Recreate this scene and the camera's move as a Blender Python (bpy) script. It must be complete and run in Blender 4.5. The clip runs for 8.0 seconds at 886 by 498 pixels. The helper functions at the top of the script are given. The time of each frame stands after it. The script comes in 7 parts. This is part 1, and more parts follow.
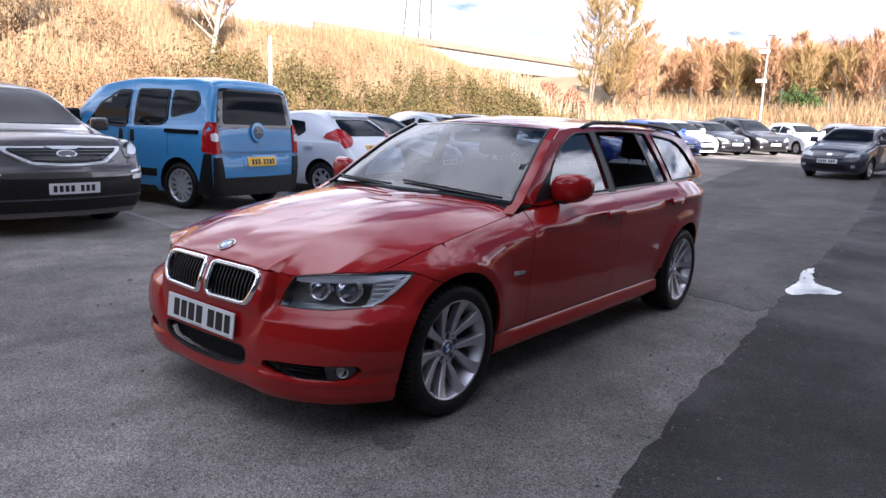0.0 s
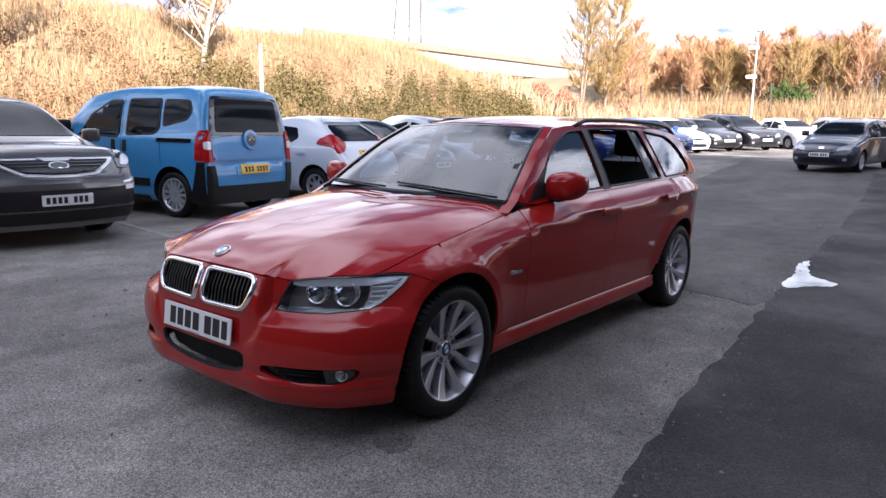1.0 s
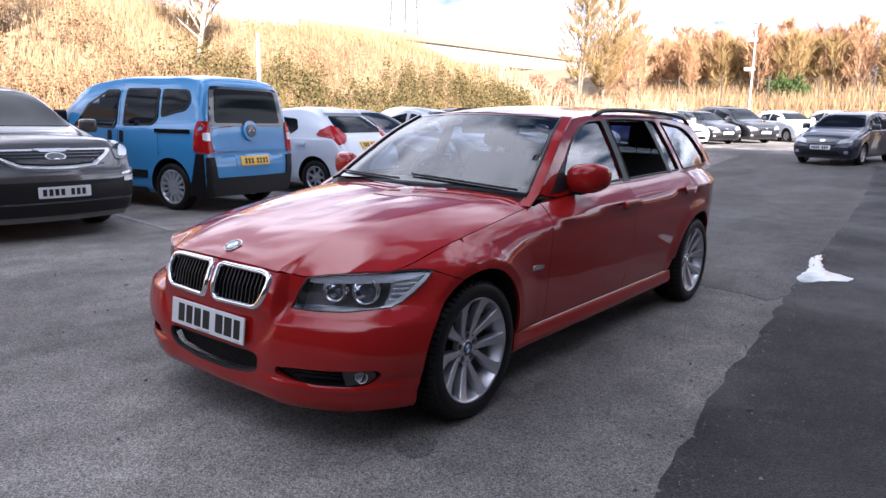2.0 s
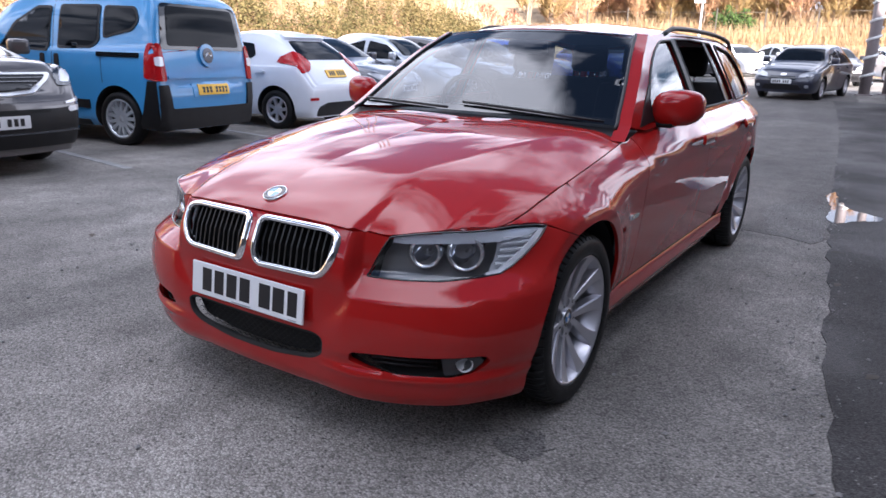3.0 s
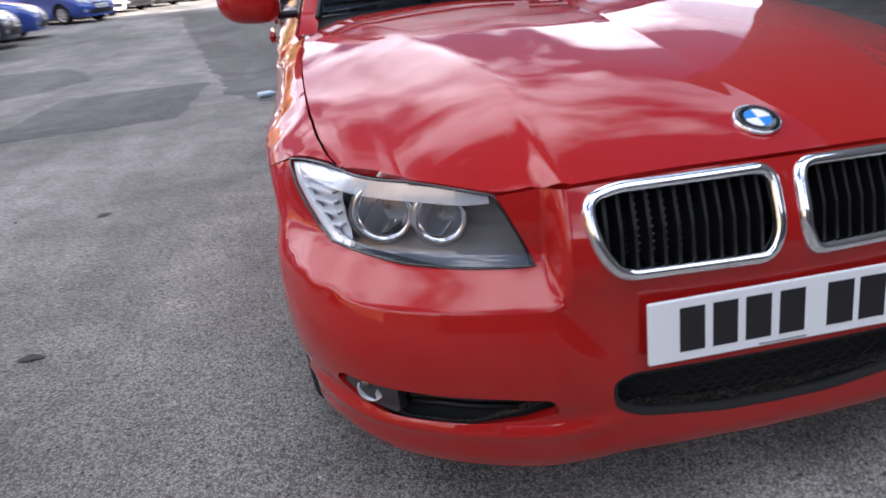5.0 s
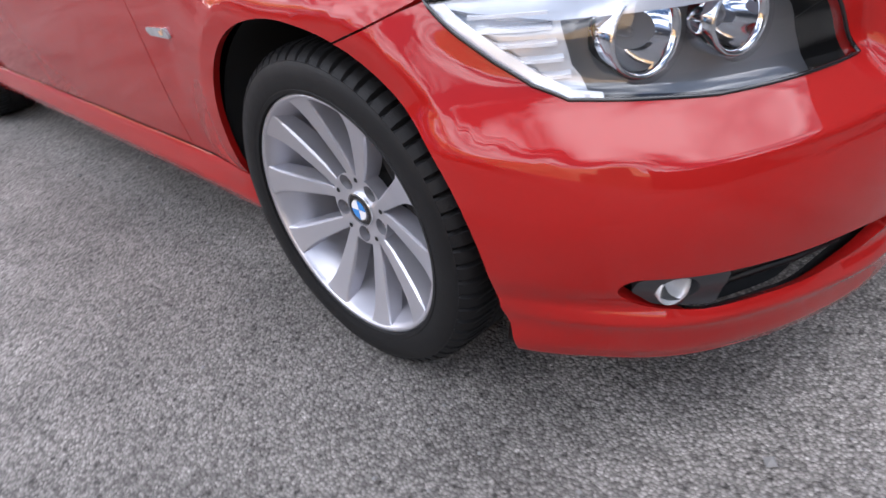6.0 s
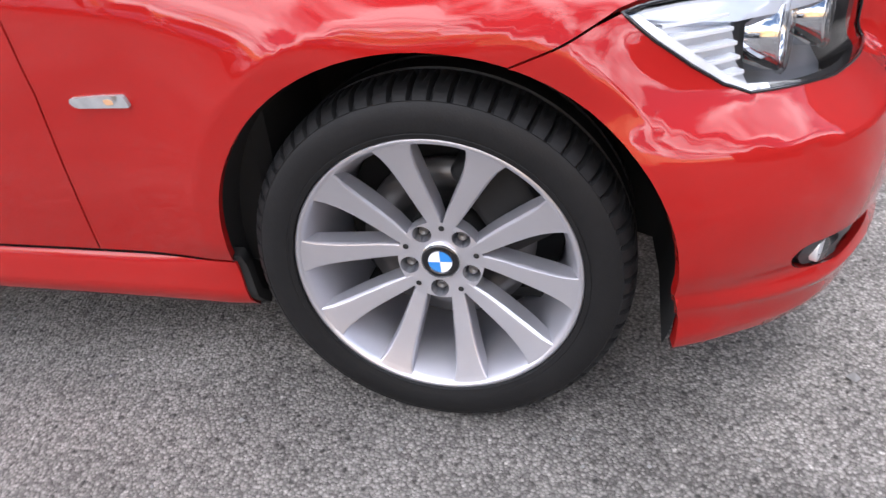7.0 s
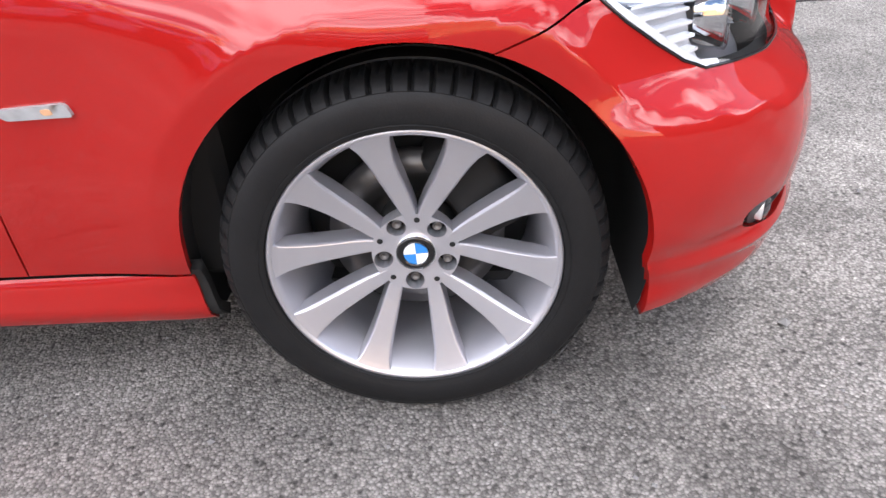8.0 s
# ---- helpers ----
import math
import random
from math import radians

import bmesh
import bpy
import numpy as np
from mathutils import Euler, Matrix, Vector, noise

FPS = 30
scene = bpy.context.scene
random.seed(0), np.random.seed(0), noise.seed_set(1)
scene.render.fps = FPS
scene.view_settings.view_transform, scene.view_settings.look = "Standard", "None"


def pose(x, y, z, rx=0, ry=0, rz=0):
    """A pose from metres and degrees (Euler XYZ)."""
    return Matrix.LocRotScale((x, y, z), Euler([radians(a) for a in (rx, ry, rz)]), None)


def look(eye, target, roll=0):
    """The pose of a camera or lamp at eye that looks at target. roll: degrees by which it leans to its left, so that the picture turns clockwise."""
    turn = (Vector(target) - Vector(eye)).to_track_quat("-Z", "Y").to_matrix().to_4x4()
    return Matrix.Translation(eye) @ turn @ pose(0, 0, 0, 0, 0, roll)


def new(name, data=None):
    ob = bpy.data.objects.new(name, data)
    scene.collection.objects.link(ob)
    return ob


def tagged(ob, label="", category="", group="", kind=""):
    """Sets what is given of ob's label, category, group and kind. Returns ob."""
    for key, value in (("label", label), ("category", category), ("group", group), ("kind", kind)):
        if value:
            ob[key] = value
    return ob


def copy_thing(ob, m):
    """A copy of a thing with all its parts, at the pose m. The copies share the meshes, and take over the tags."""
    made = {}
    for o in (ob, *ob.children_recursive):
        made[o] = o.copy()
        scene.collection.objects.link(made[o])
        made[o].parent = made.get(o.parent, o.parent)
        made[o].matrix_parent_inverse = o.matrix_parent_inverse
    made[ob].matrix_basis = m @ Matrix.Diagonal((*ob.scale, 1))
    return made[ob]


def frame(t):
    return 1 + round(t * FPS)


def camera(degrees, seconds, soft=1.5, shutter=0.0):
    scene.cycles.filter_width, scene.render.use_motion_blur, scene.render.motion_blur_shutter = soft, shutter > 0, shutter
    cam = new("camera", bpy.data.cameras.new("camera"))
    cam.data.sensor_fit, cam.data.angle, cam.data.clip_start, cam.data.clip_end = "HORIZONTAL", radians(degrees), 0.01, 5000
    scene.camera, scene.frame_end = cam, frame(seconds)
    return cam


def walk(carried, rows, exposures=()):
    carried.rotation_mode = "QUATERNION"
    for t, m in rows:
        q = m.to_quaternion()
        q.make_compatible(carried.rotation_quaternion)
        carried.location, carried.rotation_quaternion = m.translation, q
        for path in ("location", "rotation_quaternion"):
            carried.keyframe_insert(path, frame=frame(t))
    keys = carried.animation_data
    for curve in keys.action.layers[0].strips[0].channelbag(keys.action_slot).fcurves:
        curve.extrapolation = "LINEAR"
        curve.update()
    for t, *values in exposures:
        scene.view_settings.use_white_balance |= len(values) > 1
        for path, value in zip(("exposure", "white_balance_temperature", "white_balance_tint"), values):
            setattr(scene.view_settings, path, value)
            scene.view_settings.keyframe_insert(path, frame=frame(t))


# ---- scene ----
cam = camera(65.1, 8.0, shutter=0.2)
PATH = [
    (0, (2.696, -2.405, 1.332), (1.456, -0.877, 0.978), 2.4),
    (0.5, (2.698, -2.402, 1.326), (1.458, -0.871, 0.978), 1.7),
    (1, (2.691, -2.403, 1.318), (1.459, -0.865, 0.974), 1.0),
    (2.3, (2.355, -2.319, 1.284), (1.152, -0.768, 0.894), 1.3),
    (2.5, (2.209, -2.272, 1.263), (1.036, -0.712, 0.828), 1.4),
    (3, (1.686, -2.203, 1.216), (0.637, -0.589, 0.674), 1.8),
    (3.5, (1.053, -2.117, 1.175), (0.202, -0.411, 0.57), 0.5),
    (4, (0.455, -2.046, 1.15), (-0.322, -0.301, 0.559), 0.0),
    (4.2, (0.217, -2.001, 1.153), (-0.433, -0.198, 0.579), -2.9),
    (5.3, (-1.01, -1.498, 0.98), (-0.397, 0.194, 0.106), -4.8),
    (5.5, (-1.137, -1.329, 0.941), (-0.381, 0.244, -0.034), -5.7),
    (6, (-1.423, -0.945, 0.913), (-0.321, 0.34, -0.151), -9.3),
    (6.1, (-1.473, -0.873, 0.901), (-0.235, 0.399, -0.021), -10.0),
    (6.5, (-1.645, -0.546, 0.92), (-0.133, 0.299, -0.081), -6.2),
    (7, (-1.726, -0.257, 0.926), (-0.073, 0.188, -0.11), -5.4),
    (7.5, (-1.755, -0.116, 0.933), (-0.066, 0.009, -0.131), -6.1),
    (8, (-1.747, -0.086, 0.932), (-0.063, -0.013, -0.144), -4.2),
]
walk(cam, [(t, look(eye, target, roll)) for t, eye, target, roll in PATH],
     exposures=[(0, 2.16, 5650, 17), (1.2, 2.21, 5650, 17), (2.5, 2.52, 5600, 18), (3.5, 2.72, 5700, 16), (4.2, 2.63, 5750, 16), (5.5, 2.90, 5850, 14), (6.5, 3.36, 6000, 14), (8, 3.66, 6200, 14)])

# ---- world and sun ----
SUN_AZ, SUN_EL = radians(125), radians(25)     # azimuth clockwise from +y, the direction the light comes from
world = bpy.data.worlds.new("world")
scene.world = world
world.use_nodes = True
wn, wl = world.node_tree.nodes, world.node_tree.links
wn.clear()
w_out = wn.new("ShaderNodeOutputWorld")
w_bg = wn.new("ShaderNodeBackground")
w_sky = wn.new("ShaderNodeTexSky")
w_sky.sky_type = "NISHITA"
w_sky.sun_disc = False
w_sky.sun_elevation, w_sky.sun_rotation = SUN_EL, SUN_AZ
w_co = wn.new("ShaderNodeTexCoord")
# a layer of broken cloud at one height: the direction cut with a level plane
w_sep, w_com = wn.new("ShaderNodeSeparateXYZ"), wn.new("ShaderNodeCombineXYZ")
w_abs, w_add, w_dx, w_dy = (wn.new("ShaderNodeMath") for _ in range(4))
w_abs.operation, w_add.operation, w_dx.operation, w_dy.operation = "ABSOLUTE", "ADD", "DIVIDE", "DIVIDE"
w_add.inputs[1].default_value = 0.16
wl.new(w_co.outputs["Generated"], w_sep.inputs[0])
wl.new(w_sep.outputs["Z"], w_abs.inputs[0])
wl.new(w_abs.outputs[0], w_add.inputs[0])
for axis, node in (("X", w_dx), ("Y", w_dy)):
    wl.new(w_sep.outputs[axis], node.inputs[0])
    wl.new(w_add.outputs[0], node.inputs[1])
    wl.new(node.outputs[0], w_com.inputs[axis])
w_noise = wn.new("ShaderNodeTexNoise")
w_noise.inputs["Scale"].default_value = 1.25
w_noise.inputs["Detail"].default_value = 6.0
w_noise.inputs["Roughness"].default_value = 0.52
w_noise.inputs["Distortion"].default_value = 0.25
w_ramp = wn.new("ShaderNodeValToRGB")
w_ramp.color_ramp.elements[0].position, w_ramp.color_ramp.elements[1].position = 0.455, 0.53
w_noise2 = wn.new("ShaderNodeTexNoise")
w_noise2.inputs["Scale"].default_value = 2.0
w_noise2.inputs["Detail"].default_value = 5.0
w_cloud = wn.new("ShaderNodeValToRGB")
w_cloud.color_ramp.elements[0].position, w_cloud.color_ramp.elements[1].position = 0.40, 0.60
w_cloud.color_ramp.elements[0].color = (11.0, 11.4, 12.4, 1)
w_cloud.color_ramp.elements[1].color = (31.0, 30.6, 30.2, 1)
w_mix = wn.new("ShaderNodeMix")
w_mix.data_type = "RGBA"
wl.new(w_com.outputs["Vector"], w_noise.inputs["Vector"])
wl.new(w_com.outputs["Vector"], w_noise2.inputs["Vector"])
# towards the horizon the gaps between the clouds close
w_low, w_pow, w_more = (wn.new("ShaderNodeMath") for _ in range(3))
w_low.operation, w_pow.operation, w_more.operation = "SUBTRACT", "POWER", "MULTIPLY_ADD"
w_low.inputs[0].default_value, w_pow.inputs[1].default_value, w_more.inputs[1].default_value = 1.0, 4.0, 0.16
wl.new(w_abs.outputs[0], w_low.inputs[1])
wl.new(w_low.outputs[0], w_pow.inputs[0])
wl.new(w_pow.outputs[0], w_more.inputs[0])
wl.new(w_noise.outputs["Fac"], w_more.inputs[2])
wl.new(w_more.outputs[0], w_ramp.inputs["Fac"])
wl.new(w_noise2.outputs["Fac"], w_cloud.inputs["Fac"])
wl.new(w_ramp.outputs["Color"], w_mix.inputs[0])
wl.new(w_sky.outputs["Color"], w_mix.inputs[6])
wl.new(w_cloud.outputs["Color"], w_mix.inputs[7])
wl.new(w_mix.outputs[2], w_bg.inputs["Color"])
w_bg.inputs["Strength"].default_value = 0.021
wl.new(w_bg.outputs["Background"], w_out.inputs["Surface"])

sun = new("sun", bpy.data.lights.new("sun", "SUN"))
sun.data.energy = 5.0
sun.data.angle = radians(0.6)
sun.data.color = (1.0, 0.87, 0.70)
sun.matrix_world = look((0, 0, 40), Vector((0, 0, 40)) - Vector((math.sin(SUN_AZ) * math.cos(SUN_EL), math.cos(SUN_AZ) * math.cos(SUN_EL), math.sin(SUN_EL))))

# ---- materials ----
def material(name, base=(0.5, 0.5, 0.5), rough=0.5, metal=0.0, coat=0.0, spec=0.5, var=0.0, var_scale=8.0, fine=0.0, fine_scale=80.0,
             bump=0.0, bump_scale=120.0, rough_var=0.0, transmission=0.0, alpha=1.0, emit=None, per_object=0.0):
    """A principled material whose colour varies at two scales, with fine relief."""
    m = bpy.data.materials.new(name)
    m.use_nodes = True
    n, l = m.node_tree.nodes, m.node_tree.links
    b = n["Principled BSDF"]
    b.inputs["Base Color"].default_value = (*base, 1)
    b.inputs["Roughness"].default_value = rough
    b.inputs["Metallic"].default_value = metal
    b.inputs["Coat Weight"].default_value = coat
    b.inputs["Coat Roughness"].default_value = 0.015
    b.inputs["Specular IOR Level"].default_value = spec
    b.inputs["Transmission Weight"].default_value = transmission
    b.inputs["Alpha"].default_value = alpha
    if emit:
        b.inputs["Emission Color"].default_value = (*emit[:3], 1)
        b.inputs["Emission Strength"].default_value = emit[3]
    co = n.new("ShaderNodeTexCoord")

    def noise_tex(scale, detail=4.0):
        t = n.new("ShaderNodeTexNoise")
        t.inputs["Scale"].default_value, t.inputs["Detail"].default_value = scale, detail
        l.new(co.outputs["Object"], t.inputs["Vector"])
        return t.outputs["Fac"]

    def maths(op, a, c):
        k = n.new("ShaderNodeMath")
        k.operation = op
        for i, v in enumerate((a, c)):
            if isinstance(v, (int, float)):
                k.inputs[i].default_value = v
            else:
                l.new(v, k.inputs[i])
        return k.outputs[0]
    gain = None
    for amount, scale in ((var, var_scale), (fine, fine_scale)):
        if amount:
            g = maths("MULTIPLY_ADD", noise_tex(scale), 2 * amount)
            g.node.inputs[2].default_value = 1 - amount
            gain = g if gain is None else maths("MULTIPLY", gain, g)
    if per_object:
        info = n.new("ShaderNodeObjectInfo")
        g = maths("MULTIPLY_ADD", info.outputs["Random"], 2 * per_object)
        g.node.inputs[2].default_value = 1 - per_object
        gain = g if gain is None else maths("MULTIPLY", gain, g)
    if gain is not None:
        mix = n.new("ShaderNodeVectorMath")
        mix.operation = "SCALE"
        mix.inputs[0].default_value = base
        l.new(gain, mix.inputs["Scale"])
        l.new(mix.outputs[0], b.inputs["Base Color"])
    if rough_var:
        g = maths("MULTIPLY_ADD", noise_tex(var_scale * 1.7), 2 * rough_var)
        g.node.inputs[2].default_value = rough - rough_var
        l.new(g, b.inputs["Roughness"])
    if bump:
        bn = n.new("ShaderNodeBump")
        bn.inputs["Strength"].default_value = 1.0
        bn.inputs["Distance"].default_value = bump
        l.new(noise_tex(bump_scale, 3.0), bn.inputs["Height"])
        l.new(bn.outputs["Normal"], b.inputs["Normal"])
    return m


M = {}
M["red"] = material("red_paint", (0.33, 0.0085, 0.0065), 0.5, 0.0, coat=1.0, spec=0.04, fine=0.05, fine_scale=900, rough_var=0.03)
M["black_trim"] = material("black_trim", (0.008, 0.008, 0.009), 0.45, spec=0.35, var=0.2, bump=0.0003, bump_scale=600)
M["gloss_black"] = material("gloss_black", (0.006, 0.006, 0.007), 0.08, coat=0.5)
M["rubber"] = material("rubber", (0.011, 0.011, 0.0115), 0.50, spec=0.2, var=0.25, var_scale=20, fine=0.15, bump=0.0004, bump_scale=300, rough_var=0.08)
M["chrome"] = material("chrome", (0.85, 0.86, 0.88), 0.06, 1.0, var=0.04)
M["bright_trim"] = material("bright_trim", (0.80, 0.81, 0.83), 0.30, 0.45, coat=0.5, var=0.05)
M["alloy"] = material("alloy", (0.57, 0.565, 0.605), 0.34, 0.75, spec=0.4, var=0.05, var_scale=9, rough_var=0.04)
M["dark_glass"] = material("dark_glass", (0.006, 0.008, 0.011), 0.03, spec=0.10, var=0.2, var_scale=2)
M["under"] = material("underbody", (0.008, 0.008, 0.008), 0.85, var=0.3, var_scale=6)
M["plate_white"] = material("plate_white", (0.74, 0.75, 0.76), 0.35, var=0.03)
M["plate_yellow"] = material("plate_yellow", (0.85, 0.5, 0.03), 0.35, var=0.03)
M["plate_black"] = material("plate_black", (0.01, 0.01, 0.012), 0.4)
M["lamp_red"] = material("lamp_red", (0.40, 0.006, 0.008), 0.2, spec=0.3, coat=0.25, var=0.3, var_scale=30)
M["lamp_clear"] = material("lamp_clear", (0.84, 0.86, 0.90), 0.22, 0.1, coat=0.8, var=0.12, var_scale=25)
M["headlamp"] = material("parked_headlamp", (0.36, 0.37, 0.39), 0.15, 0.2, coat=0.8, var=0.35, var_scale=22)
M["lamp_smoke"] = material("lamp_smoke", (0.05, 0.055, 0.065), 0.15, 0.3, coat=1.0)
PAINT = {
    "blue_van": material("blue_paint", (0.060, 0.29, 0.60), 0.32, coat=1.0, var=0.05, rough_var=0.04),
    "white": material("white_paint", (0.74, 0.77, 0.83), 0.35, coat=0.8, var=0.04, rough_var=0.04),
    "navy": material("navy_paint", (0.012, 0.014, 0.03), 0.3, coat=1.0, var=0.1),
    "silver": material("silver_paint", (0.50, 0.53, 0.57), 0.32, 0.5, coat=0.8, var=0.04),
    "black": material("black_paint", (0.012, 0.011, 0.014), 0.3, coat=1.0, var=0.1),
    "grey": material("grey_paint", (0.105, 0.096, 0.094), 0.3, 0.5, coat=1.0, var=0.1),
    "blue": material("deep_blue_paint", (0.02, 0.06, 0.30), 0.3, 0.2, coat=1.0, var=0.1),
    "yellow": material("yellow_paint", (0.75, 0.50, 0.03), 0.35, coat=0.8, var=0.05),
}

# ---- building helpers ----
def mesh_of(name, verts, faces, mat=None, smooth=True):
    me = bpy.data.meshes.new(name)
    me.from_pydata([tuple(v) for v in verts], [], [tuple(f) for f in faces])
    if smooth:
        me.shade_smooth()
    if mat:
        me.materials.append(mat)
    me.update()
    return me


def part(name, shape, mat, parent=None, label=""):
    """Links a bmesh or a mesh as ONE object under a thing or a part."""
    if isinstance(shape, bmesh.types.BMesh):
        me = bpy.data.meshes.new(name)
        shape.to_mesh(me)
        shape.free()
    else:
        me = shape
    if mat and not me.materials:
        me.materials.append(mat)
    ob = new(name, me)
    ob.parent = parent
    if label:
        tagged(ob, label)
    return ob


def thing(name, m, label, category, group="", kind=""):
    ob = new(name)
    ob.empty_display_size = 0.2
    ob.matrix_world = m
    return tagged(ob, label, category, group, kind)


def box_bm(x0, x1, y0, y1, z0, z1, bevel=0.0, seg=2, m=None):
    bm = bmesh.new()
    bmesh.ops.create_cube(bm, size=1.0)
    for v in bm.verts:
        v.co = Vector(((x0 + x1) / 2 + v.co.x * (x1 - x0), (y0 + y1) / 2 + v.co.y * (y1 - y0), (z0 + z1) / 2 + v.co.z * (z1 - z0)))
    if bevel:
        bmesh.ops.bevel(bm, geom=bm.edges[:], offset=bevel, segments=seg, affect="EDGES", profile=0.6)
    if m is not None:
        bm.transform(m)
    return bm


def add_bm(bm, other, m=None):
    """Adds the second bmesh to the first."""
    if m is not None:
        other.transform(m)
    me = bpy.data.meshes.new("scrap")
    other.to_mesh(me)
    other.free()
    bm.from_mesh(me)
    bpy.data.meshes.remove(me)
    return bm


def smooth_bm(bm):
    for f in bm.faces:
        f.smooth = True
    return bm


def revolve(profile, seg=48, axis="x", a0=0.0, a1=2 * math.pi, wobble=None):
    """Vertices and faces of a profile [(r, h), ...] turned round an axis."""
    n, full = len(profile), abs(a1 - a0 - 2 * math.pi) < 1e-6
    k = seg if full else seg + 1
    verts, faces = [], []
    for i in range(k):
        a = a0 + (a1 - a0) * i / seg
        for j, (r, h) in enumerate(profile):
            if wobble:
                r = r + wobble(i, j)
            p = (h, r * math.cos(a), r * math.sin(a)) if axis == "x" else (r * math.cos(a), r * math.sin(a), h)
            verts.append(p)
    for i in range(seg):
        i2 = (i + 1) % k
        for j in range(n - 1):
            faces.append((i * n + j, i * n + j + 1, i2 * n + j + 1, i2 * n + j))
    return verts, faces


def revolved(name, profile, mat, seg=48, axis="x", wobble=None, smooth=True):
    v, f = revolve(profile, seg, axis, wobble=wobble)
    me = mesh_of(name, v, f, mat, smooth)
    return me


def tube_bm(points, radius, sides=8, closed=False, taper=None):
    """A round bar along points."""
    bm = bmesh.new()
    pts = [Vector(p) for p in points]
    rings, ref = [], None
    for i, p in enumerate(pts):
        a = pts[i - 1] if (i > 0 or closed) else p
        b = pts[(i + 1) % len(pts)] if (i < len(pts) - 1 or closed) else p
        d = (b - a).normalized()
        if ref is None:
            ref = d.orthogonal().normalized()
        ref = (ref - d * ref.dot(d)).normalized()
        side = d.cross(ref)
        r = radius if taper is None else radius * taper[i]
        rings.append([bm.verts.new(p + (ref * math.cos(2 * math.pi * k / sides) + side * math.sin(2 * math.pi * k / sides)) * r) for k in range(sides)])
    span = len(rings) if closed else len(rings) - 1
    for i in range(span):
        r0, r1 = rings[i], rings[(i + 1) % len(rings)]
        for k in range(sides):
            bm.faces.new((r0[k], r0[(k + 1) % sides], r1[(k + 1) % sides], r1[k]))
    if not closed:
        bm.faces.new(rings[0][::-1])
        bm.faces.new(rings[-1])
    return smooth_bm(bm)


def spline(pts, n):
    """n points on a Catmull-Rom curve through pts."""
    p = np.array(pts, float)
    t = np.concatenate([[0], np.cumsum(np.maximum(np.linalg.norm(np.diff(p, axis=0), axis=1), 1e-6) ** 0.5)])
    return herm(t, p, np.linspace(0, t[-1], n))


def herm(t, p, q):
    """Smooth interpolation of rows p at knots t, for queries q (monotone-limited tangents)."""
    t, p, q = np.asarray(t, float), np.asarray(p, float), np.atleast_1d(np.asarray(q, float))
    flat = p.ndim == 1
    if flat:
        p = p[:, None]
    d = np.diff(p, axis=0) / np.diff(t)[:, None]
    h = np.diff(t)[:, None]
    m = np.zeros_like(p)
    m[0], m[-1] = d[0], d[-1]
    if len(t) > 2:
        m[1:-1] = (d[:-1] * h[1:] + d[1:] * h[:-1]) / (h[1:] + h[:-1])
    q = np.clip(q, t[0], t[-1])
    i = np.clip(np.searchsorted(t, q, side="right") - 1, 0, len(t) - 2)
    hh = (t[i + 1] - t[i])[:, None]
    u = ((q - t[i]) / (t[i + 1] - t[i]))[:, None]
    r = (2 * u**3 - 3 * u**2 + 1) * p[i] + (u**3 - 2 * u**2 + u) * hh * m[i] + (-2 * u**3 + 3 * u**2) * p[i + 1] + (u**3 - u**2) * hh * m[i + 1]
    return r[:, 0] if flat else r


def inside(poly, pts):
    """Which points lie in the polygon."""
    poly, pts = np.asarray(poly), np.asarray(pts)
    x, y = pts[:, 0], pts[:, 1]
    r = np.zeros(len(pts), bool)
    j = len(poly) - 1
    for i in range(len(poly)):
        xi, yi, xj, yj = *poly[i], *poly[j]
        hit = ((yi > y) != (yj > y)) & (x < (xj - xi) * (y - yi) / (yj - yi + 1e-15) + xi)
        r ^= hit
        j = i
    return r


def dense(poly, step, closed=True):
    """The outline with points no further apart than step."""
    out = []
    n = len(poly)
    for i in range(n if closed else n - 1):
        a, b = np.array(poly[i], float), np.array(poly[(i + 1) % n], float)
        k = max(1, int(np.ceil(np.linalg.norm(b - a) / step)))
        out += [tuple(a + (b - a) * j / k) for j in range(k)]
    if not closed:
        out.append(tuple(poly[-1]))
    return out


def rounded(poly, r, seg=4):
    """A closed outline with its corners rounded; r is one radius or one for each corner."""
    out = []
    n = len(poly)
    for i in range(n):
        p0, p, p1 = (np.array(poly[k % n], float) for k in (i - 1, i, i + 1))
        rr = r if isinstance(r, (int, float)) else r[i]
        a, b = p0 - p, p1 - p
        la, lb = np.linalg.norm(a), np.linalg.norm(b)
        c = min(rr, la * 0.48, lb * 0.48)
        if c <= 1e-6:
            out.append(tuple(p))
            continue
        s, e = p + a / la * c, p + b / lb * c
        for k in range(seg + 1):
            u = k / seg
            out.append(tuple((1 - u)**2 * s + 2 * u * (1 - u) * p + u * u * e))
    return out


def shrink(poly, d):
    """The outline moved inward by d."""
    p = np.array(poly, float)
    area = 0.5 * np.sum(p[:, 0] * np.roll(p[:, 1], -1) - np.roll(p[:, 0], -1) * p[:, 1])
    e = np.roll(p, -1, axis=0) - np.roll(p, 1, axis=0)
    e /= np.maximum(np.linalg.norm(e, axis=1), 1e-9)[:, None]
    nrm = np.stack([-e[:, 1], e[:, 0]], axis=1) * np.sign(area)
    return [tuple(v) for v in p + nrm * d]


from mathutils.geometry import delaunay_2d_cdt


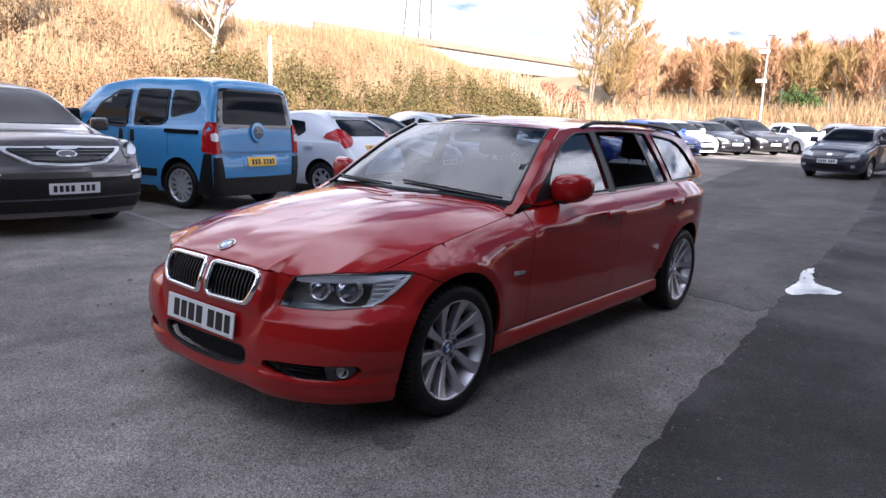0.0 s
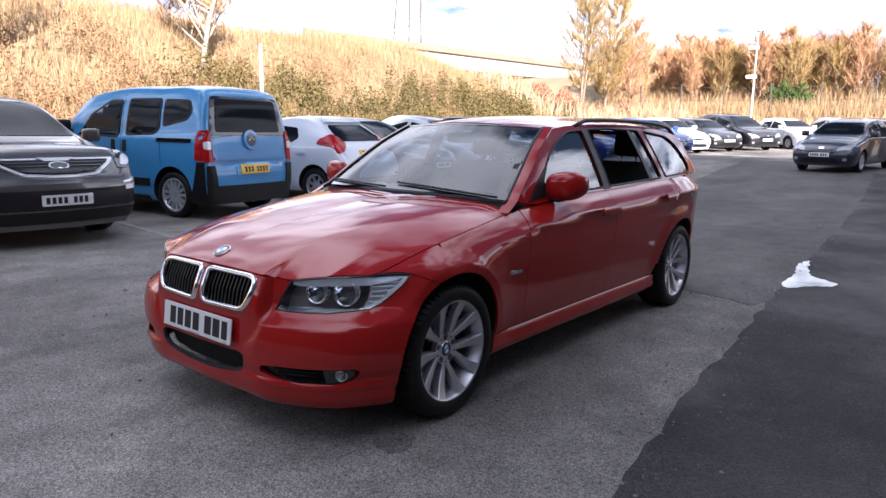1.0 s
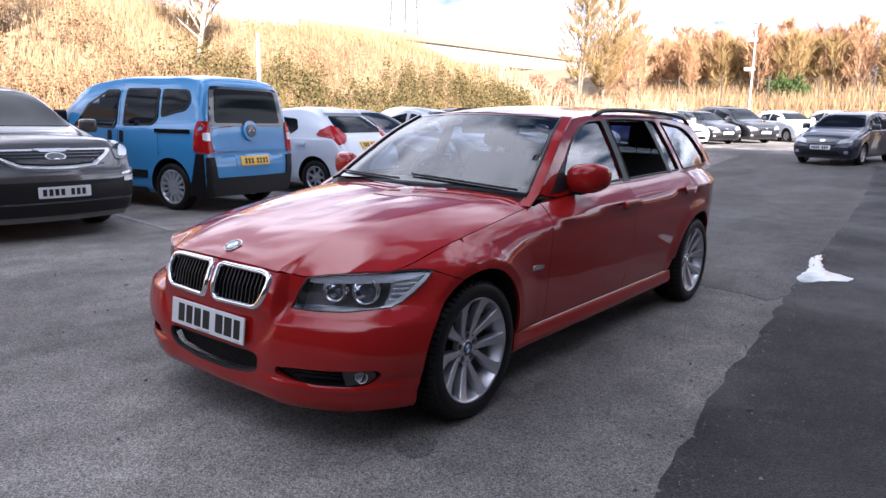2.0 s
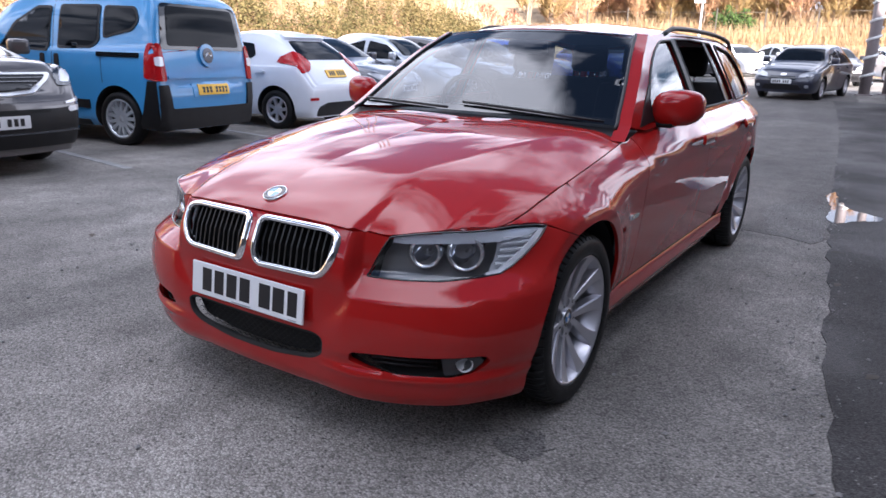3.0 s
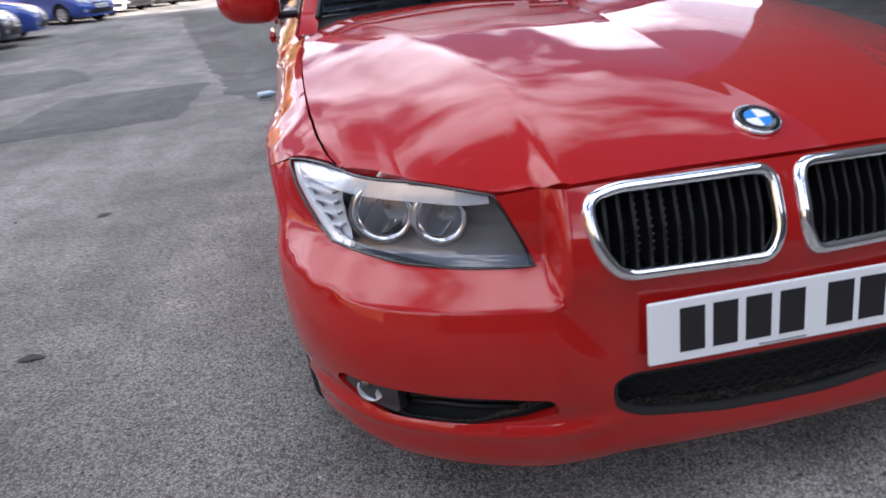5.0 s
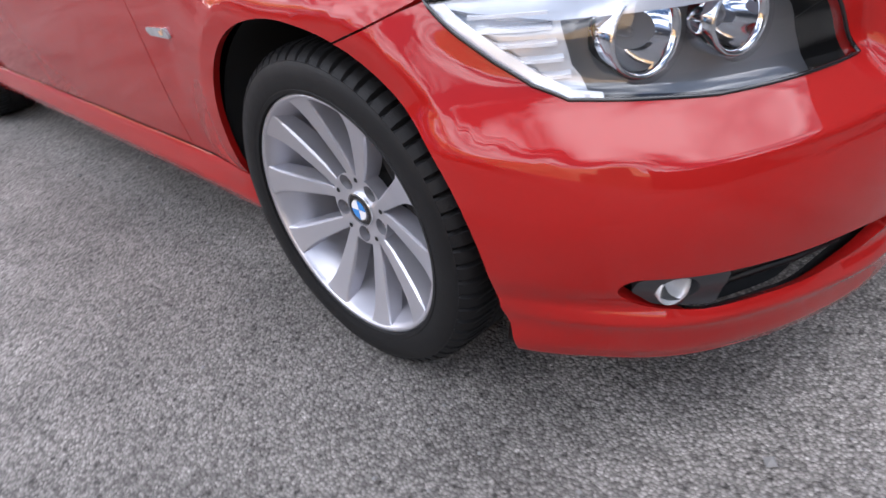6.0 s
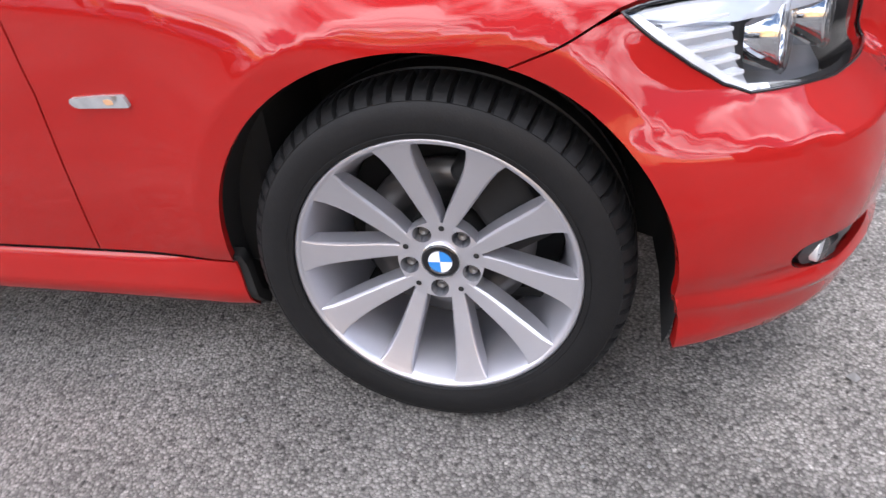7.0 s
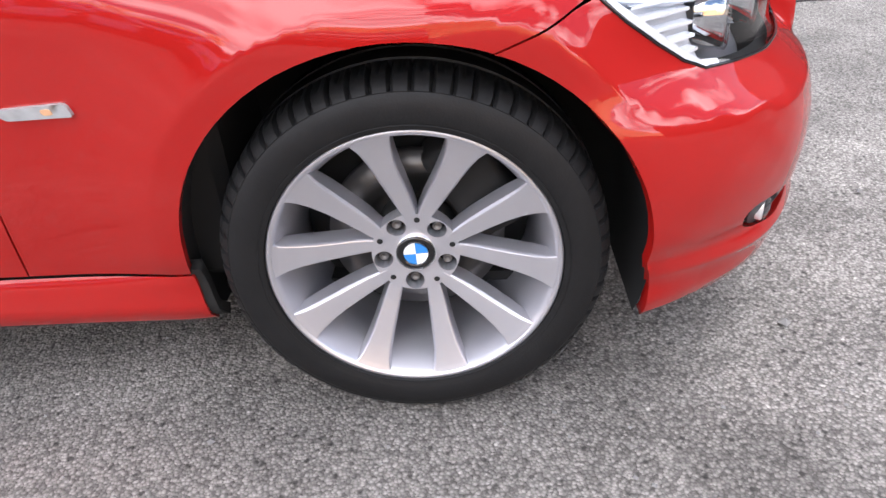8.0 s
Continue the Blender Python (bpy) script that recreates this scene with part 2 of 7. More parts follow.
def flat_mesh(outline, step, holes=()):
    """Triangles of a flat region with holes: 2D points, triangles, boundary loops."""
    loops = [dense(outline, step)] + [dense(h, step) for h in holes]
    pts, edges = [], []
    for lp in loops:
        k = len(pts)
        pts += lp
        edges += [(k + i, k + (i + 1) % len(lp)) for i in range(len(lp))]
    arr = np.array(outline, float)
    lo, hi = arr.min(0), arr.max(0)
    gx, gy = np.meshgrid(np.arange(lo[0] + step / 2, hi[0], step), np.arange(lo[1] + step / 2, hi[1], step))
    g = np.stack([gx.ravel() + 0.13 * step, gy.ravel() + 0.07 * step], 1)
    bound = np.array(pts)
    keep = inside(outline, g) if len(g) else np.zeros(0, bool)
    for h in holes:
        keep &= ~inside(h, g)
    g = g[keep]
    if len(g):
        near = np.ones(len(g), bool)
        for k in range(0, len(bound), 400):
            near &= (np.linalg.norm(g[:, None] - bound[None, k:k + 400], axis=2).min(1) > step * 0.45)
        g = g[near]
    everything = [Vector((float(x), float(y))) for x, y in np.vstack([bound, g])] if len(g) else [Vector((float(x), float(y))) for x, y in bound]
    v, e, f, ov, oe, of = delaunay_2d_cdt(everything, edges, [], 0, 1e-7)
    v2 = np.array([(p.x, p.y) for p in v])
    f = np.array([t for t in f if len(t) == 3])
    c = v2[f].mean(1)
    ok = inside(outline, c)
    for h in holes:
        ok &= ~inside(h, c)
    f = f[ok]
    # boundary edges
    count = {}
    for t in f:
        for a, b in ((t[0], t[1]), (t[1], t[2]), (t[2], t[0])):
            count[(a, b)] = 1
    rim = [(a, b) for a, b in count if (b, a) not in count]
    return v2, f, rim


NORMALS = {}


def true_normals(me, nrm):
    """Shades a sheet by its surface's own normals, so that reflections run clean across the triangles."""
    own = np.array([v.normal for v in me.vertices])
    nrm = nrm * ((nrm * own).sum(1) > .3)[:, None]      # across a fold the mesh's own normal stands
    NORMALS[me.name] = nrm
    me.normals_split_custom_set_from_vertices([tuple(v) for v in nrm])


def patch(name, outline, fn, mat, step=0.03, holes=(), depth=0.012, out=0.0, flip=False):
    """A trimmed sheet: a flat outline bent by fn(points) -> places (n x 3), with a rim folded inward by depth, moved outward by out."""
    v2, f, rim = flat_mesh(outline, step, holes)
    p = fn(v2)
    e = 1e-3
    du, dv = fn(v2 + (e, 0)) - fn(v2 - (e, 0)), fn(v2 + (0, e)) - fn(v2 - (0, e))
    nrm = np.cross(du, dv)
    nrm /= np.maximum(np.linalg.norm(nrm, axis=1), 1e-12)[:, None]
    if flip:
        nrm = -nrm
        f = f[:, ::-1]
        rim = [(b, a) for a, b in rim]
    p = p + nrm * out
    verts = list(p)
    faces = [tuple(t) for t in f]
    flat = []
    if depth:
        ids = {}
        for a, b in rim:
            for k in (a, b):
                if k not in ids:
                    ids[k] = len(verts)
                    verts.append(p[k])
                    verts.append(p[k] - nrm[k] * depth)
            faces.append((ids[b], ids[a], ids[a] + 1, ids[b] + 1))
    me = mesh_of(name, verts, faces, mat)
    true_normals(me, np.vstack([nrm, np.zeros((len(verts) - len(nrm), 3))]))
    return me


def mirrored(me, name=None):
    """A copy of a mesh mirrored in x."""
    c = me.copy()
    bm = bmesh.new()
    bm.from_mesh(c)
    for v in bm.verts:
        v.co.x = -v.co.x
    bmesh.ops.reverse_faces(bm, faces=bm.faces[:])
    bm.to_mesh(c)
    bm.free()
    if me.name in NORMALS:
        true_normals(c, NORMALS[me.name] * (-1, 1, 1))
    return c


def ground_z(x, y):
    """The car park is level near the red car and climbs gently towards the far row."""
    u = np.maximum(np.asarray(y, float) - 5.0, 0)
    return 0.006 + 0.022 * (np.sqrt(u * u + 9.0) - 3.0)

# ---- ground ----
def asphalt(name, dark, light, rough, stain, wet=0.0):
    """Worn tarmac: separate chippings of many greys, stains at two larger scales, and relief."""
    m = bpy.data.materials.new(name)
    m.use_nodes = True
    n, l = m.node_tree.nodes, m.node_tree.links
    b = n["Principled BSDF"]
    co = n.new("ShaderNodeTexCoord")
    vor = n.new("ShaderNodeTexVoronoi")
    vor.inputs["Scale"].default_value = 165
    l.new(co.outputs["Object"], vor.inputs["Vector"])
    ramp = n.new("ShaderNodeValToRGB")
    e = ramp.color_ramp.elements
    e[0].position, e[1].position = 0.0, 1.0
    e[0].color, e[1].color = (*dark, 1), (*light, 1)
    sep = n.new("ShaderNodeSeparateColor")
    l.new(vor.outputs["Color"], sep.inputs[0])
    l.new(sep.outputs[0], ramp.inputs["Fac"])
    joint = n.new("ShaderNodeMapRange")
    for key, val in (("From Min", 0.28), ("From Max", 0.70), ("To Min", 1.08), ("To Max", 0.62)):
        joint.inputs[key].default_value = val
    l.new(vor.outputs["Distance"], joint.inputs["Value"])
    stones = n.new("ShaderNodeVectorMath")
    stones.operation = "SCALE"
    l.new(ramp.outputs["Color"], stones.inputs[0])
    l.new(joint.outputs[0], stones.inputs["Scale"])
    last = stones.outputs[0]
    # broad stains, pale worn drifts drawn out along the lane, blotches, and fine mottling
    for scale, amount, detail, stretch in ((0.30, stain, 6, 1.0), (0.9, stain * 1.15, 8, 0.35), (3.1, stain * 0.7, 7, 1.0), (70, 0.09, 3, 1.0)):
        t = n.new("ShaderNodeTexNoise")
        t.inputs["Scale"].default_value, t.inputs["Detail"].default_value = scale, detail
        t.inputs["Roughness"].default_value = 0.62
        mp = n.new("ShaderNodeMapping")
        mp.inputs["Scale"].default_value = (1.0, stretch, 1.0)
        mp.inputs["Rotation"].default_value = (0, 0, 0.5 * (1 - stretch))
        l.new(co.outputs["Object"], mp.inputs["Vector"])
        l.new(mp.outputs["Vector"], t.inputs["Vector"])
        k = n.new("ShaderNodeMapRange")
        for key, val in (("From Min", 0.36), ("From Max", 0.66), ("To Min", 1 - amount), ("To Max", 1 + amount)):
            k.inputs[key].default_value = val
        l.new(t.outputs["Fac"], k.inputs["Value"])
        s = n.new("ShaderNodeVectorMath")
        s.operation = "SCALE"
        l.new(last, s.inputs[0])
        l.new(k.outputs[0], s.inputs["Scale"])
        last = s.outputs[0]
    # pits and pale stones, far apart
    for scale, near, far, low, high in ((34, 0.10, 0.24, 0.38, 1.0), (27, 0.06, 0.13, 1.7, 1.0)):
        w = n.new("ShaderNodeTexVoronoi")
        w.inputs["Scale"].default_value = scale
        l.new(co.outputs["Object"], w.inputs["Vector"])
        k = n.new("ShaderNodeMapRange")
        for key, val in (("From Min", near), ("From Max", far), ("To Min", low), ("To Max", high)):
            k.inputs[key].default_value = val
        l.new(w.outputs["Distance"], k.inputs["Value"])
        s = n.new("ShaderNodeVectorMath")
        s.operation = "SCALE"
        l.new(last, s.inputs[0])
        l.new(k.outputs[0], s.inputs["Scale"])
        last = s.outputs[0]
    l.new(last, b.inputs["Base Color"])
    b.inputs["Roughness"].default_value = rough
    b.inputs["Specular IOR Level"].default_value = 0.3 - 0.7 * wet
    if wet:
        t = n.new("ShaderNodeTexNoise")
        t.inputs["Scale"].default_value, t.inputs["Detail"].default_value = 0.7, 4
        l.new(co.outputs["Object"], t.inputs["Vector"])
        r2 = n.new("ShaderNodeMapRange")
        r2.inputs["From Min"].default_value, r2.inputs["From Max"].default_value = 0.45, 0.62
        r2.inputs["To Min"].default_value, r2.inputs["To Max"].default_value = rough, rough - wet
        l.new(t.outputs["Fac"], r2.inputs["Value"])
        l.new(r2.outputs[0], b.inputs["Roughness"])
    bn = n.new("ShaderNodeBump")
    bn.inputs["Strength"].default_value, bn.inputs["Distance"].default_value = 0.8, 0.0035
    inv = n.new("ShaderNodeMath")
    inv.operation = "SUBTRACT"
    inv.inputs[0].default_value = 1.0
    l.new(vor.outputs["Distance"], inv.inputs[1])
    l.new(inv.outputs[0], bn.inputs["Height"])
    l.new(bn.outputs["Normal"], b.inputs["Normal"])
    return m


M["asphalt"] = asphalt("asphalt", (0.126, 0.116, 0.106), (0.335, 0.312, 0.288), 0.85, 0.26)
M["asphalt_lane"] = asphalt("lane_asphalt", (0.066, 0.060, 0.056), (0.174, 0.160, 0.150), 0.8, 0.22)
M["asphalt_dark"] = asphalt("dark_asphalt", (0.020, 0.0185, 0.0185), (0.080, 0.074, 0.073), 0.72, 0.34, 0.2)
M["asphalt_patch"] = asphalt("patched_asphalt", (0.046, 0.042, 0.040), (0.225, 0.213, 0.203), 0.8, 0.22)
M["dry_grass"] = material("dry_grass", (0.225, 0.161, 0.093), 0.9, var=0.35, var_scale=0.35, fine=0.35, fine_scale=7)
M["cladding"] = material("cladding", (0.045, 0.046, 0.05), 0.6, var=0.1, var_scale=0.4)
M["line_paint"] = material("line_paint", (0.25, 0.25, 0.248), 0.85, var=0.45, var_scale=7, fine=0.3, fine_scale=60)


def bank_edge(y):
    return -12.2 - 0.10 * (np.asarray(y, float) - 3.6)


def land_z(x, y):
    """The whole ground: the car park, the grass bank beside it and the rise behind the far row."""
    x, y = np.asarray(x, float), np.asarray(y, float)
    g = ground_z(x, np.minimum(y, 40))
    u = np.clip((bank_edge(y) - x) / 11.0, 0, 1)
    height = np.interp(y, [-30, 10, 14, 17, 20, 23, 26, 29, 32, 35, 38, 42, 60], [5.2, 5.2, 5.05, 4.82, 4.93, 5.09, 5.2, 4.85, 4.28, 3.76, 3.35, 2.6, 1.4])
    bank = height * (u * u * (3 - 2 * u)) * 1.0
    v = np.clip((y - 39.5) / 6.0, 0, 1)
    far = 1.7 * v * v * (3 - 2 * v)
    w = np.clip((y - 46.5) / 7, 0, 1)
    far = far + 1.3 * w * w * (3 - 2 * w)
    w = np.clip((y - 56) / 18, 0, 1)
    q = np.clip((y - 48) / 20, 0, 1) * np.clip((-x - 24) / 12, 0, 1)
    far = far + 2.6 * w * w * (3 - 2 * w) + 1.3 * q * q * (3 - 2 * q)
    return g + np.maximum(bank, far) + 0.05 * np.sin(x * 1.7 + y * 0.6) * np.clip(bank + far - 0.2, 0, 1)


gx = np.unique(np.concatenate([np.linspace(-500, -60, 12), np.linspace(-60, -26, 24), np.linspace(-26, 14, 81), np.linspace(14, 60, 16), np.linspace(60, 500, 10)]))
gy = np.unique(np.concatenate([np.linspace(-200, -30, 10), np.linspace(-30, 70, 140), np.linspace(70, 800, 20)]))
GX, GY = np.meshgrid(gx, gy)
GZ = land_z(GX, GY)
nx = len(gx)
me = mesh_of("ground", np.stack([GX.ravel(), GY.ravel(), GZ.ravel()], 1),
             [(j * nx + i, j * nx + i + 1, (j + 1) * nx + i + 1, (j + 1) * nx + i) for j in range(len(gy) - 1) for i in range(nx - 1)], M["asphalt"])
me.materials.append(M["dry_grass"])
for p in me.polygons:
    c = p.center
    if c.x < bank_edge(c.y) or c.y > 39 or c.y < -60 or c.x > 40:
        p.material_index = 1
tagged(part("ground", me, None), "grey worn tarmac car park with a dry grass bank", "ground", kind="structure")


def ragged(poly, step, amount, seed):
    """An outline with an uneven edge."""
    r = random.Random(seed)
    return [(x + r.uniform(-amount, amount), y + r.uniform(-amount, amount)) for x, y in dense(poly, step)]


def lay(name, poly, mat, label, category, lift=0.0025, step=0.5, holes=(), kind="structure"):
    """A thin layer that follows the ground."""
    fn = lambda p: np.stack([p[:, 0], p[:, 1], land_z(p[:, 0], p[:, 1]) + lift], 1)
    return tagged(part(name, patch(name, poly, fn, mat, step, holes, depth=lift), None), label, category, kind=kind)


edge = [(2.2, -9), (1.86, -3), (1.74, -0.6), (1.70, 0.0), (1.55, 1.2), (1.42, 2.7), (1.28, 4.5), (1.0, 8.5), (0.66, 12.9), (0.2, 17.5), (-0.1, 20)]
strip = ragged([(14.4, -9), (14.4, 20)] + edge[::-1], 0.16, 0.022, 3)
lay("road", strip, M["asphalt_dark"], "darker tarmac strip with a ragged edge", "road", 0.006, 0.6)
# a darker tone of tarmac from beside the car down the lane
lay("resurfaced_lane", ragged([(-0.55, 3.9), (1.05, 3.2), (1.60, 3.6), (1.6, 8.4), (1.1, 12.9), (0.7, 17.5), (0.2, 24.5), (-4.6, 24.0), (-3.4, 16), (-2.3, 10), (-1.6, 6.0)], 0.25, 0.06, 31), M["asphalt_lane"], "darker tarmac down the lane", "tarmac patch", 0.0022, 0.6)
lay("pavement_patch", ragged([(-3.6, 4.55), (-1.95, 4.9), (-1.93, 7.2), (-3.5, 7.0)], 0.2, 0.03, 5), M["asphalt_patch"], "darker square repair in the tarmac", "tarmac patch")
lay("pavement_patch", ragged([(-1.6, 6.1), (-0.2, 6.0), (-0.1, 8.6), (-1.5, 8.8)], 0.2, 0.03, 6), M["asphalt_patch"], "darker square repair in the tarmac", "tarmac patch")
lay("damp_stain", ragged(rounded([(-6.6, 7.6), (-4.6, 7.2), (-3.6, 8.6), (-4.4, 10.6), (-6.9, 10.4)], 0.5), 0.2, 0.07, 7), M["asphalt_patch"], "damp dark stain on the tarmac", "stain")
lay("damp_stain", ragged(rounded([(1.0, 3.3), (1.35, 3.1), (1.33, 3.9), (1.2, 4.9), (0.75, 4.4)], 0.2), 0.1, 0.04, 8), M["asphalt_patch"], "damp stain beside the puddle", "stain", 0.003)
lay("oil_stain", ragged(rounded([(0.76, -0.44), (0.90, -0.47), (0.93, -0.33), (0.79, -0.27)], 0.05), 0.04, 0.03, 9), M["asphalt_patch"], "faint dark oil stain on the tarmac", "stain", 0.003, 0.1)

M["water"] = material("puddle_water", (0.03, 0.03, 0.032), 0.02, spec=0.6, bump=0.0004, bump_scale=6)
pud = ragged(rounded([(1.22, 5.62), (1.30, 5.1), (1.40, 4.7), (1.68, 4.5), (1.66, 4.32), (1.50, 4.22), (1.36, 3.98), (1.28, 4.1), (1.27, 4.7), (1.16, 5.3)], 0.08, 3), 0.05, 0.012, 11)
lay("puddle", pud, M["water"], "small shallow puddle reflecting the sky", "puddle", 0.0085, 0.2, kind="structure")
for a, b in (((-6.6, 2.05), (-4.75, 1.86)), ((-7.2, 4.86), (-5.3, 4.66)), ((-7.4, 7.30), (-5.5, 7.05)), ((-8.2, 9.75), (-6.2, 9.5)), ((-8.6, 12.2), (-6.4, 12.0))):
    a, b = np.array(a), np.array(b)
    d = (b - a) / np.linalg.norm(b - a)
    q = np.array((-d[1], d[0])) * 0.045
    lay("bay_line", ragged([tuple(a - q), tuple(b - q), tuple(b + q), tuple(a + q)], 0.1, 0.008, int(a[1] * 10)), M["line_paint"], "worn white parking bay line", "marking", 0.0045, 0.3)

# loose stones along the ragged edge and scattered over the tarmac
r = random.Random(21)
verts, faces = [], []
for i in range(2600):
    if i < 1500:
        y = r.uniform(-2.5, 9)
        x = float(np.interp(y, [e[1] for e in edge], [e[0] for e in edge])) + r.gauss(-0.03, 0.10)
    else:
        x, y = r.uniform(-4, 2), r.uniform(-2.2, 4)
    s = r.uniform(0.002, 0.006) if r.random() < 0.93 else r.uniform(0.007, 0.013)
    z = float(land_z(x, y)) + s * 0.3 + 0.003
    k = len(verts)
    a = r.uniform(0, 6.28)
    for dx, dy, dz in ((1, 0, 0), (0, 1, 0.1), (-1, 0.1, 0), (0.1, -1, 0), (0.1, 0.1, 0.8), (0, 0, -0.6)):
        verts.append((x + s * (dx * math.cos(a) - dy * math.sin(a)), y + s * (dx * math.sin(a) + dy * math.cos(a)), z + s * dz))
    for f in ((0, 1, 4), (1, 2, 4), (2, 3, 4), (3, 0, 4), (1, 0, 5), (2, 1, 5), (3, 2, 5), (0, 3, 5)):
        faces.append(tuple(k + q for q in f))
M["stone"] = material("loose_stone", (0.20, 0.195, 0.19), 0.85, fine=0.5, fine_scale=35)
tagged(part("loose_gravel", mesh_of("loose_gravel", verts, faces, M["stone"], False), None), "loose grey gravel chips on the tarmac", "gravel", kind="stuff")

# dead leaves and scraps on the ground
M["dead_leaf"] = material("dead_leaf", (0.05, 0.04, 0.03), 0.8, per_object=0.5)
leaf = mesh_of("dead_leaf", [(-.05, 0, 0.004), (0, .022, .012), (.055, 0, 0.004), (0, -.022, 0.010), (0, 0, .014)], [(0, 3, 4), (3, 2, 4), (2, 1, 4), (1, 0, 4)], M["dead_leaf"])
for x, y, a in ((-3.9, 2.6, 30), (-3.4, 1.55, 110), (-3.0, 3.1, 200), (-2.2, 1.2, 75), (-4.4, 3.3, 10), (-2.6, 0.2, 150), (-1.9, 2.0, 45), (1.45, 3.0, 20), (1.52, 2.2, 80), (-1.75, 0.45, 0), (1.75, 0.9, 60)):
    o = part("dead_leaf", leaf, None)
    o.matrix_world = Matrix.Translation((x, y, float(land_z(x, y)))) @ pose(0, 0, 0, 0, 0, a)
    tagged(o, "small dark dead leaf on the tarmac", "leaf", "dead leaves on the tarmac")
M["litter"] = material("litter_plastic", (0.55, 0.68, 0.80), 0.35, var=0.2, var_scale=20)
bm = tube_bm([(-.09, 0, 0), (-.085, 0, 0), (-.03, 0, 0), (.05, 0, 0), (.06, 0, 0), (.09, 0, 0)], .028, 10, taper=[.6, 1, 1, 1, .5, .45])
o = part("litter_bottle", bm, M["litter"])
o.matrix_world = Matrix.Translation((-1.19, 5.5, 0.03 + float(land_z(-1.2, 5.5)))) @ pose(0, 0, 0, 0, 0, 25)
tagged(o, "crushed pale blue plastic bottle on the tarmac", "litter")

bm = box_bm(9.4, 40, -60, 12.0, 0, 12.1)
tagged(part("building_wall", bm, M["cladding"]), "plain dark grey building beside the car park", "building", kind="structure")

bm = box_bm(-10, 9.0, -26, -11.5, 0, 4.4)
tagged(part("building_wall", bm, M["cladding"]), "plain dark grey low building behind the parking lane", "building", kind="structure")

# ---- parked vehicles ----
from mathutils.bvhtree import BVHTree


def wheel_meshes(radius, width, rim, spokes, rim_mat, tag):
    """Tyre and rim of a parked car; the wheel stands in the y-z plane with its face towards +x."""
    w, r = width / 2, radius
    tyre = revolved(tag + "_tyre", [(rim - 0.01, -w * 0.85), (rim + 0.01, -w * 0.95), (r - 0.05, -w), (r - 0.012, -w * 0.86), (r, -w * 0.6), (r, w * 0.6),
                                    (r - 0.012, w * 0.86), (r - 0.05, w), (rim + 0.02, w * 0.97), (rim + 0.002, w * 0.88), (rim - 0.004, w * 0.7)], M["rubber"], 40)
    bm = bmesh.new()
    v, f = revolve([(rim - 0.004, -w * 0.8), (rim - 0.004, w * 0.7), (rim, w * 0.84), (rim - 0.01, w * 0.88), (rim - 0.022, w * 0.78), (rim - 0.03, w * 0.3)], 40)
    me = mesh_of("scrap", v, f)
    bm.from_mesh(me)
    for i in range(spokes):
        a = 2 * math.pi * i / spokes
        s = bmesh.new()
        ring = []
        for rr, hw, x in ((0.04, 0.03, w * 0.62), (rim * 0.55, 0.022, w * 0.72), (rim - 0.015, 0.034 if spokes < 9 else 0.024, w * 0.74)):
            ring.append([s.verts.new((xx, rr * math.cos(a) - yy * math.sin(a), rr * math.sin(a) + yy * math.cos(a))) for xx, yy in ((x - 0.03, -hw), (x, -hw * 0.8), (x, hw * 0.8), (x - 0.03, hw))])
        for q, p in zip(ring, ring[1:]):
            for k in range(4):
                s.faces.new((q[k], q[(k + 1) % 4], p[(k + 1) % 4], p[k]))
        add_bm(bm, s)
    v, f = revolve([(0.0, w * 0.72), (0.028, w * 0.71), (0.04, w * 0.62), (0.075, w * 0.58), (0.085, w * 0.45)], 24)
    me2 = mesh_of("scrap2", v, f)
    bm.from_mesh(me2)
    rim_me = bpy.data.meshes.new(tag + "_rim")
    bmesh.ops.recalc_face_normals(bm, faces=bm.faces[:])
    bm.to_mesh(rim_me)
    bm.free()
    rim_me.materials.append(rim_mat)
    disc = revolved(tag + "_disc", [(0.0, w * 0.1), (rim - 0.02, w * 0.1), (rim - 0.02, w * 0.06)], M["under"], 24)
    return tyre, rim_me, disc


WHEELS = {}


def add_wheel(parent, x, y, radius, width, rim, spokes, rim_mat, side, turn=0.0):
    key = (radius, width, rim, spokes, rim_mat.name)
    if key not in WHEELS:
        WHEELS[key] = wheel_meshes(radius, width, rim, spokes, rim_mat, "wheel")
    tyre, rim_me, disc = WHEELS[key]
    hub = part("wheel", tyre, None, parent)
    hub.matrix_local = pose(x, y, radius - 0.004, turn, 0, 0 if side > 0 else 180)
    part("rim", rim_me, None, hub)
    part("brake_disc", disc, None, hub)


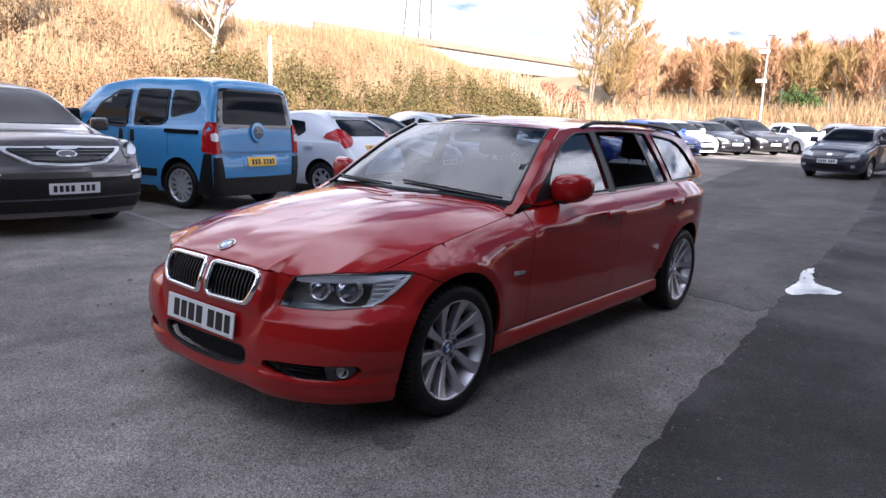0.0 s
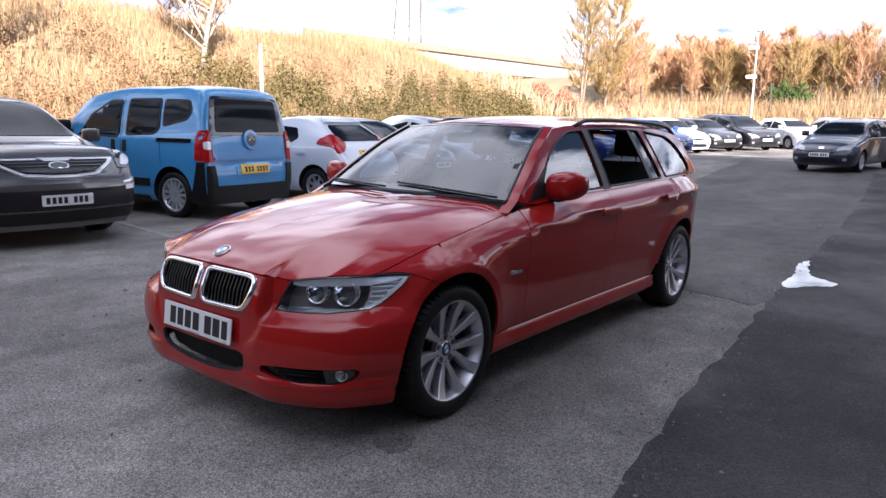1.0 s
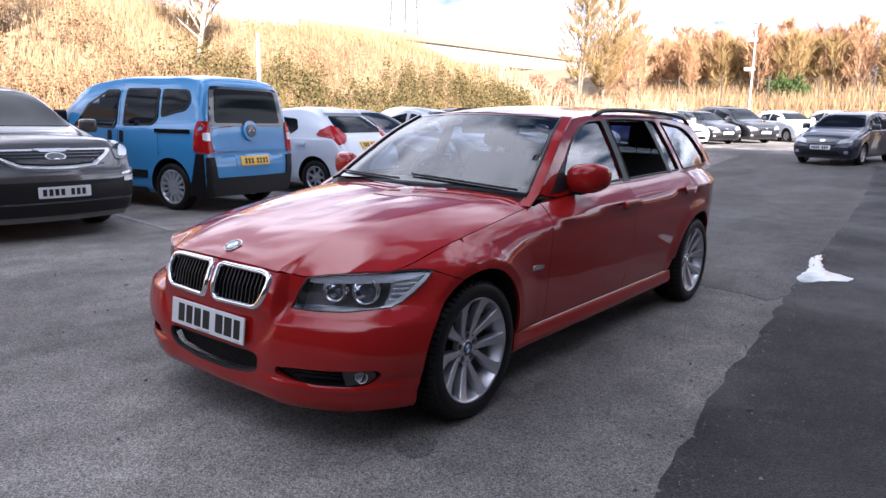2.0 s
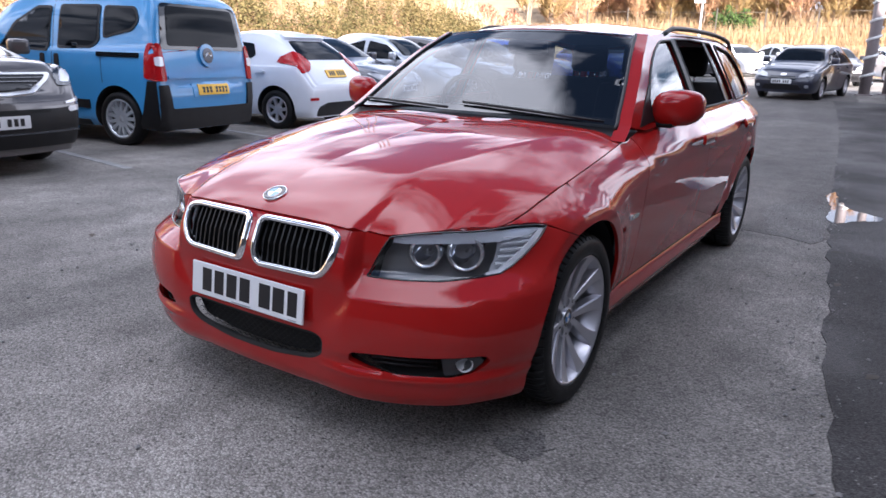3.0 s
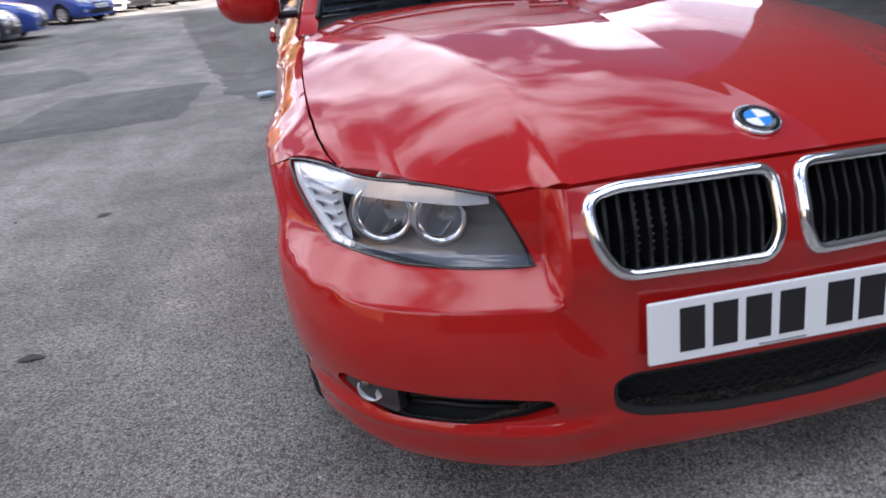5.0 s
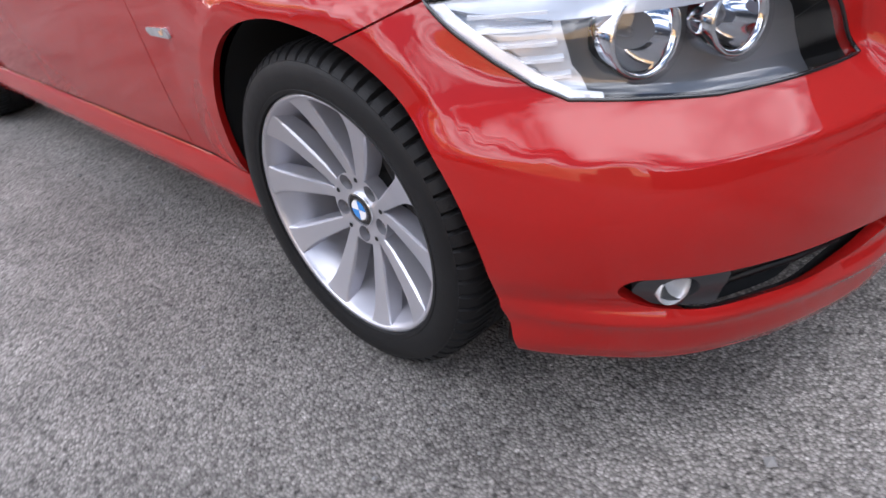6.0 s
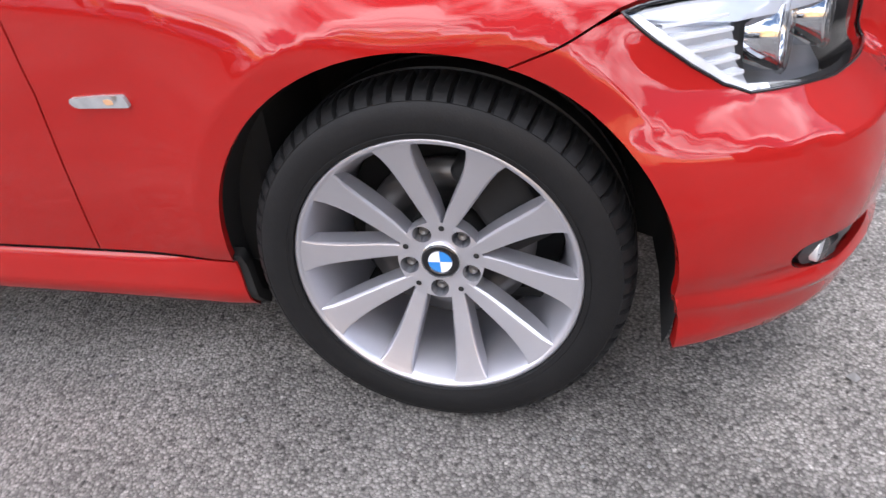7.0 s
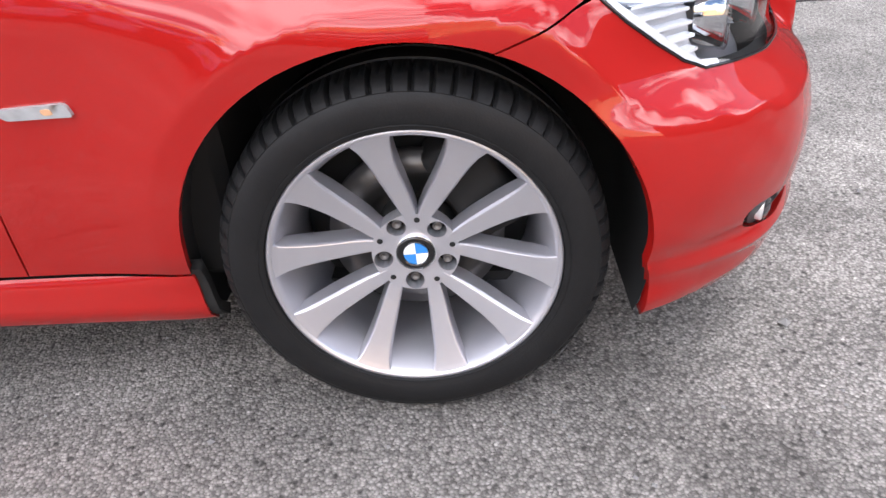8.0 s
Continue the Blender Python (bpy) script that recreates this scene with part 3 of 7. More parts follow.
class Shell:
    """A lofted closed car body with wheel arches cut through, in its own frame: nose towards -y, d metres from the nose."""

    def __init__(self, spec):
        self.s = spec
        L, W, H = spec["L"], spec["W"], spec["H"]
        pd, pz = zip(*spec["prof"])
        self.top = lambda d: herm(pd, pz, d)
        zb, zf = spec["belt"], spec.get("floor", 0.2)
        nose_r, tail_r = spec.get("nose_r", 0.55), spec.get("tail_r", 0.35)
        ds = np.unique(np.concatenate([nose_r * (1 - np.cos(np.linspace(0, math.pi / 2, 9))), np.linspace(nose_r, L - tail_r, 44), L - tail_r * (1 - np.cos(np.linspace(0, math.pi / 2, 9)))]))
        roof = spec.get("roof_w", 0.72)
        rings = []
        for d in ds:
            zt = float(self.top(d)[0])
            w = W / 2
            if d < nose_r:
                w *= spec.get("nose_w", 0.78) + (1 - spec.get("nose_w", 0.78)) * math.sqrt(max(0, 1 - (1 - d / nose_r)**2))
            if d > L - tail_r:
                w *= spec.get("tail_w", 0.86) + (1 - spec.get("tail_w", 0.86)) * math.sqrt(max(0, 1 - (1 - (L - d) / tail_r)**2))
            b = min(zb, zt - 0.10)
            up = max(0.0, zt - b)
            k = min(1.0, up / (H - zb))
            wr = w * (0.86 + (roof - 0.86) * k)
            ctl = [(w * 0.9, zf), (w * 0.965, zf + 0.10), (w * 0.99, zf + 0.5 * (b - zf)), (w, zf + 0.72 * (b - zf)), (w * 0.985, b - 0.02), (w * 0.95, b + 0.03 * k),
                   ((w * 0.95 + wr) / 2 + 0.012, b + 0.5 * up), (wr, zt - 0.05 - 0.05 * k), (wr * 0.9, zt - 0.02 - 0.02 * k), (wr * 0.5, zt - 0.004), (0, zt)]
            row = herm(np.linspace(0, 1, len(ctl)), ctl, np.linspace(0, 1, 31))
            nz = spec.get("nose_lean", 0.18)
            y = np.full(len(row), d)
            fade = max(0, 1 - d / nose_r)
            y = y + fade * nz * np.clip((row[:, 1] - 0.5) / 0.5, -0.5, 1.2)**2
            fade = max(0, 1 - (L - d) / tail_r)
            y = y - fade * spec.get("tail_lean", 0.1) * np.clip((row[:, 1] - 0.55) / 0.5, -0.4, 1.5)**2
            rings.append(np.stack([row[:, 0], y - L / 2, row[:, 1]], 1))
        n = 31
        verts, faces = [], []
        for r in rings:
            verts += [tuple(p) for p in r] + [(-p[0], p[1], p[2]) for p in r[:-1][::-1]]
        m = 2 * n - 1
        for i in range(len(rings) - 1):
            for j in range(m):
                j2 = (j + 1) % m
                faces.append((i * m + j, i * m + j2, (i + 1) * m + j2, (i + 1) * m + j))
        # nose and tail caps, bowed outward
        cols = 9
        for r, bow, rev in ((rings[0], spec.get("nose_bow", 0.10), False), (rings[-1], -spec.get("tail_bow", 0.06), True)):
            base = len(verts)
            for p in r:
                for c in range(cols):
                    u = -1 + 2 * c / (cols - 1)
                    verts.append((p[0] * u, p[1] - bow * (1 - u * u) * (p[0] / max(r[:, 0])), p[2]))
            for a in range(n - 1):
                for c in range(cols - 1):
                    q = (base + a * cols + c, base + a * cols + c + 1, base + (a + 1) * cols + c + 1, base + (a + 1) * cols + c)
                    faces.append(q[::-1] if rev else q)
        me = mesh_of("body", verts, faces, None)
        bm = bmesh.new()
        bm.from_mesh(me)
        bmesh.ops.remove_doubles(bm, verts=bm.verts[:], dist=0.0005)
        bmesh.ops.recalc_face_normals(bm, faces=bm.faces[:])
        bm.to_mesh(me)
        bm.free()
        me.materials.append(spec["paint"])
        me.materials.append(M["under"])
        ob = new("scrap_body", me)
        R = spec["wheel"][0]
        cut = bmesh.new()
        for d in (spec["axle_f"], spec["axle_r"]):
            for sx in (-1, 1):
                cy = bmesh.new()
                bmesh.ops.create_cone(cy, cap_ends=True, segments=40, radius1=R + 0.055, radius2=R + 0.055, depth=0.56)
                add_bm(cut, cy, pose(sx * (W / 2 + 0.02), d - L / 2, R + 0.01, 0, 90, 0))
        cme = bpy.data.meshes.new("scrap_cut")
        cut.to_mesh(cme)
        cut.free()
        cme.materials.append(spec["paint"])
        cme.materials.append(M["under"])
        for p in cme.polygons:
            p.material_index = 1
        cob = new("scrap_cut", cme)
        mod = ob.modifiers.new("arches", "BOOLEAN")
        mod.operation, mod.object, mod.solver = "DIFFERENCE", cob, "EXACT"
        dg = bpy.context.evaluated_depsgraph_get()
        done = bpy.data.meshes.new_from_object(ob.evaluated_get(dg))
        done.shade_smooth()
        done.set_sharp_from_angle(angle=radians(38))
        self.tree = BVHTree.FromPolygons([v.co.copy() for v in me.vertices], [tuple(p.vertices) for p in me.polygons])
        for o in (ob, cob):
            bpy.data.objects.remove(o)
        done.name = "body"
        self.mesh = done

    def project(self, axis):
        """A function that lays flat points on the body, looking along axis: front, rear, left (+x), right (-x)."""
        way = {"front": Vector((0, 1, 0)), "rear": Vector((0, -1, 0)), "left": Vector((-1, 0, 0)), "right": Vector((1, 0, 0)), "top": Vector((0, 0, -1))}[axis]
        L = self.s["L"]

        def fn(pts):
            out, last = [], None
            for u, v in pts:
                if axis in ("front", "rear"):
                    o = Vector((u, -6 if axis == "front" else 6, v))
                elif axis == "top":
                    o = Vector((u, v - L / 2, 6))
                else:
                    o = Vector((4 if axis == "left" else -4, u - L / 2, v))
                hit = self.tree.ray_cast(o, way)[0]
                if hit is None:
                    q = self.tree.find_nearest(o + way * 4.0)[0]
                    hit = q
                out.append(tuple(hit))
            return np.array(out)
        return fn

    def decal(self, name, poly, axis, mat, parent, out=0.006, step=0.08, label="", depth=0.01, holes=()):
        fn = self.project(axis)
        flip = axis in ("rear", "right")
        # orientation by the first triangle is settled by recalculating towards the outside
        v2, f, rim = flat_mesh(poly, step, holes)
        p = fn(v2)
        way = {"front": (0, -1, 0), "rear": (0, 1, 0), "left": (1, 0, 0), "right": (-1, 0, 0), "top": (0, 0, 1)}[axis]
        n = np.zeros_like(p)
        fixed = []
        for t in f:
            k = np.cross(p[t[1]] - p[t[0]], p[t[2]] - p[t[0]])
            if np.dot(k, way) < 0:
                t = t[::-1]
                k = -k
            fixed.append(tuple(t))
            for q in t:
                n[q] += k
        n /= np.maximum(np.linalg.norm(n, axis=1), 1e-9)[:, None]
        p = p + n * out
        verts, faces = list(p), fixed
        count = set()
        for t in fixed:
            for a, b in ((t[0], t[1]), (t[1], t[2]), (t[2], t[0])):
                count.add((a, b))
        for a, b in [e for e in count if (e[1], e[0]) not in count]:
            k = len(verts)
            verts += [p[b], p[a], p[a] - n[a] * (depth + out), p[b] - n[b] * (depth + out)]
            faces.append((k, k + 1, k + 2, k + 3))
        return part(name, mesh_of(name, verts, faces, mat), None, parent, label)


SHELLS = {}


def plate_bars(parent_plate, shell, axis, x, z, w, h):
    """Plain dark bars in place of the characters."""
    for a in (-0.425, -0.315, -0.205, -0.095, 0.095, 0.205, 0.315):
        shell.decal("plate_bar", [(x + a * w, z - h * 0.3), (x + (a + 0.07) * w, z - h * 0.3), (x + (a + 0.07) * w, z + h * 0.3), (x + a * w, z + h * 0.3)], axis, M["plate_black"], parent_plate, out=0.023, depth=0.001)


def build_car(spec, m, name, label, category, group=""):
    key = spec["key"]
    if key not in SHELLS:
        SHELLS[key] = Shell(spec)
    sh = SHELLS[key]
    L, W, H = spec["L"], spec["W"], spec["H"]
    car = thing(name, m, label, category, group)
    body = part("body", sh.mesh, None, car)
    R, tw, rim, spokes = spec["wheel"][:4]
    for d in (spec["axle_f"], spec["axle_r"]):
        for sx in (-1, 1):
            add_wheel(car, sx * (W / 2 - tw / 2 - 0.025), d - L / 2, R, tw, rim, spokes, spec["wheel"][4], sx, 17 * d)
    for side in ("left", "right"):
        for poly in spec["side_windows"]:
            sh.decal("side_window", rounded(poly, 0.04, 3), side, M["dark_glass"], car, out=spec.get("glass_out", 0.006))
        for d, z in spec.get("handles", ()):
            sh.decal("door_handle", rounded([(d - 0.1, z - 0.02), (d + 0.1, z - 0.02), (d + 0.1, z + 0.02), (d - 0.1, z + 0.02)], 0.015, 2), side, spec.get("handle_mat", spec["paint"]), car, out=0.035)
        for poly, mat, nm in spec.get("side_extra", ()):
            sh.decal(nm, poly, side, mat, car, out=0.012)
        for d0, z0, z1, lean in spec.get("seams", ()):
            sh.decal("door_seam", [(d0, z0), (d0 + 0.008, z0), (d0 + lean + 0.008, z1), (d0 + lean, z1)], side, M["under"], car, out=0.0015, depth=0.0, step=0.1)
    for axis, key2 in (("front", "front_parts"), ("rear", "rear_parts")):
        for nm, poly, mat, out, both in spec.get(key2, ()):
            p1 = sh.decal(nm, poly, axis, mat, car, out=out, step=0.035)
            if both:
                sh.decal(nm, [(-x, z) for x, z in poly][::-1], axis, mat, car, out=out, step=0.035)
        pl = spec.get("plate_" + axis)
        if pl:
            z, mat = pl
            q = sh.decal("number_plate", rounded([(-0.26, z - 0.056), (0.26, z - 0.056), (0.26, z + 0.056), (-0.26, z + 0.056)], 0.01, 2), axis, mat, car, out=0.02, step=0.1)
            plate_bars(q, sh, axis, 0, z, 0.52, 0.111)
    mz, md = spec["belt"] + 0.04, spec["mirror"]
    for sx in (-1, 1):
        bm = box_bm(-0.10, 0.10, -0.055, 0.075, -0.075, 0.085, 0.045, 3)
        bm.transform(pose(sx * (W / 2 + 0.07), md - L / 2, mz + 0.07, 0, 0, sx * -8))
        add_bm(bm, box_bm(-0.06, 0.06, -0.03, 0.03, -0.02, 0.02, 0.01, 1), pose(sx * (W / 2 - 0.05), md - L / 2 + 0.02, mz))
        part("wing_mirror", smooth_bm(bm), spec.get("mirror_mat", spec["paint"]), car)
    return car


def trapezoid(w0, z0, w1, z1, r=0.05):
    return rounded([(-w0, z0), (w0, z0), (w1, z1), (-w1, z1)], r, 3)


def hatch(key, paint, L=3.95, W=1.72, H=1.46, wheel=(0.3, 0.19, 0.2, 7), saloon=False, mpv=False):
    """A small or middling five-door car."""
    k = L / 3.95
    if saloon:
        prof = [(0, 0.66), (0.12, 0.76), (0.5, 0.86), (1.15, 0.96), (2.0, 1.38), (2.6, H), (3.3, H - 0.03), (4.1, 1.12), (4.45, 1.06), (4.75, 0.95), (L, 0.72)]
        a0, c1 = 1.15, 4.0
    elif mpv:
        prof = [(0, 0.72), (0.12, 0.84), (0.5, 0.95), (1.0, 1.04), (1.95, 1.56), (2.6, H), (3.8, H - 0.05), (4.4, 1.35), (4.65, 1.0), (L, 0.75)]
        a0, c1 = 1.0, 4.35
    else:
        prof = [(0, 0.64), (0.12 * k, 0.76), (0.45 * k, 0.88), (0.95 * k, 0.985), (1.72 * k, H - 0.09), (2.3 * k, H), (3.2 * k, H - 0.07), (3.62 * k, 1.12), (3.8 * k, 0.98), (L, 0.72)]
        a0, c1 = 0.98 * k, 3.55 * k
    belt = 0.94 if not mpv else 1.0
    tops = lambda d: float(herm(*zip(*prof), d)[0])
    af = 0.82 * k if not (saloon or mpv) else 0.92
    wb = 2.49 * k if not (saloon or mpv) else 2.85
    mid = a0 + 0.47 * (c1 - a0)
    q = lambda a, b: [(a, belt + 0.03)] + [(b, belt + 0.05)] + [(b - (0.02 if b < c1 - 0.01 else 0.22), min(tops(b - 0.05), H) - 0.12 if b < c1 - 0.01 else belt + 0.2), (max(a + 0.02, a0 + 0.62 if a < a0 + 0.3 else a), tops(max(a, a0 + 0.66)) - 0.12)]
    w1, w2 = W / 2, W / 2
    zh = 0.70
    front = [("windscreen", trapezoid(w1 * 0.80, tops(a0 + 0.12), w1 * 0.60, H - 0.10), M["dark_glass"], 0.006, False),
             ("headlight", rounded([(w1 * 0.46, zh - 0.10), (w1 * 0.84, zh - 0.06), (w1 * 0.93, zh + 0.08), (w1 * 0.74, zh + 0.07), (w1 * 0.5, zh - 0.01)], 0.03, 3), M["headlamp"], 0.012, True),
             ("grille", rounded([(-w1 * 0.42, zh - 0.16), (w1 * 0.42, zh - 0.16), (w1 * 0.40, zh - 0.06), (-w1 * 0.40, zh - 0.06)], 0.03, 3), M["gloss_black"], 0.008, False),
             ("lower_grille", rounded([(-w1 * 0.62, 0.28), (w1 * 0.62, 0.28), (w1 * 0.5, 0.42), (-w1 * 0.5, 0.42)], 0.05, 3), M["black_trim"], 0.008, False),
             ("badge", rounded([(-0.07, zh - 0.05), (0.07, zh - 0.05), (0.07, zh), (-0.07, zh)], 0.03, 4), M["chrome"], 0.016, False),
             ("fog_lamp", rounded([(w1 * 0.68, 0.34), (w1 * 0.80, 0.34), (w1 * 0.80, 0.42), (w1 * 0.68, 0.42)], 0.03, 3), M["headlamp"], 0.01, True)]
    rear = [("rear_window", trapezoid(w2 * 0.70, 1.06, w2 * 0.58, H - 0.14), M["dark_glass"], 0.006, False),
            ("tail_lamp", rounded([(w2 * 0.66, 0.80), (w2 * 0.92, 0.82), (w2 * 0.84, 1.12), (w2 * 0.72, 1.0)], 0.03, 3), M["lamp_red"], 0.014, True),
            ("bumper_insert", rounded([(-w2 * 0.7, 0.24), (w2 * 0.7, 0.24), (w2 * 0.6, 0.42), (-w2 * 0.6, 0.42)], 0.05, 3), M["black_trim"], 0.008, False)]
    return dict(key=key, paint=paint, L=L, W=W, H=H, prof=prof, belt=belt, axle_f=af, axle_r=af + wb, wheel=(*wheel, M["alloy"]),
                side_windows=[q(a0 + 0.16, mid), q(mid + 0.07, c1 - 0.02 if not saloon else c1 - 0.25)],
                handles=((mid - 0.12, belt - 0.1), (mid + 0.85 * k, belt - 0.08)), seams=((a0 + 0.15, 0.3, belt, 0.0), (mid + 0.02, 0.3, belt, 0.02)),
                front_parts=front, rear_parts=rear, plate_front=(0.5, M["plate_white"]), plate_rear=(0.72, M["plate_yellow"]), mirror=a0 + 0.32)

# ---- the red estate car: surfaces ----
PLAN = np.array([(0, -.764), (.2, -.760), (.352, -.749), (.4845, -.723), (.615, -.672), (.726, -.594), (.809, -.473), (.849, -.300), (.864, -.12), (.867, .05), (.862, .3),
                 (.856, .6), (.856, 1.2), (.858, 1.8), (.862, 2.4), (.866, 2.76), (.838, 3.05), (.775, 3.30), (.675, 3.48), (.54, 3.60), (.3, 3.67), (0, 3.69)])
_c = spline(PLAN, 900)
_s = np.concatenate([[0], np.cumsum(np.linalg.norm(np.diff(_c, axis=0), axis=1))])
_t = np.gradient(_c, _s, axis=0)
_t /= np.linalg.norm(_t, axis=1)[:, None]
ARCH_R, AXLE_R, HUB_Z = 0.365, 2.76, 0.318


def s_at_y(y):
    return float(np.interp(y, _c[:, 1], _s))


def s_at_x(x):
    return float(np.interp(x, _c[:260, 0], _s[:260]))


def step_up(a, b, v):
    u = np.clip((np.asarray(v, float) - a) / (b - a), 0, 1)
    return u * u * (3 - 2 * u)


# bonnet: front edge height, rear height across, and rise along
def bonnet_front_z(x):
    return herm([0, .3, .4, .505, .56, .62, .69, .76], [.716, .712, .705, .6955, .704, .712, .718, .724], np.abs(x))


def nose_side(z, x):
    """0 on the middle of the nose, 1 on the flanks of the bumper: the edge between slants in towards the lower grille and fades there."""
    c, h = .40 - .06 * step_up(.52, .38, z), .02 + .08 * step_up(.50, .30, z)
    return np.clip((np.abs(x) - c + h) / (2 * h), 0, 1)**2 * (3 - 2 * np.clip((np.abs(x) - c + h) / (2 * h), 0, 1))


def fullness(z, x, y):
    """The nose's corners are fullest at mid height."""
    much = np.minimum(herm([0, .35, .5, .62, .737, .80, .9], [0, .005, .011, .018, .023, .028, .03], x), herm([-.8, -.5, -.4, -.302, -.2, -.12, -.05], [.05, .030, .022, .014, .008, .005, 0], np.minimum(y, -.05)))
    keep = .35 * step_up(-.40, -.56, y)
    return much * (step_up(.20, .46, z) * (1 - (1 - keep) * step_up(.52, .60, z)) - 1)


def front_offset(z, x):
    mid = herm([.157, .187, .215, .268, .34, .44, .52, .57, .62, .66, .70, .75], [-.10, -.035, -.012, -.003, 0, -.008, -.012, -.008, -.018, -.035, -.055, -.085], z)
    out = herm([.152, .177, .205, .260, .287, .295, .34, .44, .508, .572, .64, .70, .75], [-.10, -.03, -.006, .005, .007, -.001, 0, 0, -.003, -.008, -.013, -.021, -.036], z)
    w = nose_side(z, x)
    return mid * (1 - w) + out * w


def shelf(z, x, y):
    """The bumper's upper face leans back above a crease that climbs from under the lamps to the wing."""
    crease = herm([-.78, -.6, -.5, -.44, -.349, -.288, -.248, -.21, -.17, -.10], [.515, .519, .531, .542, .565, .601, .638, .668, .690, .714], y)
    much = herm([-.78, -.6, -.5, -.40, -.31, -.24, -.19, -.12], [1, 1, .82, .54, .40, .30, .12, 0], np.minimum(y, -.12))
    return much * nose_side(z, x) * herm([-.4, -.008, 0, .008, .057, .125, .3], [0, 0, -.002, -.010, -.056, -.062, -.063], z - crease)


_sy = [-.47, -.38, -.28, -.15, 0, .3, .55, .7, 1.0, 2.0, 2.8, 3.4, 3.8]
SHOULDER_Y = list(np.linspace(-.47, .56, 16)) + _sy[7:]
SHOULDER_Z = list(herm(_sy, [.703, .707, .716, .75, .792, .852, .892, .912, .934, .952, .972, .985, .985], SHOULDER_Y))
SHOULDER_T = list(herm(_sy, [.09, .09, .09, .10, .108, .12, .126, .118, .104, .10, .105, .12, .12], SHOULDER_Y))


def side_offset(z, y):
    top, tuck = herm(SHOULDER_Y, SHOULDER_Z, y), herm(SHOULDER_Y, SHOULDER_T, y)
    low = herm([.15, .18, .2, .30, .34, .45, .58, .70, .8, 1.1], [-.13, -.10, -.075, -.066, -.058, -.038, -.022, -.010, -.004, -.004], z)
    nose = step_up(-.15, -.33, y)
    low = low * (1 - nose) + nose * herm([.137, .165, .19, .255, .3, .45, .6, .8], [-.06, -.022, -.004, 0, 0, -.002, -.008, -.01], z)
    u = np.clip((z - (top - .17)) / .17, 0, 1.3)
    off = low - tuck * u**(2.3 + 2.6 * step_up(.05, -.28, y))
    crest = top - .105
    line = step_up(.3, .9, y) * (.011 * np.exp(-(np.maximum(z - crest, 0) / .030)**2 - (np.minimum(z - crest, 0) / .012)**2) - .006 * np.exp(-((z - crest + .075) / .045)**2))
    flare = np.zeros_like(off)
    # a flat lip round each arch, a crease, and a hollow beyond it; ahead of the front wheel the lip runs into the bumper's face
    for ya, k in ((0.0, .0215), (AXLE_R, .018)):
        wide = (.068 if ya == 0 else .10) + .28 * step_up(ya - .12, ya - .30, y) * (ya == 0) + .09 * step_up(ya + .15, ya + .36, y)
        v = (np.hypot(y - ya, z - HUB_Z) - ARCH_R - .044) / wide
        v = .5 * (v + np.sqrt(v * v + (.0016 if ya == 0 else .25)))
        flare = flare + k * np.clip(1 - v, 0, 1)**1.6 * step_up(.24, .36, z) * step_up(top + .005, top - .05, z)
    lip = .007 * step_up(.296, .288, z) * step_up(-.2, -.34, y)
    ledge = .007 * step_up(.304, .294, z) * step_up(.34, .42, y) * step_up(2.45, 2.36, y)
    return off + line + flare + lip + ledge


def belt(p):
    """The body's outer skin: p holds (distance round the plan from the nose, height)."""
    p = np.asarray(p, float)
    s, z = np.abs(p[:, 0]), p[:, 1]
    sign = np.sign(p[:, 0])
    bx, by = np.interp(s, _s, _c[:, 0]), np.interp(s, _s, _c[:, 1])
    tx, ty = np.interp(s, _s, _t[:, 0]), np.interp(s, _s, _t[:, 1])
    w = step_up(-.60, -.26, by)
    off = front_offset(z, bx) * (1 - w) + side_offset(z, by) * w + shelf(z, bx, by) + fullness(z, bx, by)
    rear = step_up(3.3, 3.7, by)
    off_r = herm([.15, .2, .3, .5, .62, .66, .8, 1.0, 1.1], [-.12, -.05, -.02, 0, -.01, -.04, -.06, -.09, -.12], z)
    off = off * (1 - rear) + off_r * rear
    # outward normal of the plan
    x, y = bx + off * ty, by - off * tx
    sign = np.where(p[:, 0] == 0, 1, sign)
    return np.stack([x * sign, y, z], 1)


_ex = np.linspace(0, .80, 60)
_eb = belt(np.stack([[s_at_x(x) for x in _ex], bonnet_front_z(_ex)], 1))
_eb = np.concatenate([_eb[_eb[:, 0] < .625], [(.645, -.497, .7185), (.665, -.470, .7193), (.69, -.440, .7202), (.715, -.403, .7208), (.745, -.347, .7218), (.78, -.30, .7235), (.86, -.20, .73)]])


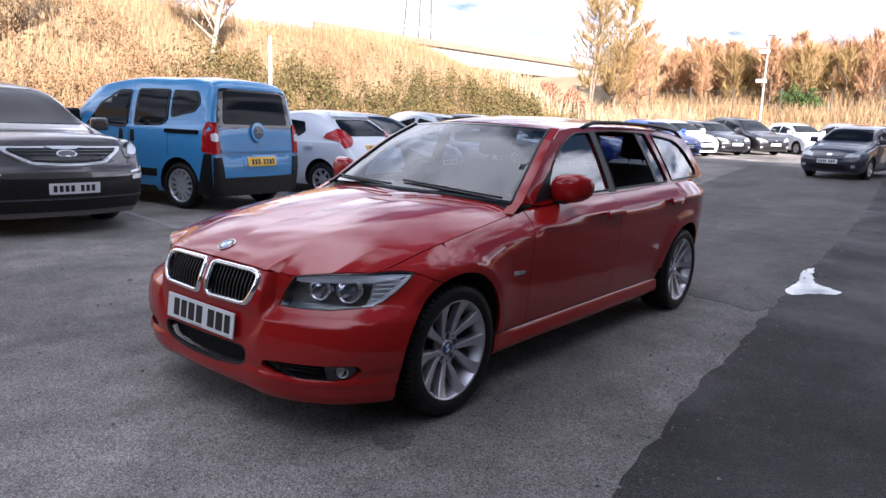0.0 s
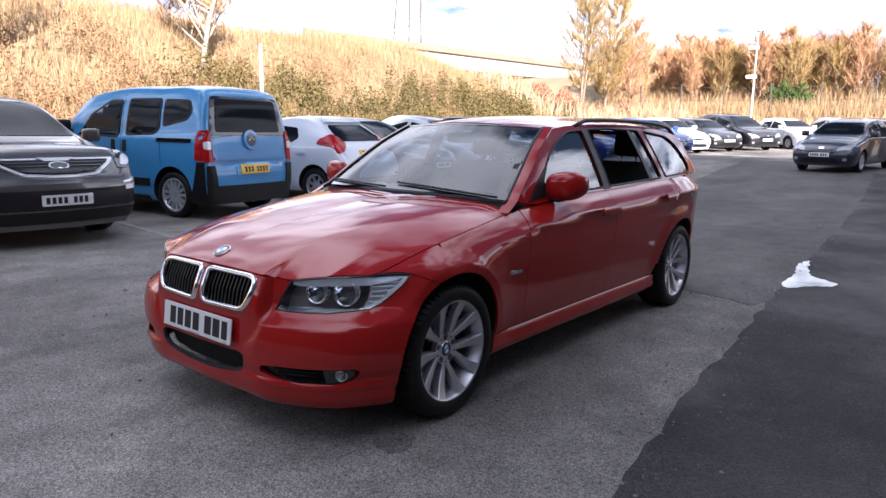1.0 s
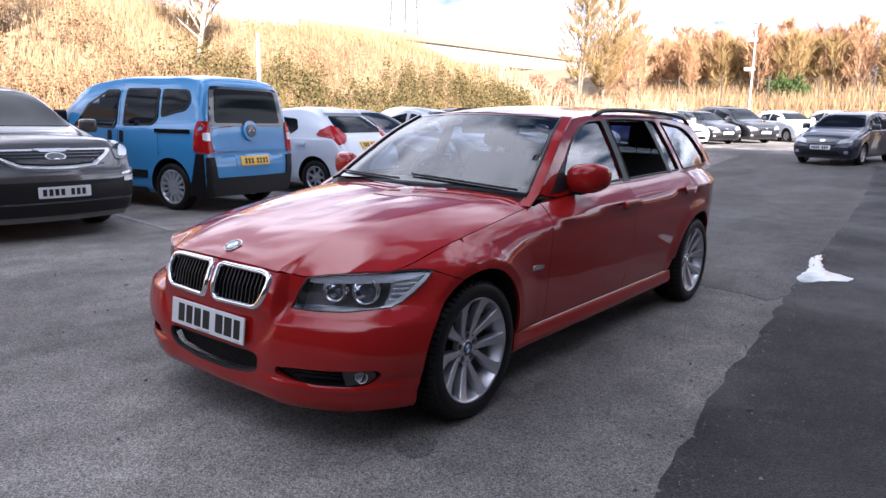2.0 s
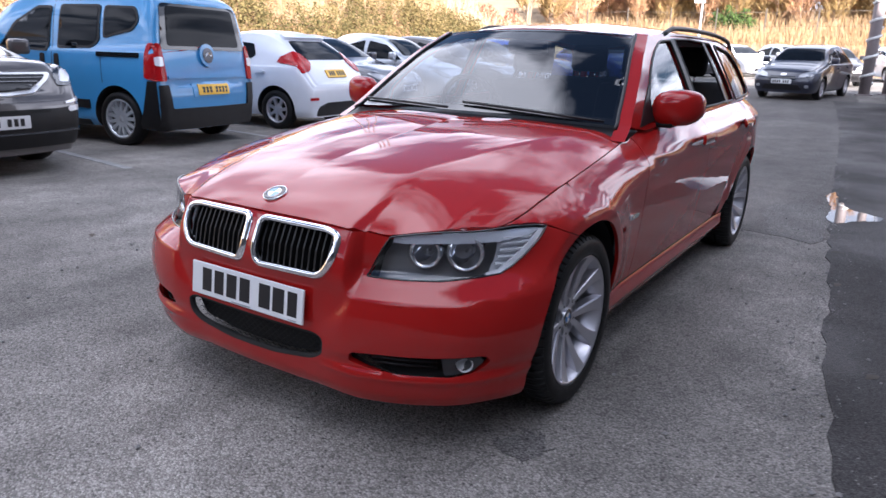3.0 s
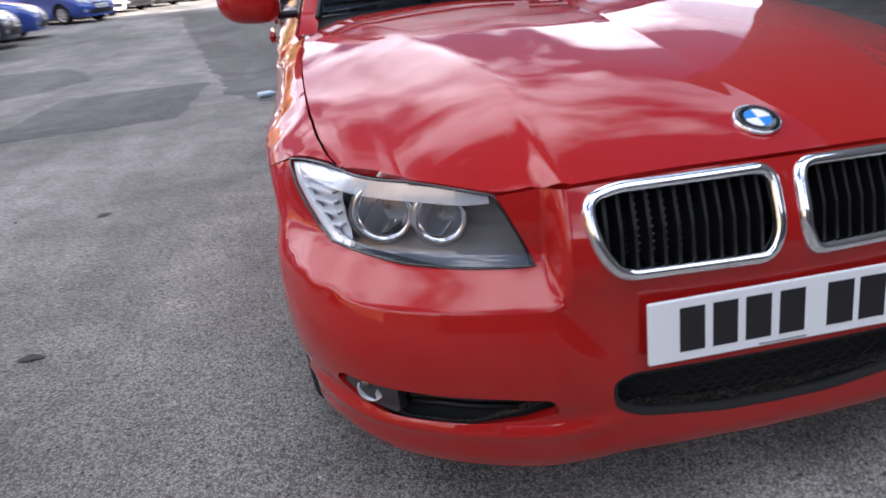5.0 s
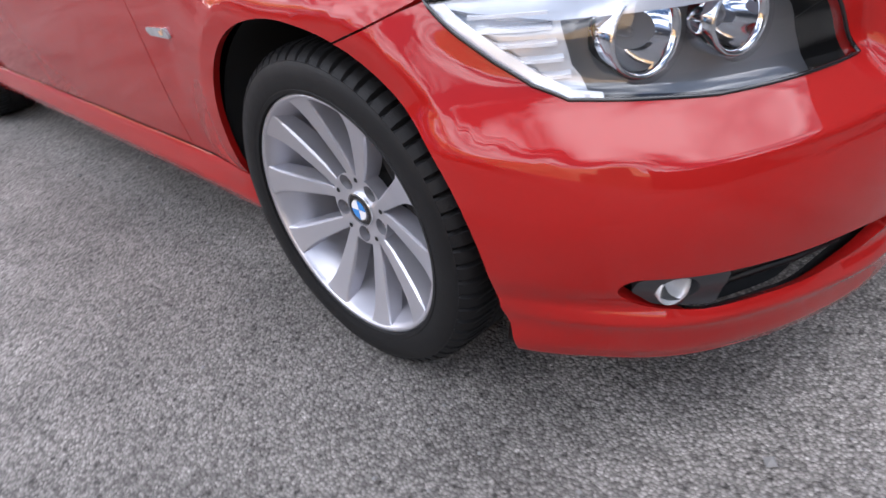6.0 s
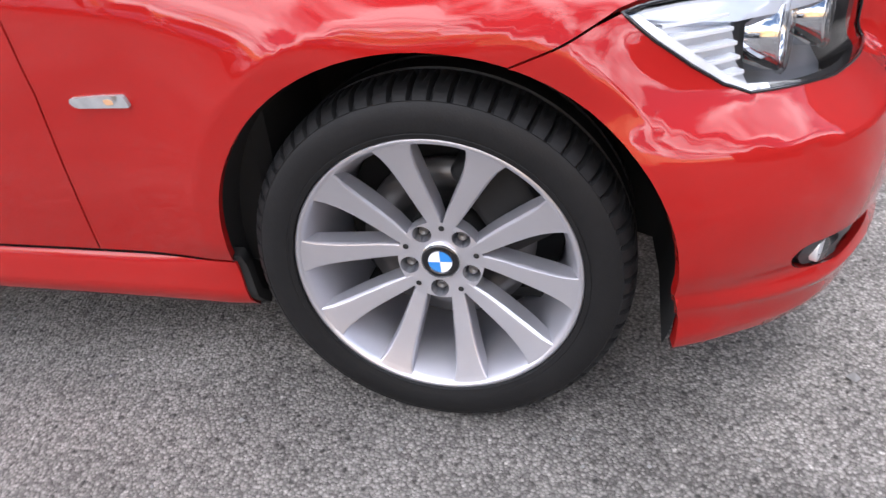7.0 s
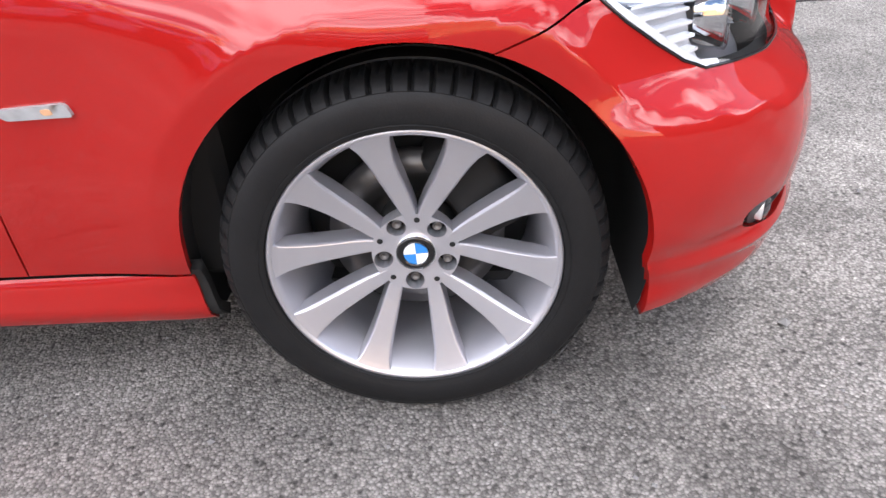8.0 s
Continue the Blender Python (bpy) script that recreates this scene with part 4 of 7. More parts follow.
def bonnet(p):
    """The bonnet's skin over (x, y): an even crown with two creases, bent down near its front edge to meet it."""
    p = np.asarray(p, float)
    x, y = np.abs(p[:, 0]), p[:, 1]
    yf = np.interp(x, _eb[:, 0], _eb[:, 1])
    zf = np.interp(x, _eb[:, 0], _eb[:, 2])

    def skin(x, y):
        y0 = -.775 + .50 * x * x + .10 * x**4
        q = np.clip((y - y0) / (.66 - y0), -.2, 1.2)
        h = herm([-.2, 0, .10, .22, .446, .67, .895, 1, 1.2], [-.36, 0, .20, .40, .65, .835, .965, 1, 1.06], q)
        zr = .962 - .075 * x * x - .065 * x**4
        t = np.clip((y + .6) / 1.2, 0, 1)
        d = x - (.31 + .30 * t)
        d2 = x - (.13 + .14 * t)
        soft = lambda v, k: .5 * (v + np.sqrt(v * v + k * k))
        fade = step_up(-.70, -.35, y)
        crease = .0095 * (1 - soft(d, .012) / .15 - soft(-d, .012) * .45 / .15) + .0016 * (1 - soft(d2, .02) / .12 - soft(-d2, .02) / .16)
        return .722 + (zr - .722) * h + crease * fade

    z = skin(x, y) + (zf - skin(x, yf)) * np.exp(-np.maximum(y - yf, -.02) / .09)
    return np.stack([p[:, 0], y, z], 1)


SHUT_Y = [-.47, -.38, -.28, -.15, 0, .15, .3, .45, .58]
SHUT_X = [.690, .727, .748, .758, .762, .762, .757, .748, .737]
# the wing's top edge follows the bonnet's edge
SHOULDER_Z[:16] = [max(.7235, float(bonnet(np.array([(np.interp(y, SHUT_Y, SHUT_X), y)]))[0, 2])) for y in SHOULDER_Y[:16]]
SHOULDER_T[:16] = [float(np.interp(y, _c[:, 1], _c[:, 0]) - np.interp(y, SHUT_Y, SHUT_X)) - .006 for y in SHOULDER_Y[:16]]


# settle the wing's top edge on the bonnet's skin and on the shut line
for _ in range(8):
    for i, y in enumerate(SHOULDER_Y):
        if y <= .58:
            q = belt(np.array([(s_at_y(y), SHOULDER_Z[i])]))[0]
            SHOULDER_Z[i] = max(.7225, float(bonnet(q[None, :2])[0, 2]))
            SHOULDER_T[i] = max(-.02, SHOULDER_T[i] + .6 * (q[0] - np.interp(q[1], SHUT_Y, SHUT_X)) / max(float(step_up(-.60, -.26, y)), .3))


def glass_side(p):
    """The upper side over (y, z)."""
    p = np.asarray(p, float)
    y, z = p[:, 0], p[:, 1]
    d = z - .955
    base = .757 - .085 * np.clip((y - 2.4) / 1.2, 0, 2)**2 - .02 * np.clip((1.2 - y) / .5, 0, 1)**2
    return np.stack([base - .40 * d - .22 * d * np.abs(d), y, z], 1)


ROOF_Y = [1.08, 1.3, 1.5, 1.8, 2.3, 2.8, 3.25, 3.5]
ROOF_Z = [1.342, 1.376, 1.396, 1.411, 1.415, 1.402, 1.362, 1.325]


def roof(p):
    p = np.asarray(p, float)
    zc = herm(ROOF_Y, ROOF_Z, p[:, 1])
    return np.stack([p[:, 0], p[:, 1], zc - .062 * np.abs(p[:, 0] / .56)**2.3], 1)


A_LINE = [(.645, .945), (.855, 1.095), (1.055, 1.228), (1.24, 1.322)]     # y, z of the front pillar


def screen(p):
    """The windscreen over (u across -1..1, v up 0..1)."""
    p = np.asarray(p, float)
    u, v = p[:, 0], np.clip(p[:, 1], -0.2, 1.2)
    c = herm([0, .33, .68, 1.0], A_LINE, np.clip(v, 0, 1)) + np.outer(v - np.clip(v, 0, 1), (.3, .11)) * 3
    side = glass_side(c)
    bow = .125 - .03 * v
    y = side[:, 1] - bow * (1 - np.abs(u)**2.2)
    z = side[:, 2] + .024 * (1 - u * u)
    return np.stack([side[:, 0] * u, y, z], 1)


def two_sides(name, me, mat, parent, label="", name2=None):
    a = part(name, me, mat, parent, label)
    part(name2 or name, mirrored(me), mat, parent, label)
    return a


def arc(cy, a0, a1, n=14, r=ARCH_R):
    """Points (y, z) on a wheel arch; degrees from straight up towards the rear."""
    return [(cy + r * math.sin(radians(a)), HUB_Z + r * math.cos(radians(a))) for a in np.linspace(a0, a1, n)]


def to_s(pts):
    return [(s_at_y(y), z) for y, z in pts]


def to_sx(pts):
    return [(s_at_x(abs(x)) * (1 if x >= 0 else -1), z) for x, z in pts]


# ---- the red estate car: materials ----
def glass_mat(name, tint, ior=1.5):
    m = bpy.data.materials.new(name)
    m.use_nodes = True
    n, l = m.node_tree.nodes, m.node_tree.links
    n.clear()
    o, mix, tr, gl, lw, pw, fr = (n.new("ShaderNode" + k) for k in ("OutputMaterial", "MixShader", "BsdfTransparent", "BsdfGlossy", "LayerWeight", "Math", "Math"))
    tr.inputs["Color"].default_value = (*tint, 1)
    gl.inputs["Roughness"].default_value = 0.015
    f0 = ((ior - 1) / (ior + 1))**2
    lw.inputs["Blend"].default_value = 0.5
    pw.operation, fr.operation = "POWER", "MULTIPLY_ADD"
    pw.inputs[1].default_value = 5.0
    fr.inputs[1].default_value, fr.inputs[2].default_value = 1 - f0, f0
    l.new(lw.outputs["Facing"], pw.inputs[0])
    l.new(pw.outputs[0], fr.inputs[0])
    l.new(fr.outputs[0], mix.inputs[0])
    l.new(tr.outputs[0], mix.inputs[1])
    l.new(gl.outputs[0], mix.inputs[2])
    l.new(mix.outputs[0], o.inputs[0])
    return m


M["glass"] = glass_mat("car_glass", (0.30, 0.35, 0.42), 2.0)
M["side_glass"] = glass_mat("side_glass", (0.86, 0.90, 0.92), 2.5)
M["lens"] = glass_mat("clear_lens", (0.985, 0.99, 0.995), 1.85)
M["cabin"] = material("cabin_plastic", (0.018, 0.018, 0.02), 0.6, var=0.2, bump=0.0004, bump_scale=300)
M["fabric"] = material("seat_fabric", (0.022, 0.022, 0.025), 0.9, var=0.25, var_scale=30, bump=0.0006, bump_scale=500)
M["lamp_back"] = material("lamp_back", (0.22, 0.225, 0.24), 0.4, 0.1, var=0.1)
M["lamp_grey"] = material("lamp_grey", (0.58, 0.60, 0.64), 0.28, 0.3, var=0.15, var_scale=40)
M["fog_panel"] = material("fog_panel", (0.035, 0.036, 0.04), 0.45, var=0.15)
M["lamp_silver"] = material("lamp_silver", (0.60, 0.63, 0.69), 0.25, 0.3, coat=0.6, var=0.05)
M["repeater"] = material("repeater_lens", (0.40, 0.41, 0.42), 0.15, 0.2, coat=0.8, var=0.25, var_scale=60)
M["reflector"] = material("reflector", (0.80, 0.82, 0.86), 0.05, 1.0)
M["amber"] = material("amber", (0.62, 0.36, 0.20), 0.3)
M["badge_blue"] = material("badge_blue", (0.03, 0.22, 0.62), 0.2, coat=1.0)
M["badge_white"] = material("badge_white", (0.85, 0.86, 0.88), 0.2, coat=1.0)
M["steel"] = material("brake_steel", (0.16, 0.155, 0.15), 0.42, 0.9, var=0.2, var_scale=20)

# ---- the red estate car: parts ----
estate = thing("estate_car", pose(0, 0, 0), "glossy red estate car with silver alloy wheels and black roof rails", "car")
RED = M["red"]
GAP = 0.0013


def panel(name, outline, fn, step=.03, holes=(), mirror=True, mat=None, depth=.014, label="", gap=GAP):
    me = patch(name, shrink(dense(outline, step), gap), fn, mat or RED, step, holes, depth)
    return two_sides(name, me, None, estate, label) if mirror else part(name, me, None, estate, label)


# headlight outline, half: from the outer tip under the lamp to the inner top
LAMP_LOW = [(-.275, .711), (-.318, .674), (-.37, .636), (-.42, .605), (-.47, .586)]     # y, z
LAMP_LOW_X = [(.732, .577), (.668, .571), (.56, .569), (.49, .569), (.436, .570)]         # x, z
LAMP_IN_X = [(.457, .612), (.481, .654), (.505, .690)]
bump_half = ([(0, .187)] + to_sx([(.2, .187), (.4, .185), (.55, .182)]) + to_s([(-.5, .179), (-.42, .176), (-.378, .176), (-.377, .25)])
             + to_s(arc(0, -92, -21, 16)) + to_s([(-.20, .684), (-.24, .7005)]) + to_s(LAMP_LOW) + to_sx(LAMP_LOW_X) + to_sx(LAMP_IN_X)
             + to_sx([(.40, .702), (.3, .708), (.15, .712), (0.001, .712)]))
bump_out = bump_half + [(-s, z) for s, z in bump_half[::-1] if abs(s) > .002]
KIDNEY = rounded([(.024, .700), (.30, .698), (.350, .684), (.342, .618), (.305, .561), (.040, .557), (.022, .60)], [.03, .03, .035, .06, .06, .045, .05], 6)
LOWER = rounded([(-.285, .380), (.285, .380), (.318, .366), (.312, .312), (.265, .288), (.10, .268), (-.10, .268), (-.265, .288), (-.312, .312), (-.318, .366)], .022, 3)
FOG = rounded([(.418, .350), (.50, .358), (.715, .362), (.768, .362), (.780, .340), (.762, .306), (.704, .295), (.56, .297), (.46, .306), (.408, .318)], [.012, .03, .02, .012, .02, .02, .02, .02, .02, .012], 4)


def mir(poly):
    return [(-x, z) for x, z in poly][::-1]


holes = [to_sx(k) for k in (KIDNEY, mir(KIDNEY), LOWER, FOG, mir(FOG))]
panel("front_bumper", bump_out, belt, .0125, holes, mirror=False, depth=.018)

hood_edge_front = [(x, float(np.interp(x, _eb[:, 0], _eb[:, 1]))) for x in np.linspace(0, .635, 24)] + [(.650, -.489), (.662, -.473)]
hood_side = belt(np.array([(s_at_y(y), float(herm(SHOULDER_Y, SHOULDER_Z, y)[0])) for y in np.linspace(-.46, .56, 26)]))
hood_half = hood_edge_front + [(float(q[0]), float(q[1])) for q in hood_side] + [(.69, .60), (.5, .555), (.25, .518), (0.001, .505)]
hood_out = hood_half + [(-x, y) for x, y in hood_half[::-1] if x > .002]
panel("bonnet", hood_out, bonnet, .0125, mirror=False, depth=.02, gap=.0015)

top_y = list(np.linspace(-.462, .57, 22))
shoulder = lambda y: float(herm(SHOULDER_Y, SHOULDER_Z, y)[0])
DOOR_F = [(.655, .306), (.635, .45), (.617, .62), (.622, .78), (.66, .905)]
fender = to_s([(y, shoulder(y)) for y in top_y] + [(.60, .8935), (.655, .9045)] + DOOR_F[::-1][1:] + [(.372, .306)] + arc(0, 84, -21, 24) + [(-.20, .684), (-.24, .7005), (-.272, .7145), (-.30, .7195), (-.33, .7205), (-.38, .7195), (-.42, .718), (-.455, .7165)])
panel("front_wing", fender, belt, .0125, gap=.0018)
door_f = to_s(DOOR_F + [(y, shoulder(y) + .004) for y in np.linspace(.75, 1.63, 8)] + [(1.625, .62), (1.60, .306)])
panel("front_door", door_f, belt, .03, gap=.0018)
DOOR_R = [(2.335, .306), (2.365, .38), (2.395, .50), (2.47, .64), (2.60, .76), (2.645, .86), (2.655, .95)]
door_r = to_s([(1.60, .306), (1.625, .62), (1.63, shoulder(1.63) + .004)] + [(y, shoulder(y) + .004) for y in np.linspace(1.8, 2.655, 6)] + DOOR_R[::-1][1:])
panel("rear_door", door_r, belt, .035)
quarter = to_s(DOOR_R[1:] + [(2.655, shoulder(2.655) + .004)] + [(y, shoulder(y) + .004) for y in np.linspace(2.8, 3.52, 6)] + [(3.55, .66), (3.12, .62)] + arc(AXLE_R, 52, -80, 20))
panel("rear_wing", quarter, belt, .035)
sill = to_s([(.362, .19), (.370, .303)] + [(y, .303) for y in np.linspace(.6, 2.2, 8)] + [(2.375, .303), (2.385, .24), (2.36, .195)] + [(y, .188) for y in np.linspace(2.2, .6, 6)])
panel("side_skirt", sill, belt, .035)
rear_half = to_s([(3.13, .20)] + arc(AXLE_R, 100, 56, 10) + [(3.14, .615), (3.55, .655)]) + [(_s[-1], .655), (_s[-1], .2)]
panel("rear_bumper", rear_half, belt, .04)
gate_half = to_s([(3.56, .665), (3.53, .99)]) + [(_s[-1], .99), (_s[-1], .665)]
panel("tailgate", gate_half, belt, .04)
lamp = to_s([(3.40, .80), (3.56, .78), (3.57, .95), (3.46, .955)])
two_sides("tail_lamp", patch("tail_lamp", lamp, belt, M["lamp_red"], .03, depth=.01, out=.006), None, estate)

# roof, upper sides and glass
roof_half = [(x, float(screen(np.array([(x / .60, 1.0)]))[0, 1]) + .012) for x in np.linspace(0, .55, 8)] + [(.566, 1.36), (.573, 1.62), (.575, 2.0), (.572, 2.6), (.557, 3.08), (.535, 3.32), (.3, 3.40), (.001, 3.42)]
roof_out = roof_half + [(-x, y) for x, y in roof_half[::-1] if x > .002]
panel("roof", roof_out, roof, .04, mirror=False, depth=.01)
top_line = [(1.42, 1.342), (1.62, 1.352), (1.8, 1.358), (2.3, 1.362), (2.8, 1.348), (3.15, 1.317), (3.31, 1.290)]
up_out = A_LINE + top_line + [(3.41, 1.20), (3.51, .994)] + [(y, shoulder(y) + .002) for y in np.linspace(3.45, .8, 18)]
W_FRONT = rounded([(.94, .960), (1.615, .970), (1.60, 1.318), (1.40, 1.307), (1.21, 1.243), (1.04, 1.143), (.925, 1.03)], [.01, .02, .03, .06, .1, .1, .03], 4)
W_REAR = rounded([(1.70, .972), (2.36, .982), (2.273, 1.325), (2.0, 1.332), (1.685, 1.324)], [.02, .02, .03, .1, .03], 4)
W_VENT = rounded([(2.40, .983), (2.57, .988), (2.452, 1.322), (2.316, 1.326)], [.02, .02, .03, .03], 4)
W_BACK = rounded([(2.66, .990), (3.27, 1.005), (3.31, 1.05), (3.17, 1.21), (3.0, 1.280), (2.555, 1.318)], [.02, .05, .06, .1, .08, .03], 4)
two_sides("upper_side", patch("upper_side", dense(up_out, .05), glass_side, RED, .04, [W_FRONT, rounded([(1.70, .972), (2.57, .988), (2.452, 1.322), (2.0, 1.332), (1.685, 1.324)], .02, 3), W_BACK], .02), None, estate)
for k, (w, nm) in enumerate(((W_FRONT, "front_side_window"), (W_VENT, "quarter_light"), (W_BACK, "rear_side_window"), (W_REAR, "rear_door_window"))):
    me = patch(nm, w, glass_side, M["side_glass"], .06, depth=0, out=-.008)
    if nm == "rear_door_window":
        part(nm, mirrored(me), None, estate)      # lowered on the other side
    else:
        two_sides(nm, me, None, estate)
pill = rounded([(1.612, .955), (1.71, .957), (1.69, 1.33), (1.598, 1.322)], .005, 2)
two_sides("pillar_cover", patch("pillar_cover", pill, glass_side, M["black_trim"], .05, depth=.01, out=.003), None, estate)
pill = rounded([(2.355, .97), (2.405, .972), (2.325, 1.325), (2.27, 1.325)], .005, 2)
two_sides("pillar_cover", patch("pillar_cover", pill, glass_side, M["black_trim"], .05, depth=.01, out=.003), None, estate)
# black seals round the side windows
for w in (W_FRONT, rounded([(1.70, .972), (2.57, .988), (2.452, 1.322), (2.0, 1.332), (1.685, 1.324)], .02, 3), W_BACK):
    loop = glass_side(np.array(dense(w, .05)))
    bm = tube_bm(loop, .007, 6, closed=True)
    me = bpy.data.meshes.new("window_seal")
    bm.to_mesh(me)
    bm.free()
    me.materials.append(M["black_trim"])
    two_sides("window_seal", me, None, estate)
# windscreen with a dark border, and red pillars beside it
part("windscreen", patch("windscreen", dense([(-.93, .0), (.93, .0), (.91, 1.0), (-.91, 1.0)], .05), screen, M["glass"], .06, depth=0), None, estate, "clear windscreen with a dark border")
border = patch("windscreen_border", dense([(-.934, .0), (.934, .0), (.914, 1.0), (-.914, 1.0)], .02), screen, M["gloss_black"], .02, [dense([(-.90, .05), (-.885, .975), (.885, .975), (.90, .05)], .02)], 0, out=.002)
part("windscreen_border", border, None, estate)
two_sides("front_pillar", patch("front_pillar", dense([(.928, -.12), (1.0, -.12), (1.0, 1.02), (.908, 1.02)], .02), lambda p: screen(p) - np.outer(np.maximum(0, -p[:, 1]), (0, 0, .12)), RED, .02, depth=0, out=.005), None, estate)
for sx in (1, -1):
    edge_line = [tuple(screen(np.array([(sx * (.930 - .020 * v), v)]))[0] + (0, -.002, .003)) for v in np.linspace(-.04, 1.0, 24)]
    part("windscreen_seal", tube_bm(edge_line, .008, 6), M["black_trim"], estate)
two_sides("sill_cap", patch("sill_cap", to_s(dense([(.346, .186), (.376, .186), (.380, .312), (.358, .312)], .02)), belt, M["under"], .02, depth=.02, out=-.006), None, estate)
part("cowl", patch("cowl", dense([(-.98, -.19), (.98, -.19), (.99, .02), (-.99, .02)], .06), lambda p: screen(p) - np.array([0, 0, .022]), M["black_trim"], .05, depth=0), None, estate)
for x0, x1, lift in ((.62, -.02, .012), (-.08, -.66, .010)):
    pts = [tuple(screen(np.array([(u, v)]))[0] + (0, -.004, .012)) for u, v in zip(np.linspace(x0, x1, 9) / .72, np.linspace(.0, .055, 9))]
    part("wiper", tube_bm(pts, .0065, 6), M["black_trim"], estate)
back = [(-.52, 1.02), (.52, 1.02), (.45, 1.29), (-.45, 1.29)]
part("rear_window", patch("rear_window", rounded(back, .05, 3), lambda p: np.stack([p[:, 0], 3.56 - .62 * (p[:, 1] - .99) - .1 * (p[:, 0] / .6)**2, p[:, 1]], 1), M["glass"], .06, depth=.01, flip=True), None, estate)
tg = dense([(-.60, .985), (.60, .985), (.51, 1.32), (-.51, 1.32)], .06)
part("tailgate_frame", patch("tailgate_frame", tg, lambda p: np.stack([p[:, 0], 3.56 - .62 * (p[:, 1] - .99) - .1 * (p[:, 0] / .6)**2, p[:, 1]], 1), RED, .06, [rounded(back, .05, 3)], .01, flip=True), None, estate)

# roof rails
for sx in (1, -1):
    ys = np.linspace(1.52, 3.25, 22)
    pts = []
    for i, y in enumerate(ys):
        lift = .034 * min(1, 3.2 * math.sin(math.pi * i / 21)) if 0 < i < 21 else -.004
        x = .560 - .02 * max(0, (y - 2.8) / .5)**2
        pts.append((sx * x, y, float(roof(np.array([(x, y)]))[0, 2]) + lift))
    part("roof_rail", tube_bm(pts, .0135, 8), M["black_trim"], estate, "black roof rail")

# kidney grilles
for sx in (1, -1):
    k2 = KIDNEY if sx > 0 else mir(KIDNEY)
    path = belt(np.array(to_sx(k2)))
    n = len(path)
    me_v, me_f = [], []
    cross = ((-.010, -.012), (-.011, .006), (-.005, .013), (.004, .011), (.010, .002), (.011, -.012))
    cen = path.mean(0)
    for i in range(n):
        d = path[(i + 1) % n] - path[i - 1]
        d /= np.linalg.norm(d)
        fwd = np.array((0.0, -.95, .31))
        outw = np.cross(d, fwd)
        if np.dot(outw, path[i] - cen) < 0:
            outw = -outw
        for a, b in cross:
            me_v.append(path[i] + outw * a + fwd * b)
    m6 = len(cross)
    for i in range(n):
        for k in range(m6 - 1):
            me_f.append((i * m6 + k, i * m6 + k + 1, ((i + 1) % n) * m6 + k + 1, ((i + 1) % n) * m6 + k))
    surround = part("grille_surround", mesh_of("grille_surround", me_v, me_f, M["chrome"]), None, estate, "chrome kidney-shaped grille surround")
    back_me = patch("grille_back", dense(to_sx(k2), .03), belt, M["under"], .04, depth=0, out=-.06)
    part("grille_back", back_me, None, surround)
    for i in range(12):
        x = .046 + i * .0245
        zs = np.linspace(.555, .705, 61)
        ok = zs[inside(KIDNEY, np.stack([np.full(61, x), zs], 1))]
        if len(ok) < 8:
            continue
        a = belt(np.array(to_sx([(sx * x, ok[0]), (sx * x, (ok[0] + ok[-1]) / 2), (sx * x, ok[-1])]))) + np.array((0, .012, 0))
        bm = bmesh.new()
        lo, hi = [], []
        for q in a:
            lo.append([bm.verts.new(q + np.array(o)) for o in ((-.003, 0, 0), (.003, 0, 0), (.0025, .045, 0), (-.0025, .045, 0))])
        for r0, r1 in zip(lo, lo[1:]):
            for k in range(4):
                bm.faces.new((r0[k], r0[(k + 1) % 4], r1[(k + 1) % 4], r1[k]))
        bmesh.ops.recalc_face_normals(bm, faces=bm.faces[:])
        part("grille_slat", bm, M["black_trim"], surround)
    for z in np.linspace(.58, .68, 9):
        a = belt(np.array(to_sx([(sx * .05, z), (sx * .16, z), (sx * .27, z)]))) + np.array((0, .05, 0))
        part("radiator_fin", tube_bm(a, .0022, 4), M["lamp_back"], surround)

# lower grille and fog lamps
mesh_back = patch("lower_grille", dense(to_sx(LOWER), .03), belt, M["under"], .04, depth=0, out=-.05)
lower_grille = part("lower_grille", mesh_back, None, estate, "black lower grille with a fine mesh")
part("grille_rim", tube_bm([tuple(q) for q in belt(np.array(to_sx(dense(LOWER, .02)))) + (0, .012, 0)], .012, 8, closed=True), M["under"], lower_grille)
bm = bmesh.new()
for j in range(10):
    z = .274 + j * .0115
    for i in range(29):
        x = -.39 + i * .0275 + (j % 2) * .0137
        if inside(LOWER, np.array([(x, z)]))[0] and inside(LOWER, np.array([(x + .02, z)]))[0]:
            a = belt(np.array(to_sx([(x, z), (x + .0137, z + .0065), (x + .0275, z)]))) + np.array((0, .035, 0))
            add_bm(bm, tube_bm(a, .0015, 4))
tagged(part("grille_mesh", bm, M["under"], lower_grille), kind="stuff")
